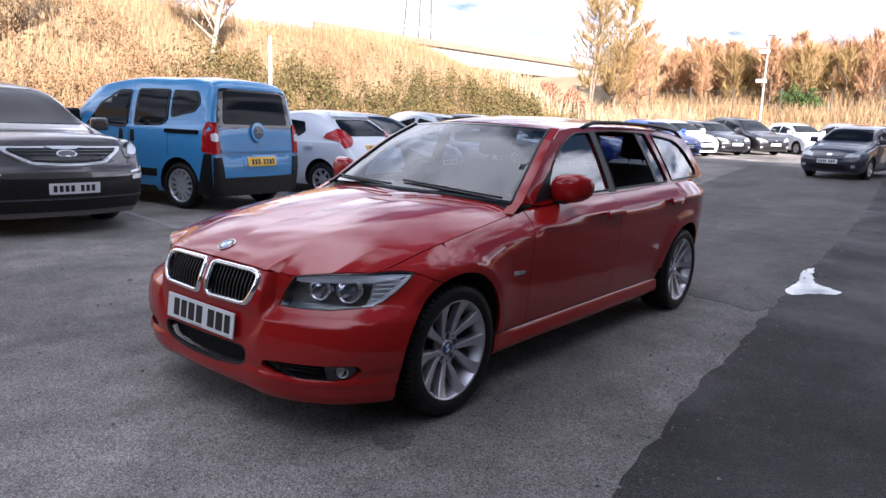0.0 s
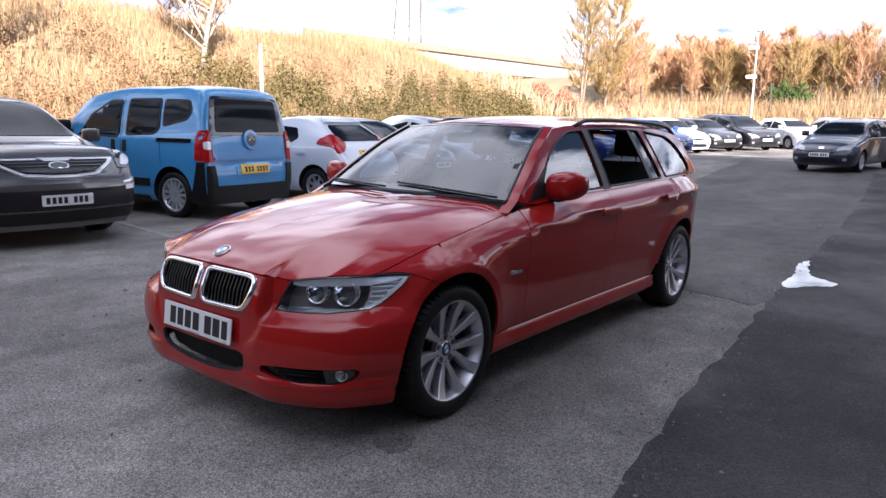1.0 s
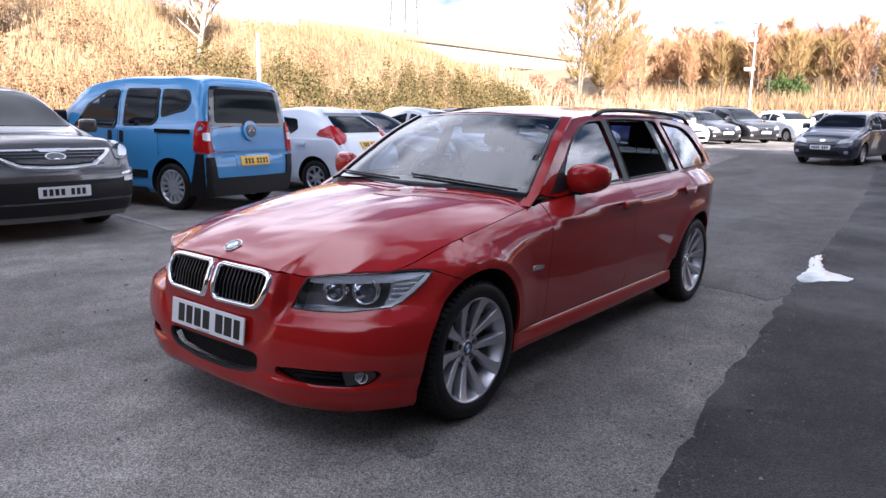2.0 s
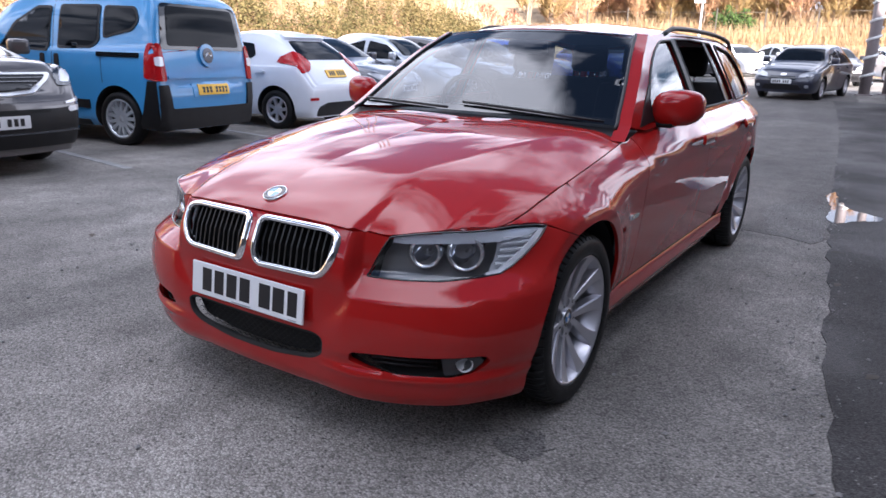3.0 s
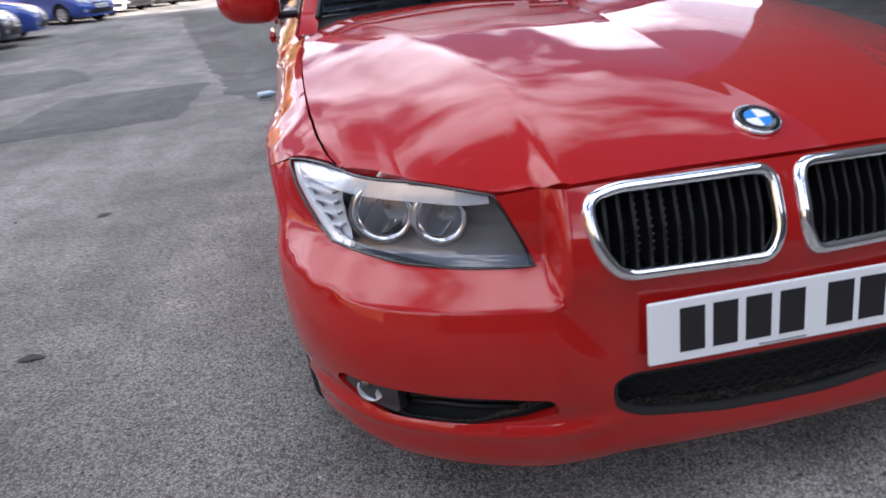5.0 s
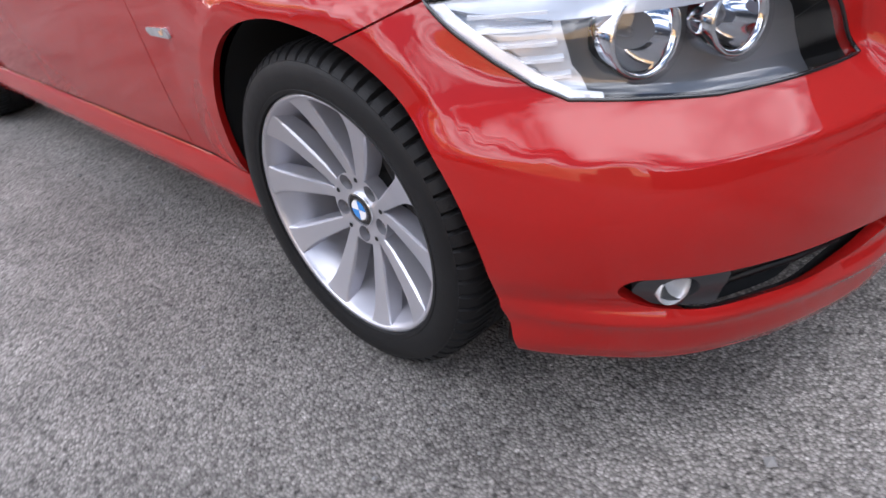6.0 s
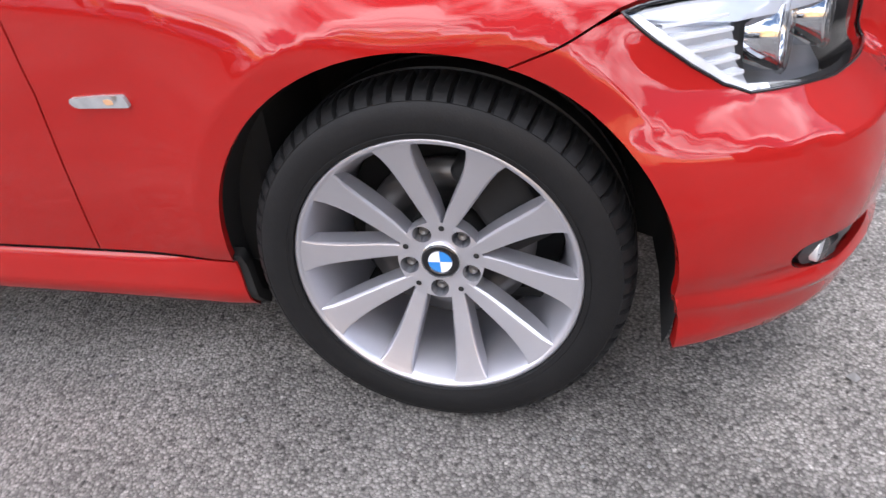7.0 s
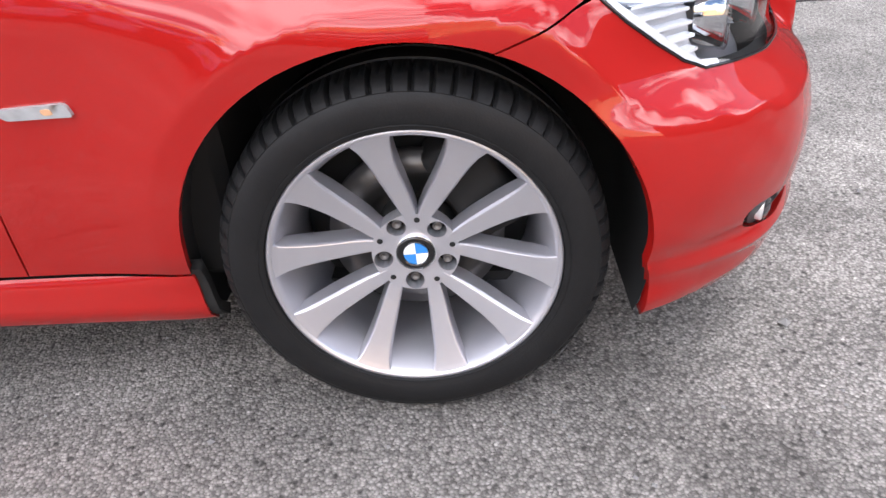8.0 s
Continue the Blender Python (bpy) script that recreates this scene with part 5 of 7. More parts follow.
for sx in (1, -1):
    f2 = FOG if sx > 0 else mir(FOG)
    fog = part("fog_lamp_housing", patch("fog_lamp_housing", dense(to_sx(f2), .03), belt, M["under"], .03, depth=0, out=-.06), None, estate)
    blank = rounded([(.682, .299), (.750, .306), (.768, .335), (.761, .357), (.674, .357)], .008, 3)
    b2 = blank if sx > 0 else mir(blank)
    part("lamp_panel", patch("lamp_panel", dense(to_sx(b2), .02), belt, M["fog_panel"], .02, depth=.03, out=-.005, holes=[[(s_at_x(.726) * sx + .027 * math.cos(t), .333 + .023 * math.sin(t)) for t in np.linspace(0, 2 * math.pi, 25)[:-1]]]), None, fog)
    for zz in (.318, .338):
        a = belt(np.array(to_sx([(sx * .47, zz), (sx * .55, zz), (sx * .65, zz)]))) + np.array((0, .03, 0))
        part("grille_bar", tube_bm(a, .006, 6), M["black_trim"], fog)
    c = belt(np.array(to_sx([(sx * .726, .333)])))[0]
    way = Vector((sx * .40, -.916, 0.0))
    rot = way.to_track_quat("Z", "Y").to_matrix().to_4x4()
    ring = revolved("fog_bezel", [(.025, .0), (.026, .010), (.024, .012), (.022, .004), (.013, -.016), (0, -.026)], M["bright_trim"], 28, "z")
    o = part("fog_reflector", ring, None, fog, "round fog lamp")
    o.matrix_local = Matrix.Translation(c + np.array(way) * -.022) @ rot
    o = part("fog_lens", revolved("fog_lens", [(0, .014), (.015, .012), (.026, .006)], M["lens"], 24, "z"), None, fog)
    o.matrix_local = Matrix.Translation(c + np.array(way) * -.014) @ rot

# headlights
lamp_s = to_s(LAMP_LOW) + to_sx(LAMP_LOW_X) + to_sx(LAMP_IN_X) + to_sx([(.55, .6985), (.61, .7065), (.67, .7125)]) + to_s([(-.43, .7145), (-.36, .7160), (-.31, .7155)])
for sx in (1, -1):
    q = [(sx * s, z) for s, z in lamp_s]
    q = q if sx > 0 else q[::-1]
    qq = shrink(dense(q, .02), .003)
    head = part("headlight", patch("headlight", qq, belt, M["lens"], .02, depth=.0, out=-.003, flip=False), None, estate, "clear headlight with twin round reflectors")
    part("lamp_gasket", tube_bm([tuple(p) for p in belt(np.array(dense(q, .012)))], .003, 6, closed=True), M["gloss_black"], head)
    part("lamp_bowl", patch("lamp_bowl", dense(q, .02), belt, M["lamp_back"], .02, depth=0, out=-.075), None, head)
    # silver brow along the top, and the side piece with ribs
    brow = to_s([(-.285, .708), (-.31, .7135), (-.36, .7140), (-.43, .7125)]) + to_sx([(.67, .7105), (.61, .7045), (.55, .6965), (.514, .689), (.512, .676), (.55, .673), (.61, .675), (.66, .678)]) + to_s([(-.45, .680), (-.38, .690), (-.33, .698)])
    b2 = [(sx * s, z) for s, z in brow]
    part("lamp_brow", patch("lamp_brow", dense(b2 if sx < 0 else b2[::-1], .02), belt, M["lamp_silver"], .02, depth=.02, out=-.009), None, head)
    side = to_s([(-.280, .708), (-.34, .705), (-.45, .695), (-.475, .62), (-.505, .584), (-.47, .588), (-.42, .607), (-.37, .638), (-.322, .675)])
    s2 = [(sx * s, z) for s, z in side]
    part("lamp_side", patch("lamp_side", dense(s2 if sx > 0 else s2[::-1], .02), belt, M["lamp_grey"], .02, depth=.0, out=-.026), None, head)
    rim_in = [(-.300, .7095), (-.331, .684), (-.381, .647), (-.428, .617), (-.474, .597), (-.515, .592)]
    edge = to_s([(-.281, .7085)] + LAMP_LOW[1:] + [(-.52, .5795)] + rim_in[::-1])
    e2 = [(sx * s, z) for s, z in edge]
    part("lamp_edge", patch("lamp_edge", dense(e2 if sx > 0 else e2[::-1], .01), belt, M["lamp_clear"], .012, depth=.012, out=-.007), None, head, "white inner edge of the lamp")
    for i, (z, y0, y1) in enumerate(((.686, -.335, -.438), (.669, -.345, -.446), (.650, -.368, -.454), (.630, -.398, -.463), (.609, -.432, -.474))):
        a = belt(np.array([(sx * s, zz) for s, zz in to_s([(y0, z), ((y0 + y1) / 2, z), (y1, z)])]))
        nrm = np.array((sx * .75, -.66, 0))
        bm = bmesh.new()
        rows = []
        for p in a - nrm * .010:
            rows.append([bm.verts.new(p + np.array(o)) for o in ((0, 0, .0022), (0, 0, -.0022), tuple(-nrm * .018 + (0, 0, -.003)), tuple(-nrm * .018 + (0, 0, .003)))])
        for r0, r1 in zip(rows, rows[1:]):
            for k in range(4):
                bm.faces.new((r0[k], r0[(k + 1) % 4], r1[(k + 1) % 4], r1[k]))
        bmesh.ops.recalc_face_normals(bm, faces=bm.faces[:])
        part("lamp_rib", bm, M["lamp_clear"], head)
    for x, z, r, back in ((.728, .645, .053, .030), (.610, .646, .045, .020)):
        c = belt(np.array(to_sx([(sx * x, z)])))[0]
        way = Vector((sx * .30, -.95, .05)).normalized()
        rot = way.to_track_quat("Z", "Y").to_matrix().to_4x4()
        me = revolved("lamp_ring", [(r + .004, -.05), (r + .004, -.008), (r, -.004), (r - .006, -.010), (r - .008, -.016), (r * .8, -.03), (r * .45, -.055), (.012, -.064), (.0, -.064)], M["reflector"], 40, "z")
        o = part("reflector_bowl", me, None, head)
        o.matrix_local = Matrix.Translation(c - np.array(way) * back) @ rot
        o = part("halo_ring", revolved("halo_ring", [(r + .006, -.012), (r + .008, -.002), (r + .002, .002), (r - .004, -.004)], M["lens"], 40, "z"), None, head)
        o.matrix_local = Matrix.Translation(c - np.array(way) * back) @ rot
        bulb = revolved("bulb", [(0, -.034), (.005, -.036), (.007, -.042), (.007, -.06)], M["lamp_back"], 16, "z")
        o = part("bulb", bulb, None, head)
        o.matrix_local = Matrix.Translation(c - np.array(way) * back) @ rot


def roundel(c, way, r, up=(0, 0, 1), parent=None, spin=0.0):
    """A round badge: silver edge, dark ring, blue and white quarters."""
    rot = Vector(way).to_track_quat("Z", "Y").to_matrix().to_4x4() @ pose(0, 0, 0, 0, 0, spin)
    base = part("badge", revolved("badge", [(r, -.004), (r, .0015), (r * .96, .003), (r * .93, .0022), (.0, .0022)], M["chrome"], 32, "z"), None, parent, "round blue and white badge")
    base.matrix_local = Matrix.Translation(c) @ rot
    part("badge_ring", revolved("badge_ring", [(r * .93, .0024), (r * .92, .0034), (r * .60, .0034), (r * .6, .0024)], M["gloss_black"], 32, "z"), None, base)
    for k in range(4):
        a0 = math.pi / 2 * k
        pts = [(0, 0, .004)] + [(r * .59 * math.cos(a0 + t), r * .59 * math.sin(a0 + t), .004) for t in np.linspace(0, math.pi / 2, 8)]
        part("badge_quarter", mesh_of("badge_quarter", pts, [tuple(range(9))], M["badge_blue"] if k % 2 else M["badge_white"], False), None, base)
    return base


bc = bonnet(np.array([(0, -.628)]))[0]
bn = np.cross(bonnet(np.array([(.01, -.628)]))[0] - bc, bonnet(np.array([(0, -.618)]))[0] - bc)
roundel(bc + np.array((0, -.002, .003)), bn / np.linalg.norm(bn), .041, parent=estate)

# number plate with plain bars
pc = belt(np.array([(0, .42)]))[0]
pb = box_bm(-.26, .26, -.004, .004, -.0555, .0555, .002, 1)
plate = part("number_plate", pb, M["plate_white"], estate, "white number plate with dark bars")
plate.matrix_local = Matrix.Translation((-.004, -.770, .458)) @ pose(0, 0, 0, -6, 0, 0)
for x0, x1 in ((-.205, -.160), (-.145, -.100), (-.085, -.038), (-.022, .025), (.068, .118), (.130, .180), (.195, .235)):
    part("plate_bar", box_bm(x0, x1, -.0052, -.003, -.038, .040, 0), M["plate_black"], plate)
part("plate_bar", box_bm(-.06, .03, -.0048, -.003, -.0515, -.0485, 0), M["lamp_back"], plate)
part("plate_bar", box_bm(.2, .235, -.0048, -.003, -.0505, -.0485, 0), M["lamp_back"], plate)

# side repeaters, door handles, mirrors
mk = rounded([(.447, .602), (.545, .600), (.556, .608), (.552, .617), (.454, .622)], .006, 3)
two_sides("side_repeater", patch("side_repeater", to_s(dense(mk, .01)), belt, M["repeater"], .012, depth=.012, out=.006), None, estate, "clear side repeater lamp")
amb = rounded([(.474, .607), (.490, .606), (.493, .615), (.478, .616)], .004, 2)
two_sides("repeater_bulb", patch("repeater_bulb", to_s(dense(amb, .01)), belt, M["amber"], .012, depth=.002, out=.0068), None, estate)
for y0, z0 in ((1.50, .838), (2.48, .862)):
    h = rounded([(y0 - .115, z0 - .013), (y0 + .115, z0 - .008), (y0 + .115, z0 + .018), (y0 - .115, z0 + .013)], .012, 3)
    two_sides("door_handle", patch("door_handle", to_s(dense(h, .02)), belt, RED, .02, depth=.016, out=.030), None, estate)
    # flat black sheet on the skin: the shade of a handle hollow, as colour
    h = rounded([(y0 - .05, z0 - .034), (y0 + .04, z0 - .030), (y0 + .05, z0 - .004), (y0 - .05, z0 - .006)], .012, 4)
    two_sides("handle_recess", patch("handle_recess", to_s(dense(h, .02)), belt, M["gloss_black"], .02, depth=0, out=.0012), None, estate)
bm = bmesh.new()
bmesh.ops.create_uvsphere(bm, u_segments=32, v_segments=20, radius=1)
for v in bm.verts:
    x, y, z = v.co
    e = lambda t, p: math.copysign(abs(t)**p, t)
    x, y, z = e(x, .62), e(y, .75), e(z, .72)
    y = y * .072 * (1.0 if y < 0 else .55)
    z = z * (.079 - .012 * (x > 0) * x * x) + .008 * x
    v.co = (x * .112, y + .05 * max(0, x)**2, z)
smooth_bm(bm)
me = bpy.data.meshes.new("wing_mirror")
bm.transform(pose(.868, .975, 1.006, 0, 0, 8))
bm.to_mesh(me)
bm.free()
me.materials.append(RED)
for sheet, shift in ((me, (-.035, .01, .008)), (mirrored(me), (-.05, -.055, -.004))):
    part("wing_mirror", sheet, None, estate, "red wing mirror").matrix_local = Matrix.Translation(shift)
bm = box_bm(-.055, .055, -.035, .035, -.014, .014, .012, 2, pose(.775, .965, .942, 0, 0, 0))
me = bpy.data.meshes.new("mirror_foot")
smooth_bm(bm).to_mesh(me)
bm.free()
me.materials.append(M["black_trim"])
two_sides("mirror_foot", me, None, estate)
sail = [(.745, .938), (.94, .957), (.925, 1.02), (1.02, 1.115), (.985, 1.105), (.85, 1.02)]
two_sides("mirror_sail", patch("mirror_sail", dense(sail, .03), glass_side, M["black_trim"], .03, depth=.006, out=.004), None, estate)

# wheel arches, inner shell and floor
for ya in (0.0, AXLE_R):
    v, f = revolve([(ARCH_R + .012, .825), (ARCH_R + .018, .6), (ARCH_R + .01, .48), (.05, .47)], 48, "x", radians(-19), radians(199))
    v = np.array(v, float) * (1, -1, 1) + (0, ya, HUB_Z)
    skin = belt(np.array([(s_at_y(y), z) for x, y, z in v]))[:, 0]
    v[:, 0] = np.where(v[:, 0] > .7, np.minimum(v[:, 0], skin - .008), v[:, 0])
    me = mesh_of("arch_liner", v, f, M["under"])
    two_sides("arch_liner", me, None, estate)
inner = to_sx([(0.001, .20), (.4, .20)]) + to_s([(-.46, .24), (-.42, .3), (-.41, .5), (-.25, .67), (0, .74), (.2, .71), (.42, .50), (.47, .25), (2.32, .22), (2.33, .5), (2.5, .7), (2.76, .74), (3.0, .7), (3.18, .5), (3.2, .25)]) + [(_s[-1], .25), (_s[-1], .95)] + to_s([(3.4, .94), (2.0, .92), (.8, .88), (.5, .80), (-.1, .69), (-.4, .60)]) + [(s_at_x(.35), .56), (.001, .56)]
two_sides("inner_shell", patch("inner_shell", dense(inner, .06), belt, M["under"], .06, [to_sx(KIDNEY), to_sx(rounded([(.002, .39), (.38, .39), (.38, .36), (.29, .28), (.002, .26)], .01, 2)), to_sx(FOG)], 0, out=-.035), None, estate)
part("underbody", box_bm(-.70, .70, -.30, 3.45, .19, .21, 0), M["under"], estate)
# plain black boxes added inside the nose so that openings stay dark
bm = bmesh.new()
for y0, y1, z0, z1, hw in ((.30, .60, .25, .80, .74), (-.42, .3, .45, .66, .45)):
    add_bm(bm, box_bm(-hw, hw, y0, y1, z0, z1, .02, 1))
part("engine_block", bm, M["under"], estate)

# cabin
bm = box_bm(-.69, .69, .62, 1.06, .55, .925, .05, 3)
part("dashboard", smooth_bm(bm), M["cabin"], estate)
bm = tube_bm([(-.36 + .185 * math.cos(a), 1.18 - .04 * math.sin(a), .92 + .18 * math.sin(a)) for a in np.linspace(0, 2 * math.pi, 28)[:-1]], .016, 8, True)
add_bm(bm, box_bm(-.45, -.27, 1.12, 1.17, .87, .96, .03, 2))
part("steering_wheel", smooth_bm(bm), M["cabin"], estate)
for x0, y0, w in ((-.36, 1.62, .25), (.36, 1.62, .25), (-.36, 2.55, .3), (.36, 2.55, .3)):
    seat = part("seat", smooth_bm(box_bm(x0 - w, x0 + w, y0 - .35, y0 + .2, .36, .54, .06, 3)), M["fabric"], estate)
    b = box_bm(-w, w, -.07, .07, -.02, .60, .06, 3)
    part("backrest", smooth_bm(b), M["fabric"], seat).matrix_local = pose(x0, y0 + .12, .5, -16, 0, 0)
    b = box_bm(-.13, .13, -.05, .05, 0, .19, .045, 3)
    hr = part("headrest", smooth_bm(b), M["fabric"], seat)
    hr.matrix_local = pose(x0, y0 + .30, 1.12, -10, 0, 0)
    for dx in (-.06, .06):
        part("headrest_post", tube_bm([(x0 + dx, y0 + .285, 1.06), (x0 + dx, y0 + .30, 1.14)], .007, 6), M["chrome"], seat)
part("rear_view_mirror", smooth_bm(box_bm(-.11, .11, -.02, .02, -.035, .035, .018, 2, pose(0, 1.13, 1.262))), M["cabin"], estate)
part("cabin_floor", box_bm(-.73, .73, .7, 3.0, .30, .34, 0), M["cabin"], estate)
part("boot_floor", box_bm(-.52, .52, 3.005, 3.48, .32, .36, 0), M["cabin"], estate)
part("headlining", patch("headlining", dense([(-.54, 1.56), (.54, 1.56), (.52, 3.3), (-.52, 3.3)], .1), lambda p: roof(p) - np.array((0, 0, .03)), material("headlining", (.30, .29, .28), .9, var=.1), .1, depth=0), None, estate)

# ---- the red estate car: wheels ----
def estate_wheel(parent, m):
    # tyre: sidewall with steps, grooved shoulder
    prof = [(r - .004 if r > .246 or h < .05 else r + .0005, h) for r, h in [(.213, -.09), (.222, -.108), (.25, -.114), (.285, -.112), (.302, -.104), (.311, -.092), (.316, -.074), (.317, -.04), (.317, -.036), (.311, -.034), (.311, -.026), (.317, -.024),
            (.317, .024), (.311, .026), (.311, .034), (.317, .036), (.317, .045), (.3165, .072), (.3135, .088), (.306, .102), (.296, .110), (.2945, .1095), (.288, .1135), (.27, .1155), (.252, .1145), (.2445, .113), (.2435, .1142), (.236, .112), (.2375, .109), (.2345, .104), (.229, .098)]]
    seg = 384

    def sipe(i, j):
        if not (16 <= j <= 19 or 4 <= j <= 7):
            return 0.0
        return -.010 if i % 6 == 0 else -.003 if i % 6 == 3 and j < 18 else 0.0
    tyre = part("tyre", revolved("tyre", prof, M["rubber"], seg, "x", sipe), None, parent)
    tyre.matrix_local = m
    tyre.data.set_sharp_from_angle(angle=radians(28))
    rim_prof = [(r * 1.008, h) for r, h in [(.2285, .093), (.2315, .1005), (.2335, .1045), (.2320, .1072), (.2275, .1072), (.2235, .1035), (.2195, .094), (.214, .078), (.206, .055), (.200, .02), (.198, -.09)]]
    rim = part("rim", revolved("rim", rim_prof, M["alloy"], 96, "x"), None, tyre, "silver alloy rim with ten spokes")
    # a bevelled spoke: broad at the rim, narrow at the hub, dished
    for i in range(10):
        pair = i // 2
        a = 2 * math.pi * pair / 5 + (math.radians(18) if i % 2 else -math.radians(18)) + math.pi / 2 + math.pi / 5
        bm = bmesh.new()
        rows = []
        lean = 1 if i % 2 else -1
        for r, c, hw, x, dp, ch in ((.060, -.0100, .0085, .0606, .034, 0.0010), (.076, -.0100, .0110, .0624, .036, 0.0020), (.10, -.0078, .0128, .0668, .038, 0.0035), (.13, -.0050, .0145, .0742, .038, 0.0045), (.16, -.0025, .0166, .0818, .038, 0.0045), (.185, -.001, .0195, .0890, .036, 0.0045), (.205, 0, .0235, .0958, .032, 0.0035), (.217, .001, .0280, .1003, .025, 0.0025), (.2255, .001, .0325, .1040, .018, 0.0010)):
            lo, hi = (.5, .85) if lean > 0 else (.85, .5)
            sec = [(-hw - ch * lo - .001, x - dp), (-hw - ch * lo * .8, x - ch * 1.1), (-hw, x - .0006), (-hw + .0016, x), (hw - .0016, x), (hw, x - .0006), (hw + ch * hi * .8, x - ch * 1.1), (hw + ch * hi + .001, x - dp)]
            row = []
            for t, xx in sec:
                tt = t + lean * c
                row.append(bm.verts.new((xx, r * math.cos(a) - tt * math.sin(a), r * math.sin(a) + tt * math.cos(a))))
            rows.append(row)
        for r0, r1 in zip(rows, rows[1:]):
            for k in range(7):
                f = bm.faces.new((r0[k], r0[k + 1], r1[k + 1], r1[k]))
                f.smooth = False
        bmesh.ops.recalc_face_normals(bm, faces=bm.faces[:])
        o = part("spoke", bm, M["alloy"], tyre)
    # hub with five bolt holes
    v2, f2, rimb = flat_mesh([(.0725 * math.cos(t), .0725 * math.sin(t)) for t in np.linspace(0, 2 * math.pi, 60)[:-1]], .008,
                             [[(.0555 * math.cos(c) + .0160 * math.cos(t), .0555 * math.sin(c) + .0160 * math.sin(t)) for t in np.linspace(0, 2 * math.pi, 18)[:-1]] for c in [math.pi / 2 + math.pi / 5 + 2 * math.pi * k / 5 + math.pi / 5 for k in range(5)]])
    rr = np.hypot(v2[:, 0], v2[:, 1])
    p = np.stack([.0575 + .004 * step_up(.035, .075, rr), v2[:, 0], v2[:, 1]], 1)
    verts = list(p)
    faces = [tuple(t) for t in f2]
    for a, b in rimb:
        k = len(verts)
        verts += [p[a] - (.03, 0, 0), p[b] - (.03, 0, 0)]
        faces.append((b, a, k, k + 1))
    part("hub", mesh_of("hub", verts, faces, M["alloy"], False), None, tyre)
    for k in range(5):
        c = math.pi / 2 + math.pi / 5 + 2 * math.pi * k / 5 + math.pi / 5
        o = part("wheel_bolt", revolved("wheel_bolt", [(0, .018), (.005, .018), (.006, .022), (.0085, .020), (.0085, 0)], M["steel"], 12, "z"), None, tyre)
        o.matrix_local = Matrix.Translation((.028, .0555 * math.cos(c), .0555 * math.sin(c))) @ pose(0, 0, 0, 0, 90, 0)
        c += math.pi / 5
        o = part("hub_dimple", revolved("hub_dimple", [(0, .0005), (.004, .0008), (.005, 0)], M["under"], 12, "z"), None, tyre)
        o.matrix_local = Matrix.Translation((.0615, .062 * math.cos(c), .062 * math.sin(c))) @ pose(0, 0, 0, 0, 90, 0)
    roundel((.0605, 0, 0), (1, 0, 0), .034, parent=tyre, spin=62)
    part("brake_disc", revolved("brake_disc", [(.06, -.02), (.09, -.02), (.092, -.006), (.15, -.006), (.15, -.026)], M["steel"], 48, "x"), None, tyre, "worn steel brake disc")
    part("hub_carrier", revolved("hub_carrier", [(.0, .02), (.068, .02), (.07, -.02)], M["under"], 32, "x"), None, tyre)
    part("brake_caliper", smooth_bm(box_bm(-.06, .03, -.05, .05, -.09, .09, .015, 2, Matrix.Translation((0, .135, .03)))), M["under"], tyre)
    part("wheel_well", revolved("wheel_well", [(.0, -.07), (.197, -.07), (.197, -.09)], M["under"], 32, "x"), None, tyre)
    return tyre


w0 = estate_wheel(estate, pose(.733, 0, HUB_Z + .0005, 0, 0, 0))


def wheel_copy(m):
    made = {}
    for o in (w0, *w0.children_recursive):
        made[o] = o.copy()
        scene.collection.objects.link(made[o])
        made[o].parent = made.get(o.parent, o.parent)
        made[o].matrix_parent_inverse = o.matrix_parent_inverse
    made[w0].matrix_local = m


wheel_copy(pose(-.733, 0, HUB_Z + .0005, 30, 0, 180))
wheel_copy(pose(.728, AXLE_R, HUB_Z + .0005, 40, 0, 0))
wheel_copy(pose(-.728, AXLE_R, HUB_Z + .0005, -25, 0, 180))

# ---- the parked row and the far row ----
def on_ground(x, y, rz):
    slope = math.degrees(math.atan((float(ground_z(x, y + 0.5)) - float(ground_z(x, y - 0.5)))))
    return Matrix.Translation((x, y, float(ground_z(x, y)))) @ pose(0, 0, 0, slope, 0, 0) @ pose(0, 0, 0, 0, 0, rz)


def parked(spec, end_x, end_y, rz, front_out, *words, size=1.0):
    """Parks a car with the end that faces the lane at (end_x, end_y)."""
    a = radians(rz)
    nose = Vector((math.sin(a), -math.cos(a)))
    c = Vector((end_x, end_y)) + nose * (-spec["L"] * size / 2 if front_out else spec["L"] * size / 2)
    return build_car(spec, on_ground(c.x, c.y, rz) @ Matrix.Diagonal((size, size, size, 1)), *words)


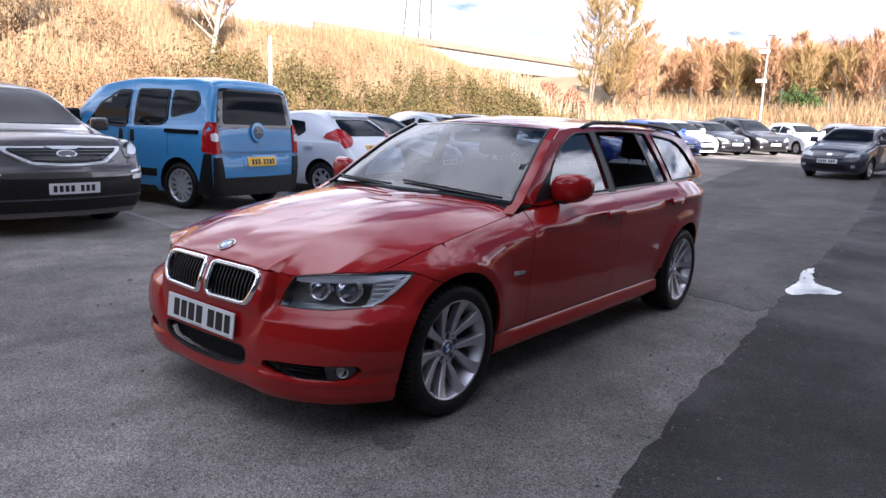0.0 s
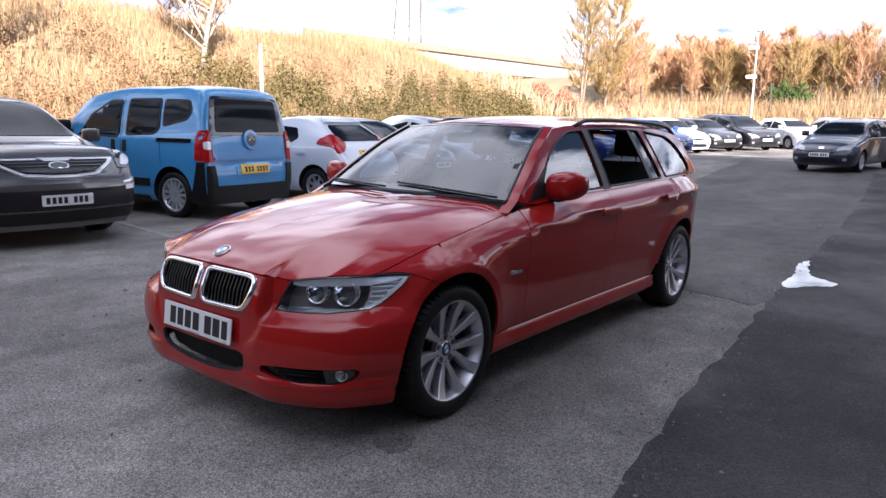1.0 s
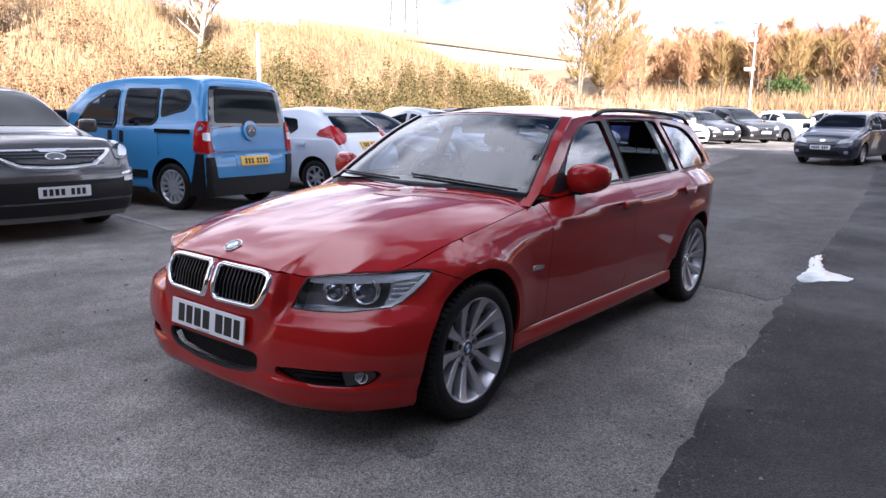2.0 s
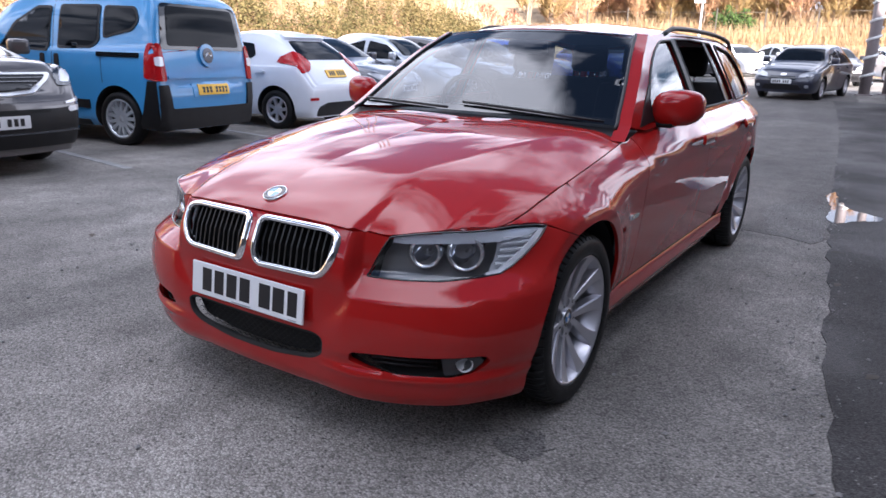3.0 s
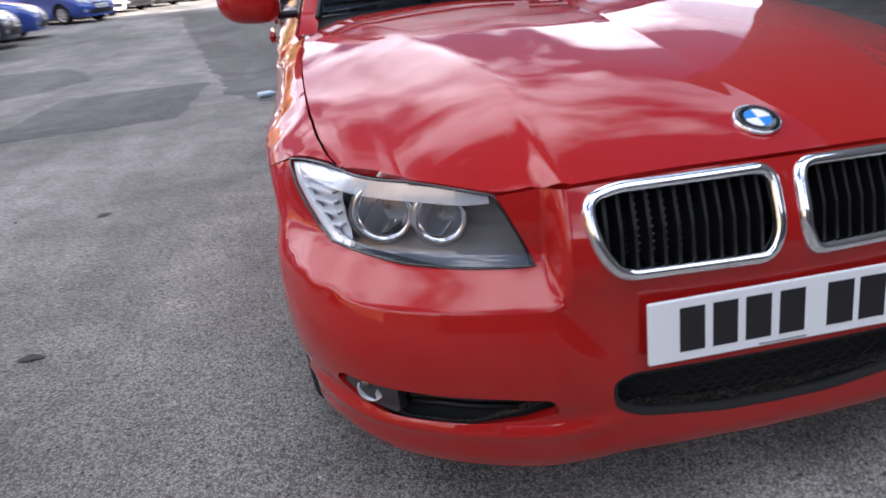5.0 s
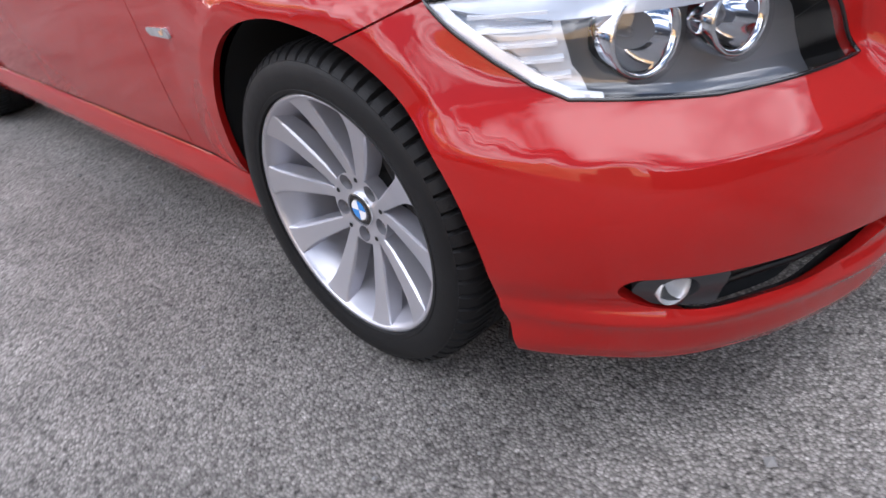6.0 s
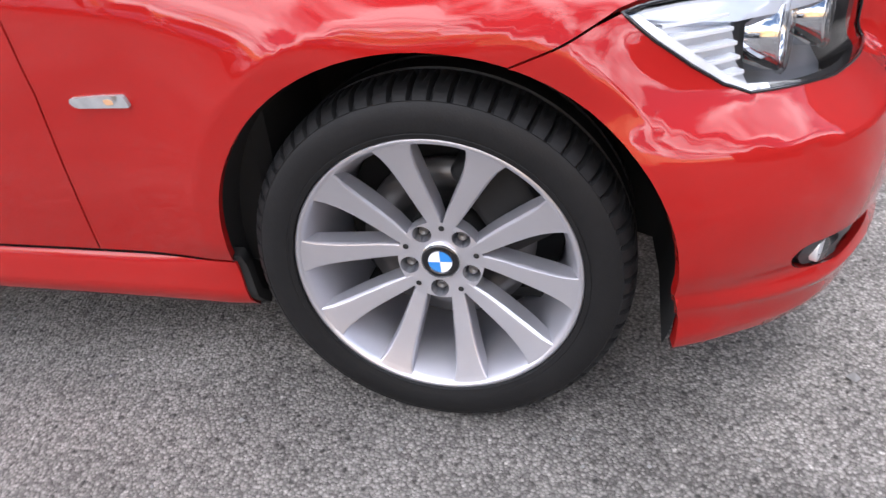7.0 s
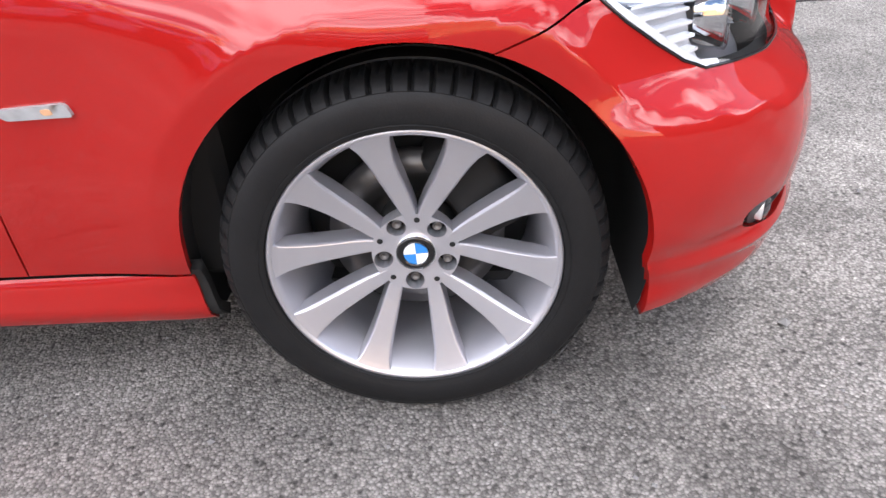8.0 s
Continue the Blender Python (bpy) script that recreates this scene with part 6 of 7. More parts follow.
SUV = hatch("suv", PAINT["grey"], 4.44, 1.855, 1.64, (0.36, 0.235, 0.235, 5), mpv=True)
SUV["prof"] = [(0, 0.78), (0.08, 0.93), (0.45, 1.03), (1.0, 1.10), (1.9, 1.54), (2.5, 1.635), (3.5, 1.61), (4.15, 1.35), (4.38, 1.0), (4.44, 0.8)]
SUV["belt"] = 1.03
SUV["front_parts"] = [
    ("windscreen", trapezoid(0.74, 1.14, 0.58, 1.54), M["dark_glass"], 0.006, False),
    ("grille_frame", rounded([(-0.38, 0.733), (-0.12, 0.716), (0.12, 0.716), (0.38, 0.733), (0.59, 0.855), (0.635, 0.908), (-0.635, 0.908), (-0.59, 0.855)], 0.03, 3), M["bright_trim"], 0.026, False),
    ("grille", rounded([(-0.35, 0.760), (-0.1, 0.746), (0.1, 0.746), (0.35, 0.760), (0.53, 0.850), (0.565, 0.882), (-0.565, 0.882), (-0.53, 0.850)], 0.025, 3), M["black_trim"], 0.042, False),
    ("grille_bar", rounded([(-0.38, 0.782), (0.38, 0.782), (0.39, 0.790), (-0.39, 0.790)], 0.002, 1), M["lamp_smoke"], 0.047, False),
    ("grille_bar", rounded([(-0.45, 0.815), (0.45, 0.815), (0.46, 0.823), (-0.46, 0.823)], 0.002, 1), M["lamp_smoke"], 0.047, False),
    ("grille_bar", rounded([(-0.52, 0.848), (0.52, 0.848), (0.53, 0.856), (-0.53, 0.856)], 0.002, 1), M["lamp_smoke"], 0.047, False),
    ("grille_tab", rounded([(-0.12, 0.868), (0.12, 0.868), (0.19, 0.900), (-0.19, 0.900)], 0.006, 2), M["bright_trim"], 0.046, False),
    ("badge", [(0.105 * math.cos(t), 0.818 + 0.040 * math.sin(t)) for t in np.linspace(0, 2 * math.pi, 25)[:-1]], M["bright_trim"], 0.054, False),
    ("badge_field", [(0.088 * math.cos(t), 0.818 + 0.028 * math.sin(t)) for t in np.linspace(0, 2 * math.pi, 25)[:-1]], M["lamp_smoke"], 0.059, False),
    ("headlight", rounded([(0.655, 0.80), (0.80, 0.80), (0.915, 0.92), (0.90, 1.01), (0.76, 0.96), (0.66, 0.90)], 0.03, 3), M["lamp_smoke"], 0.010, True),
    ("lamp_reflector", rounded([(0.70, 0.83), (0.80, 0.83), (0.875, 0.91), (0.865, 0.97), (0.76, 0.935)], 0.025, 3), M["lamp_clear"], 0.014, True),
    ("lower_bumper", rounded([(-0.88, 0.26), (0.88, 0.26), (0.92, 0.46), (0.90, 0.64), (0.62, 0.605), (-0.62, 0.605), (-0.90, 0.64), (-0.92, 0.46)], 0.04, 3), M["black_trim"], 0.008, False),
    ("air_slot", rounded([(-0.46, 0.570), (0.46, 0.570), (0.50, 0.600), (-0.50, 0.600)], 0.008, 2), M["under"], 0.012, False),
    ("bumper_lip", rounded([(-0.86, 0.385), (0.86, 0.385), (0.88, 0.405), (-0.88, 0.405)], 0.006, 2), M["lamp_smoke"], 0.016, False),
    ("fog_trim", rounded([(0.66, 0.640), (0.88, 0.668), (0.90, 0.700), (0.66, 0.660)], 0.008, 2), M["bright_trim"], 0.014, True),
    ("fog_lamp", rounded([(0.68, 0.565), (0.87, 0.585), (0.88, 0.640), (0.68, 0.612)], 0.02, 2), M["lamp_clear"], 0.014, True)]
SUV["plate_front"] = (0.50, M["plate_white"])
VAN = hatch("van", PAINT["blue_van"], 3.9, 1.66, 1.72, (0.305, 0.185, 0.222, 13))
VAN["glass_out"] = 0.016
VAN["wheel"] = (*VAN["wheel"][:4], PAINT["silver"])
VAN.update(prof=[(0, 0.72), (0.1, 0.86), (0.45, 1.0), (0.75, 1.08), (1.5, 1.60), (2.0, 1.70), (3.0, 1.725), (3.60, 1.70), (3.74, 1.655), (3.84, 1.40), (3.88, 1.0), (3.9, 0.7)],
           belt=1.06, tail_lean=0.02, tail_r=0.16, tail_w=0.90, roof_w=0.80, mirror=1.2, mirror_mat=M["black_trim"],
           side_windows=[[(1.44, 1.07), (2.24, 1.05), (2.27, 1.50), (2.06, 1.50), (1.70, 1.32)], [(2.42, 1.08), (2.93, 1.10), (3.02, 1.17), (3.02, 1.52), (2.45, 1.52)], [(3.13, 1.20), (3.30, 1.25), (3.52, 1.29), (3.60, 1.38), (3.54, 1.50), (3.13, 1.51)]],
           handles=(), seams=((2.31, 0.32, 1.60, 0.0), (1.42, 0.4, 1.05, 0.0), (3.08, 0.70, 0.98, 0.0), (2.32, 1.585, 1.592, 0.72)),
           side_extra=[(rounded([(1.40, 1.04), (2.26, 1.02), (2.29, 1.53), (2.04, 1.53), (1.66, 1.34)], 0.04, 3), M["black_trim"], "window_rubber"),
                       (rounded([(2.395, 1.055), (2.94, 1.075), (3.05, 1.15), (3.05, 1.545), (2.425, 1.545)], 0.05, 3), M["black_trim"], "window_rubber"),
                       (rounded([(3.105, 1.175), (3.31, 1.225), (3.54, 1.265), (3.63, 1.38), (3.56, 1.525), (3.105, 1.535)], 0.05, 3), M["black_trim"], "window_rubber"),
                       (rounded([(2.13, 0.84), (2.20, 0.84), (2.20, 1.0), (2.13, 1.0)], 0.03, 3), M["black_trim"], "door_handle"), (rounded([(2.36, 0.84), (2.43, 0.84), (2.43, 1.0), (2.36, 1.0)], 0.03, 3), M["black_trim"], "door_handle"),
                       ([(3.56, 0.21), (3.86, 0.21), (3.86, 0.74), (3.76, 0.74), (3.66, 0.42)], M["black_trim"], "bumper_corner"), (rounded([(3.72, 0.77), (3.86, 0.77), (3.85, 1.14), (3.75, 1.14)], 0.03, 3), M["lamp_red"], "lamp_side"),
                       ([(3.03, 0.985), (3.66, 0.985), (3.66, 1.035), (3.03, 1.035)], M["gloss_black"], "slide_rail"), ([(1.25, 0.40), (2.85, 0.40), (2.85, 0.50), (1.25, 0.50)], M["black_trim"], "side_moulding"), ([(1.25, 0.205), (2.80, 0.205), (2.80, 0.27), (1.25, 0.27)], M["black_trim"], "sill_moulding")],
           rear_parts=[("rear_window", trapezoid(0.70, 1.08, 0.61, 1.575, 0.06), M["gloss_black"], 0.008, False), ("rear_glass", trapezoid(0.60, 1.12, 0.54, 1.545, 0.05), M["dark_glass"], 0.011, False),
                       ("tail_lamp", rounded([(0.685, 0.74), (0.83, 0.74), (0.815, 1.14), (0.70, 1.14)], 0.03, 3), M["lamp_red"], 0.02, True),
                       ("reverse_lamp", rounded([(0.71, 0.90), (0.80, 0.90), (0.80, 1.0), (0.71, 1.0)], 0.02, 3), M["lamp_clear"], 0.026, True),
                       ("bumper", rounded([(-0.77, 0.205), (0.77, 0.205), (0.79, 0.70), (0.67, 0.70), (0.64, 0.44), (-0.64, 0.44), (-0.67, 0.70), (-0.79, 0.70)], 0.02, 3), M["black_trim"], 0.02, False),
                       ("door_crease", rounded([(-0.66, 0.765), (0.66, 0.765), (0.66, 0.80), (-0.66, 0.80)], 0.01, 2), PAINT["blue_van"], 0.02, False),
                       ("plate_panel", rounded([(-0.33, 0.55), (0.33, 0.55), (0.33, 0.72), (-0.33, 0.72)], 0.03, 3), PAINT["blue_van"], 0.008, False),
                       ("badge_disc", [(0.13 * math.cos(t), 1.02 + 0.13 * math.sin(t)) for t in np.linspace(0, 2 * math.pi, 25)[:-1]], PAINT["blue_van"], 0.03, False),
                       ("badge", [(0.085 * math.cos(t), 1.02 + 0.085 * math.sin(t)) for t in np.linspace(0, 2 * math.pi, 25)[:-1]], PAINT["navy"], 0.036, False),
                       ("badge_mark", [(-0.05, 1.0), (0, 1.04), (0.05, 1.0), (0.05, 1.025), (0, 1.065), (-0.05, 1.025)], M["chrome"], 0.042, False)],
           plate_rear=(0.635, M["plate_yellow"]))
WHITE_HATCH = hatch("white_hatch", PAINT["white"])
WHITE_HATCH["rear_parts"] = [("rear_window", rounded([(-0.60, 1.05), (0.60, 1.05), (0.56, 1.20), (0.48, 1.32), (-0.48, 1.32), (-0.56, 1.20)], 0.05, 3), M["dark_glass"], 0.006, False),
                             ("tail_lamp", rounded([(0.50, 1.00), (0.62, 0.89), (0.80, 0.85), (0.81, 0.98), (0.76, 1.10), (0.63, 1.17), (0.55, 1.12)], 0.03, 3), M["lamp_red"], 0.014, True),
                             ("bumper_insert", rounded([(-0.66, 0.22), (0.66, 0.22), (0.60, 0.36), (0.40, 0.42), (-0.40, 0.42), (-0.60, 0.36)], 0.05, 3), M["black_trim"], 0.008, False),
                             ("reflector", rounded([(0.62, 0.46), (0.78, 0.46), (0.78, 0.50), (0.62, 0.50)], 0.01, 2), M["lamp_red"], 0.008, True),
                             ("spoiler", rounded([(-0.52, 1.335), (0.52, 1.335), (0.48, 1.39), (-0.48, 1.39)], 0.02, 2), PAINT["white"], 0.05, False)]
WHITE_HATCH["side_windows"] = [WHITE_HATCH["side_windows"][0], [(2.25, 0.99), (2.78, 1.02), (2.92, 1.10), (2.84, 1.27), (2.26, 1.32)]]
WHITE_HATCH["plate_rear"] = (0.84, M["plate_yellow"])
NAVY_HATCH = hatch("navy_hatch", PAINT["navy"], 4.36, 1.82, 1.48, (0.315, 0.205, 0.21, 10))
SILVER_MINI = hatch("silver_mini", PAINT["silver"], 3.62, 1.66, 1.5, (0.285, 0.18, 0.18, 7))
BLACK_SALOON = hatch("black_saloon", PAINT["black"], 4.78, 1.88, 1.49, (0.33, 0.22, 0.23, 10), saloon=True)
BLACK_MPV = hatch("black_mpv", PAINT["black"], 4.77, 1.88, 1.65, (0.33, 0.22, 0.23, 5), mpv=True)
BLUE_HATCH = hatch("blue_hatch", PAINT["blue"], 4.0, 1.75, 1.46)
GREY_HATCH = hatch("grey_hatch", PAINT["navy"], 3.95, 1.72, 1.47)
BLACK_HATCH = hatch("black_hatch", PAINT["black"], 4.1, 1.76, 1.46)
ROW = "cars parked in the row"
parked(SUV, -5.04, 0.80, 92, True, "suv", "dark grey sport utility car with a chrome-edged grille", "car", ROW)
parked(VAN, -5.82, 3.76, -79.6, False, "small_van", "light blue small passenger van with black bumpers", "van", ROW, size=1.07)
parked(WHITE_HATCH, -5.95, 6.4, -82.0, False, "hatchback_car", "white hatchback with red tail lamps", "car", ROW)
parked(NAVY_HATCH, -6.6, 9.05, 96.6, True, "hatchback_car", "very dark blue hatchback facing the lane", "car", ROW)
parked(SILVER_MINI, -6.95, 11.55, 96.6, True, "hatchback_car", "silver small hatchback facing the lane", "car", ROW)
parked(BLACK_SALOON, -6.8, 14.05, 96.6, True, "saloon_car", "black saloon facing the lane", "car", ROW)
parked(GREY_HATCH, -7.2, 16.55, 96.6, True, "hatchback_car", "dark hatchback facing the lane", "car", ROW)
parked(BLUE_HATCH, -7.35, 19.05, 96.6, True, "hatchback_car", "dark blue hatchback facing the lane", "car", ROW)
FAR = "cars parked in the far row"
parked(BLUE_HATCH, -7.2, 24.4, 62, True, "hatchback_car", "blue hatchback in sunlight", "car", FAR)
parked(WHITE_HATCH, -7.4, 27.0, 60, True, "hatchback_car", "white hatchback in sunlight", "car", FAR)
parked(BLACK_HATCH, -6.9, 29.5, 55, True, "hatchback_car", "black hatchback in sunlight", "car", FAR)
parked(BLACK_MPV, -5.9, 31.7, 55, True, "people_carrier", "black people carrier in sunlight", "car", FAR)
parked(WHITE_HATCH, -4.4, 34.3, 50, True, "hatchback_car", "white hatchback in sunlight", "car", FAR)
parked(SILVER_MINI, -2.6, 36.0, 45, True, "hatchback_car", "pale silver small hatchback in sunlight", "car", FAR)
parked(BLACK_HATCH, -0.6, 28.4, 20, True, "hatchback_car", "dark hatchback in sunlight by the posts", "car", FAR)
parked(WHITE_HATCH, 1.6, 33.5, 20, True, "hatchback_car", "white hatchback beyond the posts", "car", FAR)
parked(GREY_HATCH, -1.38, 19.5, -9, True, "hatchback_car", "dark blue-black hatchback standing in the lane", "car")


WORK_VAN = dict(key="work_van", paint=PAINT["white"], L=5.2, W=2.02, H=2.42, prof=[(0, 0.9), (0.1, 1.05), (0.8, 1.25), (1.2, 1.4), (1.9, 2.1), (2.4, 2.38), (3.4, 2.42), (4.9, 2.40), (5.12, 2.36), (5.2, 2.2)],
                belt=1.2, floor=0.35, roof_w=0.84, tail_r=0.12, tail_w=0.95, tail_lean=0.0, tail_bow=0.02, axle_f=1.0, axle_r=4.1, wheel=(0.34, 0.22, 0.2, 5, M["alloy"]),
                side_windows=[[(1.35, 1.3), (2.2, 1.3), (2.2, 1.85), (1.85, 1.85)]], mirror=1.5, mirror_mat=M["black_trim"],
                rear_parts=[("bumper", rounded([(-0.98, 0.36), (0.98, 0.36), (0.98, 0.60), (-0.98, 0.60)], 0.03, 3), M["black_trim"], 0.03, False),
                            ("handle_strip", rounded([(-0.75, 0.98), (-0.12, 0.98), (-0.12, 1.04), (-0.75, 1.04)], 0.01, 2), M["black_trim"], 0.014, False),
                            ("door_seam", [(-0.006, 0.62), (0.006, 0.62), (0.006, 2.2), (-0.006, 2.2)], M["under"], 0.004, False),
                            ("door_line", [(-0.9, 1.42), (0.9, 1.42), (0.9, 1.435), (-0.9, 1.435)], M["lamp_back"], 0.004, False),
                            ("tail_lamp", rounded([(0.90, 0.75), (0.985, 0.75), (0.985, 1.25), (0.90, 1.25)], 0.02, 2), M["lamp_red"], 0.014, True)])
for i in range(10):
    x = -0.95 + i * 0.19
    lean = 0.16 if x < 0 else -0.16
    h1 = 0.80 if x < -0.05 else 1.02
    WORK_VAN["rear_parts"].append(("chevron", [(x, 0.63), (x + 0.095, 0.63), (x + 0.095 + lean * (h1 - 0.63) / 0.2, h1), (x + lean * (h1 - 0.63) / 0.2, h1)] if i not in (0, 9) else [(x, 0.63), (x + 0.05, 0.63), (x + 0.05, h1), (x, h1)], M["lamp_red"], 0.008, False))
    if i == 9:
        WORK_VAN["plate_rear"] = (0.90, M["plate_yellow"])
work_van = parked(WORK_VAN, 2.35, 17.4, 184, False, "work_van", "white high-roofed work van with red chevrons and a ladder", "van")
bm = bmesh.new()
for x in (-0.17, 0.17):
    add_bm(bm, tube_bm([(x, 0, 0), (x, 0, 2.0), (x, -0.16, 2.12), (x, -0.7, 2.12)], 0.018, 8))
for k in range(7):
    add_bm(bm, tube_bm([(-0.17, 0, 0.12 + 0.28 * k), (0.17, 0, 0.12 + 0.28 * k)], 0.014, 6))
part("ladder", smooth_bm(bm), M["steel"], work_van, "steel rear door ladder").matrix_local = pose(-0.45, 2.68, 0.42)

# ---- bank, trees, fence, bridge ----
def coloured(name, low, high, rough=0.9, leaf=False):
    """A material whose colour differs from blade to blade or leaf to leaf."""
    m = bpy.data.materials.new(name)
    m.use_nodes = True
    n, l = m.node_tree.nodes, m.node_tree.links
    b = n["Principled BSDF"]
    g = n.new("ShaderNodeNewGeometry")
    ramp = n.new("ShaderNodeValToRGB")
    ramp.color_ramp.elements[0].color, ramp.color_ramp.elements[1].color = (*low, 1), (*high, 1)
    co = n.new("ShaderNodeTexCoord")
    t = n.new("ShaderNodeTexNoise")
    t.inputs["Scale"].default_value, t.inputs["Detail"].default_value = 0.3, 4
    l.new(co.outputs["Object"], t.inputs["Vector"])
    k = n.new("ShaderNodeMath")
    k.operation = "MULTIPLY_ADD"
    k.inputs[1].default_value, k.inputs[2].default_value = 2.2, -0.85
    l.new(t.outputs["Fac"], k.inputs[0])
    k2 = n.new("ShaderNodeMix")
    k2.inputs[0].default_value = 0.5
    l.new(g.outputs["Random Per Island"], k2.inputs[2])
    l.new(k.outputs[0], k2.inputs[3])
    l.new(k2.outputs[0], ramp.inputs["Fac"])
    l.new(ramp.outputs["Color"], b.inputs["Base Color"])
    b.inputs["Roughness"].default_value = rough
    b.inputs["Specular IOR Level"].default_value = 0.2
    return m


M["blade"] = coloured("dry_blades", (0.20, 0.12, 0.055), (0.40, 0.295, 0.175))
M["blade_pale"] = coloured("pale_reeds", (0.285, 0.228, 0.133), (0.404, 0.351, 0.238))
M["bramble"] = coloured("bramble_leaves", (0.040, 0.042, 0.014), (0.19, 0.135, 0.055))
M["bracken"] = coloured("brown_bracken", (0.16, 0.085, 0.040), (0.33, 0.215, 0.115))
M["bark"] = material("bark", (0.255, 0.194, 0.143), 0.9, var=0.3, var_scale=4, fine=0.3, fine_scale=30, bump=0.006, bump_scale=25)
M["pale_bark"] = material("pale_bark", (0.372, 0.324, 0.252), 0.85, var=0.3, var_scale=3, fine=0.3, fine_scale=20, bump=0.005, bump_scale=20)
M["twig"] = coloured("brown_twigs", (0.36, 0.20, 0.105), (0.52, 0.33, 0.19))
M["twig_yellow"] = coloured("yellow_twigs", (0.24, 0.16, 0.06), (0.40, 0.29, 0.13))
M["green_leaf"] = coloured("evergreen_leaves", (0.024, 0.056, 0.012), (0.080, 0.128, 0.032))
M["red_twig"] = coloured("red_stems", (0.189, 0.053, 0.032), (0.304, 0.126, 0.074))


def blades(name, count, where, height, width, mat, seed, label, category):
    """Loose blades: each a tapered sliver that bends; where(rng) gives x, y."""
    rng = np.random.default_rng(seed)
    xy = where(rng, count)
    z = land_z(xy[:, 0], xy[:, 1])
    n = len(xy)
    h = rng.uniform(*height, n)
    w = rng.uniform(*width, n)
    a = rng.uniform(0, 2 * math.pi, n)
    lean = rng.normal(0, 0.22, (n, 2)) * h[:, None]
    side = np.stack([np.cos(a), np.sin(a)], 1) * w[:, None] / 2
    base = np.stack([xy[:, 0], xy[:, 1], z - 0.03], 1)
    v = np.zeros((n, 5, 3))
    v[:, 0] = base
    v[:, 1] = base
    v[:, 0, :2] -= side
    v[:, 1, :2] += side
    mid = base.copy()
    mid[:, :2] += lean * 0.35
    mid[:, 2] += h * 0.6
    v[:, 2], v[:, 3] = mid, mid
    v[:, 2, :2] -= side * 0.7
    v[:, 3, :2] += side * 0.7
    v[:, 4] = base
    v[:, 4, :2] += lean
    v[:, 4, 2] += h
    k = np.arange(n) * 5
    f = [tuple(q) for q in np.stack([k, k + 1, k + 3, k + 2], 1)] + [tuple(q) for q in np.stack([k + 2, k + 3, k + 4], 1)]
    return tagged(part(name, mesh_of(name, v.reshape(-1, 3), f, mat, False), None), label, category, kind="stuff")


def leaves_at(points, size, seed):
    """Small flat leaves turned every way, one at each point."""
    rng = np.random.default_rng(seed)
    n = len(points)
    a = rng.normal(0, 1, (n, 3))
    a /= np.linalg.norm(a, axis=1)[:, None]
    b = np.cross(a, rng.normal(0, 1, (n, 3)))
    b /= np.linalg.norm(b, axis=1)[:, None]
    s = rng.uniform(0.6, 1.3, (n, 1)) * size
    v = np.stack([points - a * s, points + b * s * 0.5, points + a * s, points - b * s * 0.5], 1)
    k = np.arange(n) * 4
    return v.reshape(-1, 3), [tuple(q) for q in np.stack([k, k + 1, k + 2, k + 3], 1)]


def on_bank(rng, n):
    y = rng.uniform(-6, 44, n)
    u = rng.uniform(0.0, 1.25, n)**0.9
    return np.stack([bank_edge(y) - 0.4 - u * 12.5, y], 1)


def far_rise(rng, n):
    x = rng.uniform(-24, 30, n)
    return np.stack([x, rng.uniform(39.2, 54, n)], 1)


blades("bank_grass", 60000, on_bank, (0.3, 0.95), (0.010, 0.030), M["blade"], 1, "tall dry straw-coloured grass on the bank", "grass")
blades("rise_grass", 26000, far_rise, (0.4, 1.2), (0.02, 0.05), M["blade"], 2, "tall dry grass behind the far row", "grass")


def reeds(rng, n):
    c = rng.choice(4, n)
    cx, cy = np.array([-19.5, -15.5, -23.0, -17.5])[c], np.array([41.0, 41.5, 36.0, 39.0])[c]
    return np.stack([cx + rng.normal(0, 1.6, n), cy + rng.normal(0, 1.0, n)], 1)


blades("reeds", 3500, reeds, (1.0, 2.0), (0.03, 0.06), M["blade_pale"], 3, "pale tall reeds by the fence", "reeds")


def shrubs(name, centres, count, size, leaf, mat, seed, label):
    """Low scrub: many leaves in uneven heaps along the bank."""
    rng = np.random.default_rng(seed)
    pts = []
    for x, y, rx, ry, rz in centres:
        n = int(count * rx * ry)
        d = rng.normal(0, 1, (n, 3))
        d /= np.linalg.norm(d, axis=1)[:, None]
        rad = rng.uniform(0.45, 1.0, (n, 1))**0.5 * (1 + 0.25 * np.sin(d[:, :1] * 7 + d[:, 1:2] * 5))
        q = d * rad * np.array((rx, ry, rz))
        q[:, 2] = np.abs(q[:, 2])
        q[:, 0] += x
        q[:, 1] += y
        q[:, 2] += land_z(q[:, 0], q[:, 1])
        pts.append(q)
    v, f = leaves_at(np.concatenate(pts), leaf, seed)
    return tagged(part(name, mesh_of(name, v, f, mat, False), None), label, "shrub", kind="stuff")


rs = random.Random(5)
bram = [(float(bank_edge(y)) - rs.uniform(0.6, 4.6), y + rs.uniform(-1, 1), rs.uniform(1.0, 1.9), rs.uniform(1.0, 1.9), rs.uniform(0.9, 1.7)) for y in np.linspace(11, 32, 42)]
shrubs("bramble_scrub", bram, 640, 1, 0.062, M["bramble"], 11, "green and brown bramble scrub low on the bank")
brac = [(float(bank_edge(y)) - rs.uniform(0.8, 7.0), y + rs.uniform(-1, 1), rs.uniform(0.7, 1.5), rs.uniform(0.7, 1.5), rs.uniform(0.8, 1.4)) for y in np.linspace(-6, 24, 60)]
shrubs("bracken", brac, 520, 1, 0.045, M["bracken"], 12, "dead brown bracken on the bank")
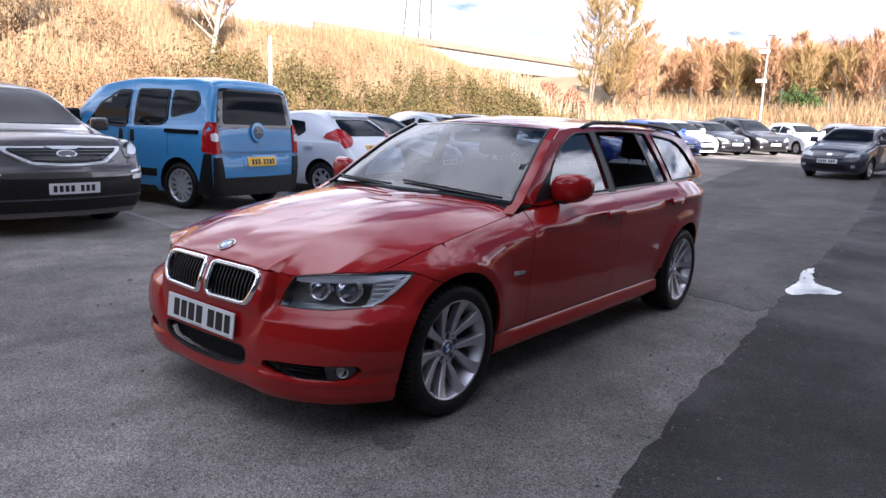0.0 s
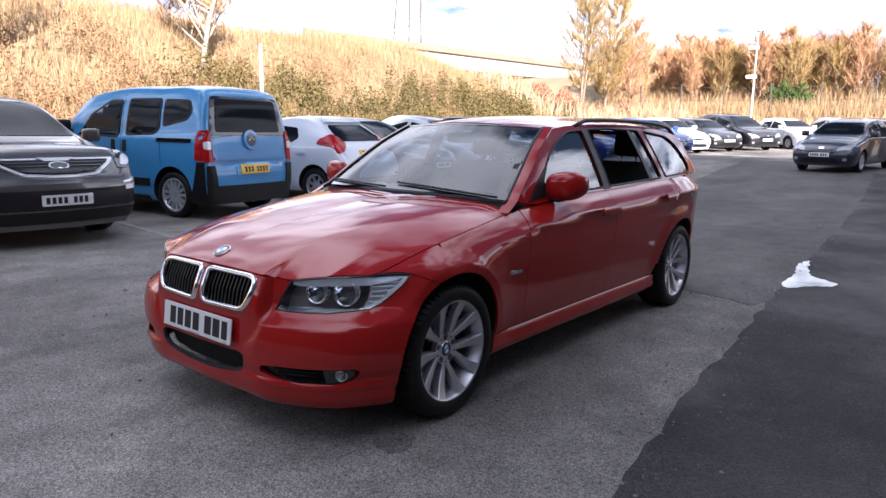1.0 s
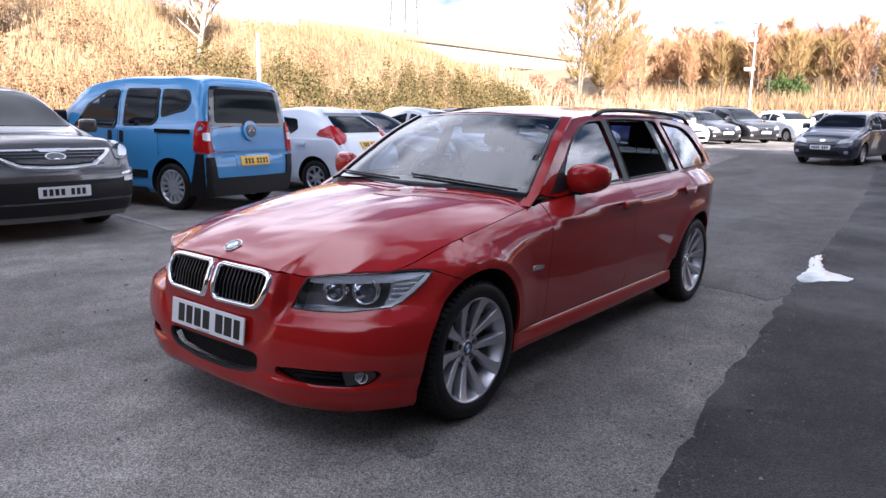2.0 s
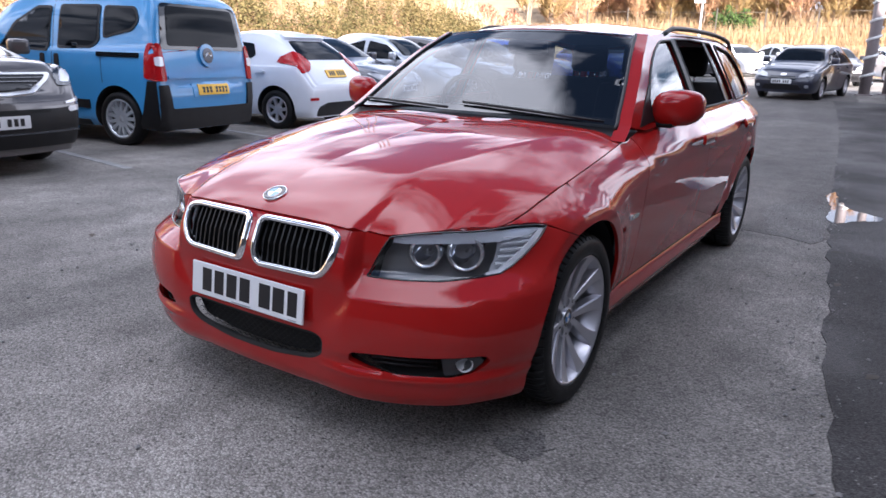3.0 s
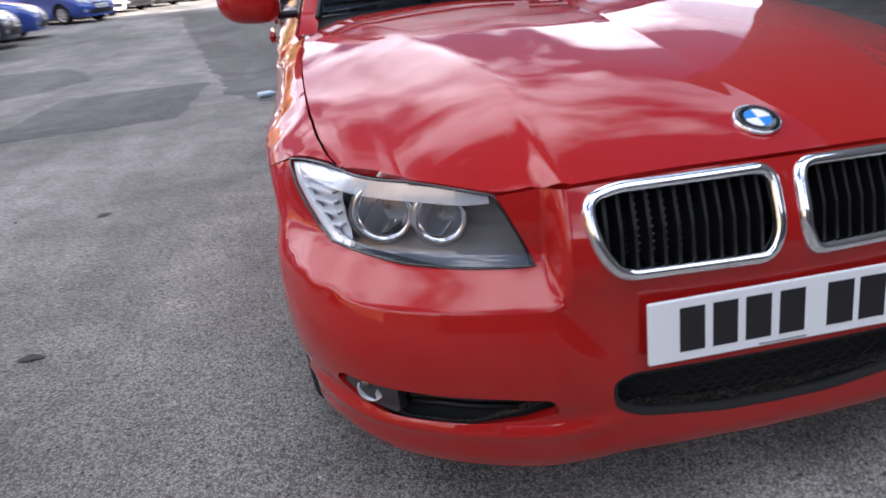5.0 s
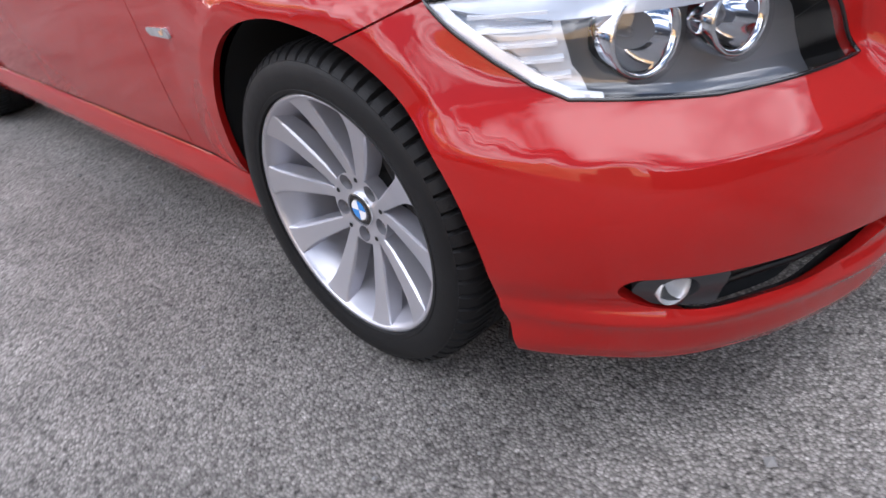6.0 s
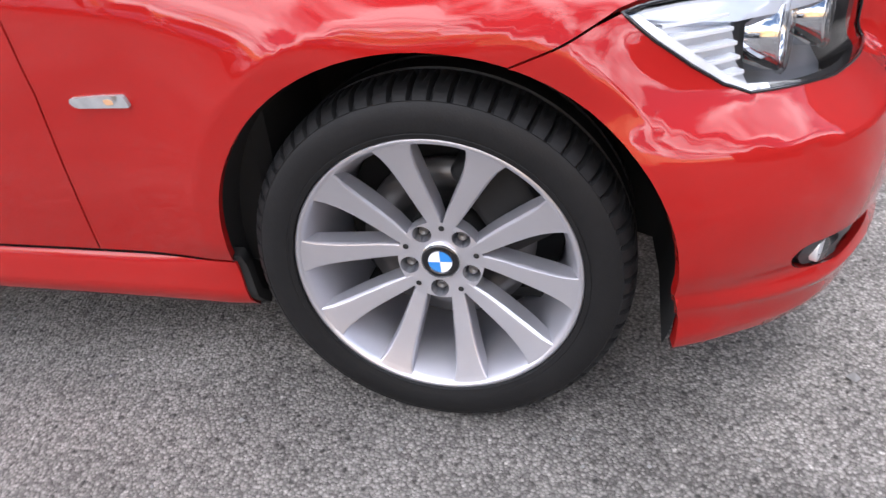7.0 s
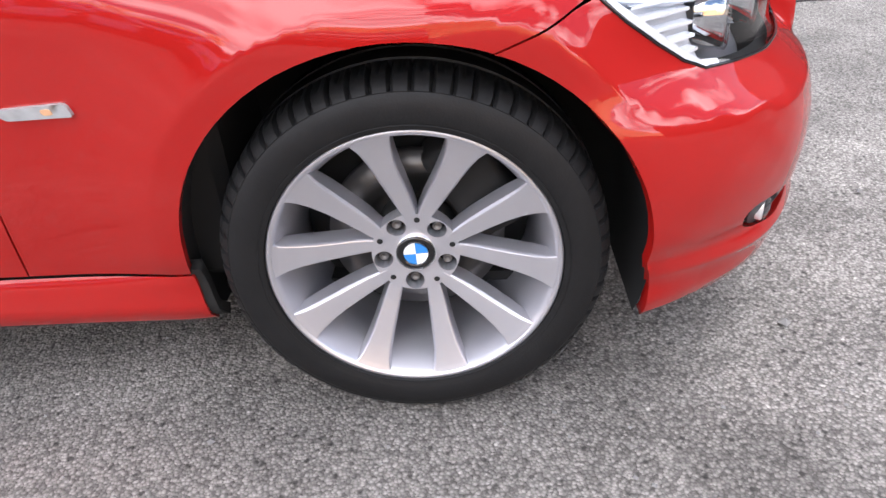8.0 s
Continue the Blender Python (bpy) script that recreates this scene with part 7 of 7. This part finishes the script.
shrubs("red_scrub", [(-21.0, 39.5, 2.2, 1.4, 1.7), (-19.2, 41.0, 1.9, 1.4, 1.6), (-22.8, 38.7, 1.8, 1.3, 1.4), (-17.8, 42, 1.5, 1.2, 1.3)], 1100, 1, 0.07, M["red_twig"], 13, "reddish bare scrub in front of the bridge")
shrubs("evergreen_bush", [(-9.9, 50.4, 1.1, 0.9, 1.5), (-8.9, 50.6, 1.0, 0.9, 1.3)], 1400, 1, 0.10, M["green_leaf"], 14, "dark green evergreen bush beyond the fence")


def tree_mesh(seed, height, spread, trunk_r, levels=4, twigs=5, droop=0.0, twig_len=0.5, lean=0.0, first=0.3):
    """Trunk and limbs as tapered tubes, and a crown of slivers for the twigs."""
    r = random.Random(seed)
    bm = bmesh.new()
    tw = []

    def limb(p, d, length, rad, level):
        pts, q = [p.copy()], p.copy()
        n = 4 if level < 2 else 3
        dd = d.copy()
        for i in range(n):
            dd = (dd + Vector((r.gauss(0, .12), r.gauss(0, .12), r.gauss(0.03, .08) - droop * level * .06))).normalized()
            q = q + dd * length / n
            pts.append(q.copy())
        if rad > 0.008:
            sides = 8 if level == 0 else (5 if level == 1 else 3)
            add_bm(bm, tube_bm(pts, rad, sides, taper=[1 - .62 * i / n for i in range(n + 1)]))
        if level >= levels:
            for k in range(twigs):
                a = pts[r.randrange(0, n + 1)]
                t = (dd + Vector((r.gauss(0, .6), r.gauss(0, .6), r.gauss(0.55, .5) - droop))).normalized()
                tw.append((a, a + t * twig_len * r.uniform(.5, 1.3)))
            return
        kids = r.randint(3, 5) if level else r.randint(7, 9)
        for k in range(kids):
            u = r.uniform(first if level == 0 else .25, 1.0)
            i = min(n - 1, int(u * n))
            base = pts[i].lerp(pts[i + 1], u * n - i)
            a = r.uniform(0, 6.283)
            out = Vector((math.cos(a), math.sin(a), r.uniform(.25, .9) - droop * .3)).normalized()
            nd = (dd * (0.55 if level else .35) + out * spread).normalized()
            limb(base, nd, length * r.uniform(.42, .66) * (1.1 - .35 * u), rad * r.uniform(.34, .5), level + 1)
    limb(Vector((0, 0, -0.2)), Vector((lean, 0, 1)).normalized(), height * .8, trunk_r, 0)
    v, f = [], []
    for a, b in tw:
        w = Vector((r.gauss(0, 1), r.gauss(0, 1), r.gauss(0, .4))).normalized() * .016
        k = len(v)
        v += [a - w, a + w, b]
        f.append((k, k + 1, k + 2))
    me = bpy.data.meshes.new("trunk")
    smooth_bm(bm).to_mesh(me)
    bm.free()
    return me, (v, f)


def sapling_mesh(seed, height, trunk_r, width, boughs=84, twigs=22, low=.05, narrow=.6):
    """A slender wood tree: up-swept branches all the way up, each with a fan of fine twigs."""
    r = random.Random(seed)
    bm = bmesh.new()
    bend = Vector((r.gauss(0, .05), r.gauss(0, .05), 0))
    at = lambda u: Vector((0, 0, -.2 + u * height)) + bend * height * u * u
    for stem in range(r.randint(1, 3)):
        off = Vector((r.gauss(0, .25), r.gauss(0, .25), 0)) if stem else Vector()
        add_bm(bm, tube_bm([at(0) + off * .3, at(.35) + off, at(.7) + off * 1.6, at(1) + off * 2], trunk_r * (1 if stem == 0 else .7), 6, taper=[1, .72, .42, .12]))
    v, f = [], []
    for k in range(boughs):
        u = r.uniform(low, .98)
        a = r.uniform(0, 6.283)
        reach = width * (1.05 - u)**narrow * min(1, .45 + u * 1.6) * r.uniform(.45, 1.15)
        p = at(u)
        q = p + Vector((math.cos(a) * reach, math.sin(a) * reach, reach * r.uniform(.5, 1.5)))
        mid = p.lerp(q, .5) + Vector((math.cos(a), math.sin(a), -.4)) * reach * .12
        if k % 2 == 0:
            add_bm(bm, tube_bm([p, mid, q], trunk_r * .28 * (1.1 - u), 3, taper=[1, .6, .2]))
        for j in range(twigs):
            s = r.uniform(.25, 1.0)
            b = p.lerp(mid, s * 2) if s < .5 else mid.lerp(q, s * 2 - 1)
            d = Vector((math.cos(a) * .4 + r.gauss(0, .45), math.sin(a) * .4 + r.gauss(0, .45), r.gauss(.9, .4))).normalized()
            w = Vector((r.gauss(0, 1), r.gauss(0, 1), r.gauss(0, .2))).normalized() * .020
            n = len(v)
            v += [b - w, b + w, b + d * r.uniform(.3, .85)]
            f.append((n, n + 1, n + 2))
    me = bpy.data.meshes.new("trunk")
    smooth_bm(bm).to_mesh(me)
    bm.free()
    return me, (v, f)


def make_tree(seed, bark, twig, m, label, **kw):
    t = thing("tree", m, label, "tree")
    me, (v, f) = tree_mesh(seed, **kw)
    part("trunk", me, bark, t)
    part("crown", mesh_of("crown", v, f, twig, False), None, t)
    return t


def at_land(x, y, rz=0.0, s=1.0):
    return Matrix.Translation((x, y, float(land_z(x, y)))) @ pose(0, 0, 0, 0, 0, rz) @ Matrix.Diagonal((s, s, s, 1))


make_tree(3, M["pale_bark"], M["twig"], at_land(-19.2, 11.5), "pale-barked bare tree on the grass bank", height=4.6, spread=1.3, trunk_r=0.10, levels=4, twigs=4, twig_len=0.5, first=0.18)
make_tree(8, M["pale_bark"], M["twig_yellow"], at_land(-17.2, 3.2), "bare tree with long spreading boughs over the bank", height=6.5, spread=1.5, trunk_r=0.15, levels=3, twigs=5, twig_len=0.6, first=0.3)
for seed, x, y, rz, args, twig, label in ((21, -21.6, 43.4, 0, (9.6, 0.12, 2.0, 200, 34, .22, .24), "twig_yellow", "tall tree with yellowish fine twigs"),
                                          (23, -20.3, 44.6, 80, (8.2, 0.10, 1.8, 170, 34, .18, .28), "twig_yellow", "tall tree with yellowish fine twigs"),
                                          (22, -19.6, 47.2, 0, (6.6, 0.10, 1.7, 130, 26, .08, .35), "twig", "bare brownish tree with fine twigs")):
    t = thing("tree", at_land(x, y, rz), label, "tree")
    me, (v, f) = sapling_mesh(seed, *args)
    part("trunk", me, M["bark"], t)
    part("crown", mesh_of("crown", v, f, M[twig], False), None, t)
WOOD = "bare trees of the wood"
kinds = []
for i in range(6):
    t = thing("tree", at_land(-14 + i * 4.2, 53 + (i % 2) * 2), "bare reddish-brown tree at the edge of a wood", "tree")
    me, (v, f) = sapling_mesh(40 + i, 3.7 + 0.65 * (i % 3), 0.065, 1.55 + 0.25 * (i % 2))
    part("trunk", me, M["bark"], t)
    part("crown", mesh_of("crown", v, f, M["twig"] if i % 3 else M["twig_yellow"], False), None, t)
    tagged(t, group=WOOD)
    kinds.append(t)
rw = random.Random(77)
for i in range(300):
    y = rw.uniform(51.5, 64)
    x = rw.uniform(2.0 - 0.475 * (y + 2.4), 34)
    copy_thing(kinds[rw.randrange(6)], at_land(x, y, rw.uniform(0, 360), rw.uniform(0.8, 1.12)))

# fence along the rise
M["fence"] = material("fence_steel", (0.10, 0.085, 0.07), 0.6, 0.3, var=0.3, var_scale=5)
fence = thing("fence", Matrix(), "dark steel mesh fence with tall posts", "fence")
xs = np.arange(-24, 22, 2.9)
fz = lambda x: float(land_z(x, 46.0))
post_me = None
for x in xs:
    bm = box_bm(-.04, .04, -.04, .04, -0.3, 2.1, .008, 1)
    o = part("post", bm, M["fence"], fence)
    o.matrix_local = Matrix.Translation((x, 46.0, fz(x)))
for k in range(len(xs) - 1):
    bm = bmesh.new()
    x0, x1 = xs[k], xs[k + 1]
    for z in (0.15, 1.0, 1.85):
        add_bm(bm, tube_bm([(x0, 46.0, fz(x0) + z), (x1, 46.0, fz(x1) + z)], .012, 4))
    for q in np.linspace(x0, x1, 16)[1:-1]:
        add_bm(bm, tube_bm([(q, 46.0, fz(q) + .05), (q, 46.0, fz(q) + 1.95)], .005, 3))
    part("fence_panel", bm, M["fence"], fence)

# lamp posts
M["galv"] = material("galvanised_steel", (0.465, 0.465, 0.473), 0.45, 0.4, var=0.15, var_scale=6)


def lamp_post(x, y, h, label, boxes=()):
    t = thing("lamp_post", at_land(x, y), label, "lamp post")
    part("pole", tube_bm([(0, 0, -.2), (0, 0, 1.2), (0, 0, 1.25), (0, 0, h)], .085, 12, taper=[1, 1, .72, .5]), M["galv"], t)
    if h > 5:
        part("lantern", smooth_bm(box_bm(-.12, .5, -.1, .1, h - .02, h + .1, .04, 2)), M["galv"], t)
    for z in boxes:
        part("camera_box", smooth_bm(box_bm(-.45, .1, -.12, .12, z, z + .2, .03, 2)), M["plate_white"], t)
    return t


lamp_post(-13.9, 10.0, 3.35, "short pale steel post at the foot of the bank")
lamp_post(-9.0, 40.2, 6.2, "tall steel lamp post with camera boxes", (3.6, 5.2))
lamp_post(12.5, 52.0, 6.5, "tall steel lamp post by the wood")

# bridge far behind the bank
M["bridge"] = material("pale_concrete", (0.373, 0.353, 0.321), 0.8, var=0.12, var_scale=0.3)
M["bridge_dark"] = material("stained_concrete", (0.189, 0.152, 0.115), 0.85, var=0.2, var_scale=0.5)


def from_start(px, depth, py):
    """A far place along a direction seen at the start of the walk."""
    u = (px - 784) / 1228
    return Vector((2.67 + depth * (-.629 + .7775 * u), -2.37 + depth * (.7775 + .629 * u), 1.3 + depth * (229 + .031 * (px - 784) - py) / 1228))


a, b = from_start(640, 66, 84), from_start(1030, 92, 121)
mid, d = (a + b) / 2, b - a
ang = math.degrees(math.atan2(d.y, d.x))
bridge = thing("bridge", Matrix.Translation((mid.x, mid.y, 0)) @ pose(0, 0, 0, 0, 0, ang), "pale concrete road bridge beyond the bank", "bridge")
hl, zt = d.length / 2 + 6, (a.z + b.z) / 2
part("deck", box_bm(-hl, hl, 0, 9, zt - 2.0, zt - 0.5, .05, 1), M["bridge"], bridge)
part("parapet", box_bm(-hl, hl, -.3, .1, zt - .5, zt + .15, .03, 1), M["bridge_dark"], bridge)
part("handrail", tube_bm([(-hl, -.1, zt + 1.0), (hl, -.1, zt + 1.0)], .06, 6), M["galv"], bridge)
for i in range(15):
    x = -hl + (i + .5) * 2 * hl / 15
    part("rail_post", box_bm(x - .05, x + .05, -.15, -.05, zt + .15, zt + 1.0, 0), M["galv"], bridge)
for x in (-hl * .5, 0, hl * .5):
    part("pier", box_bm(x - .8, x + .8, 2, 7, 0, zt - 2.2, .05, 1), M["bridge_dark"], bridge)
base = from_start(742, 80, 70)
mast = thing("line_mast", Matrix.Translation((base.x, base.y, 0)), "thin dark lattice mast beyond the bridge", "mast")
for dx, top in ((-4.6, -1.8), (-1.6, -1.2), (0.6, -0.4)):
    part("mast_leg", tube_bm([(dx, 0, 2), (dx * .55 + top * .4, 0, 17), (top, 0, 28)], .10, 5), M["fence"], mast)
for z in (12, 15, 18, 21):
    part("mast_brace", tube_bm([(-3.4 + z * .07, 0, z), (0.3, 0, z + 1.5)], .04, 4), M["fence"], mast)

# posts at the end of the dark strip, and a little hut of clutter beside them
M["post_paint"] = material("weathered_post", (0.20, 0.17, 0.17), 0.6, var=0.3, var_scale=4)
M["tape_white"] = material("white_tape", (0.70, 0.70, 0.68), 0.5, var=0.1)
for k, (x, y, rad, lab) in enumerate(((0.42, 23.6, .16, "steel post wound with white striped tape"), (1.0, 24.3, .13, "plain weathered steel post"), (1.6, 24.6, .13, "plain weathered steel post"))):
    t = thing("steel_post", at_land(x, y), lab, "post", "posts at the end of the strip")
    part("post", tube_bm([(0, 0, -.1), (0, 0, 4.6)], rad, 16), M["post_paint"], t)
    part("base_plate", box_bm(-.25, .25, -.25, .25, 0, .03, .005, 1), M["post_paint"], t)
    if k == 0:
        for s in range(5):
            pts = [(math.cos(q) * (rad + .006), math.sin(q) * (rad + .006), .35 + s * .55 + q * .055) for q in np.linspace(0, 6.283, 20)]
            part("tape_band", tube_bm(pts, .05, 4), M["tape_white"], t)
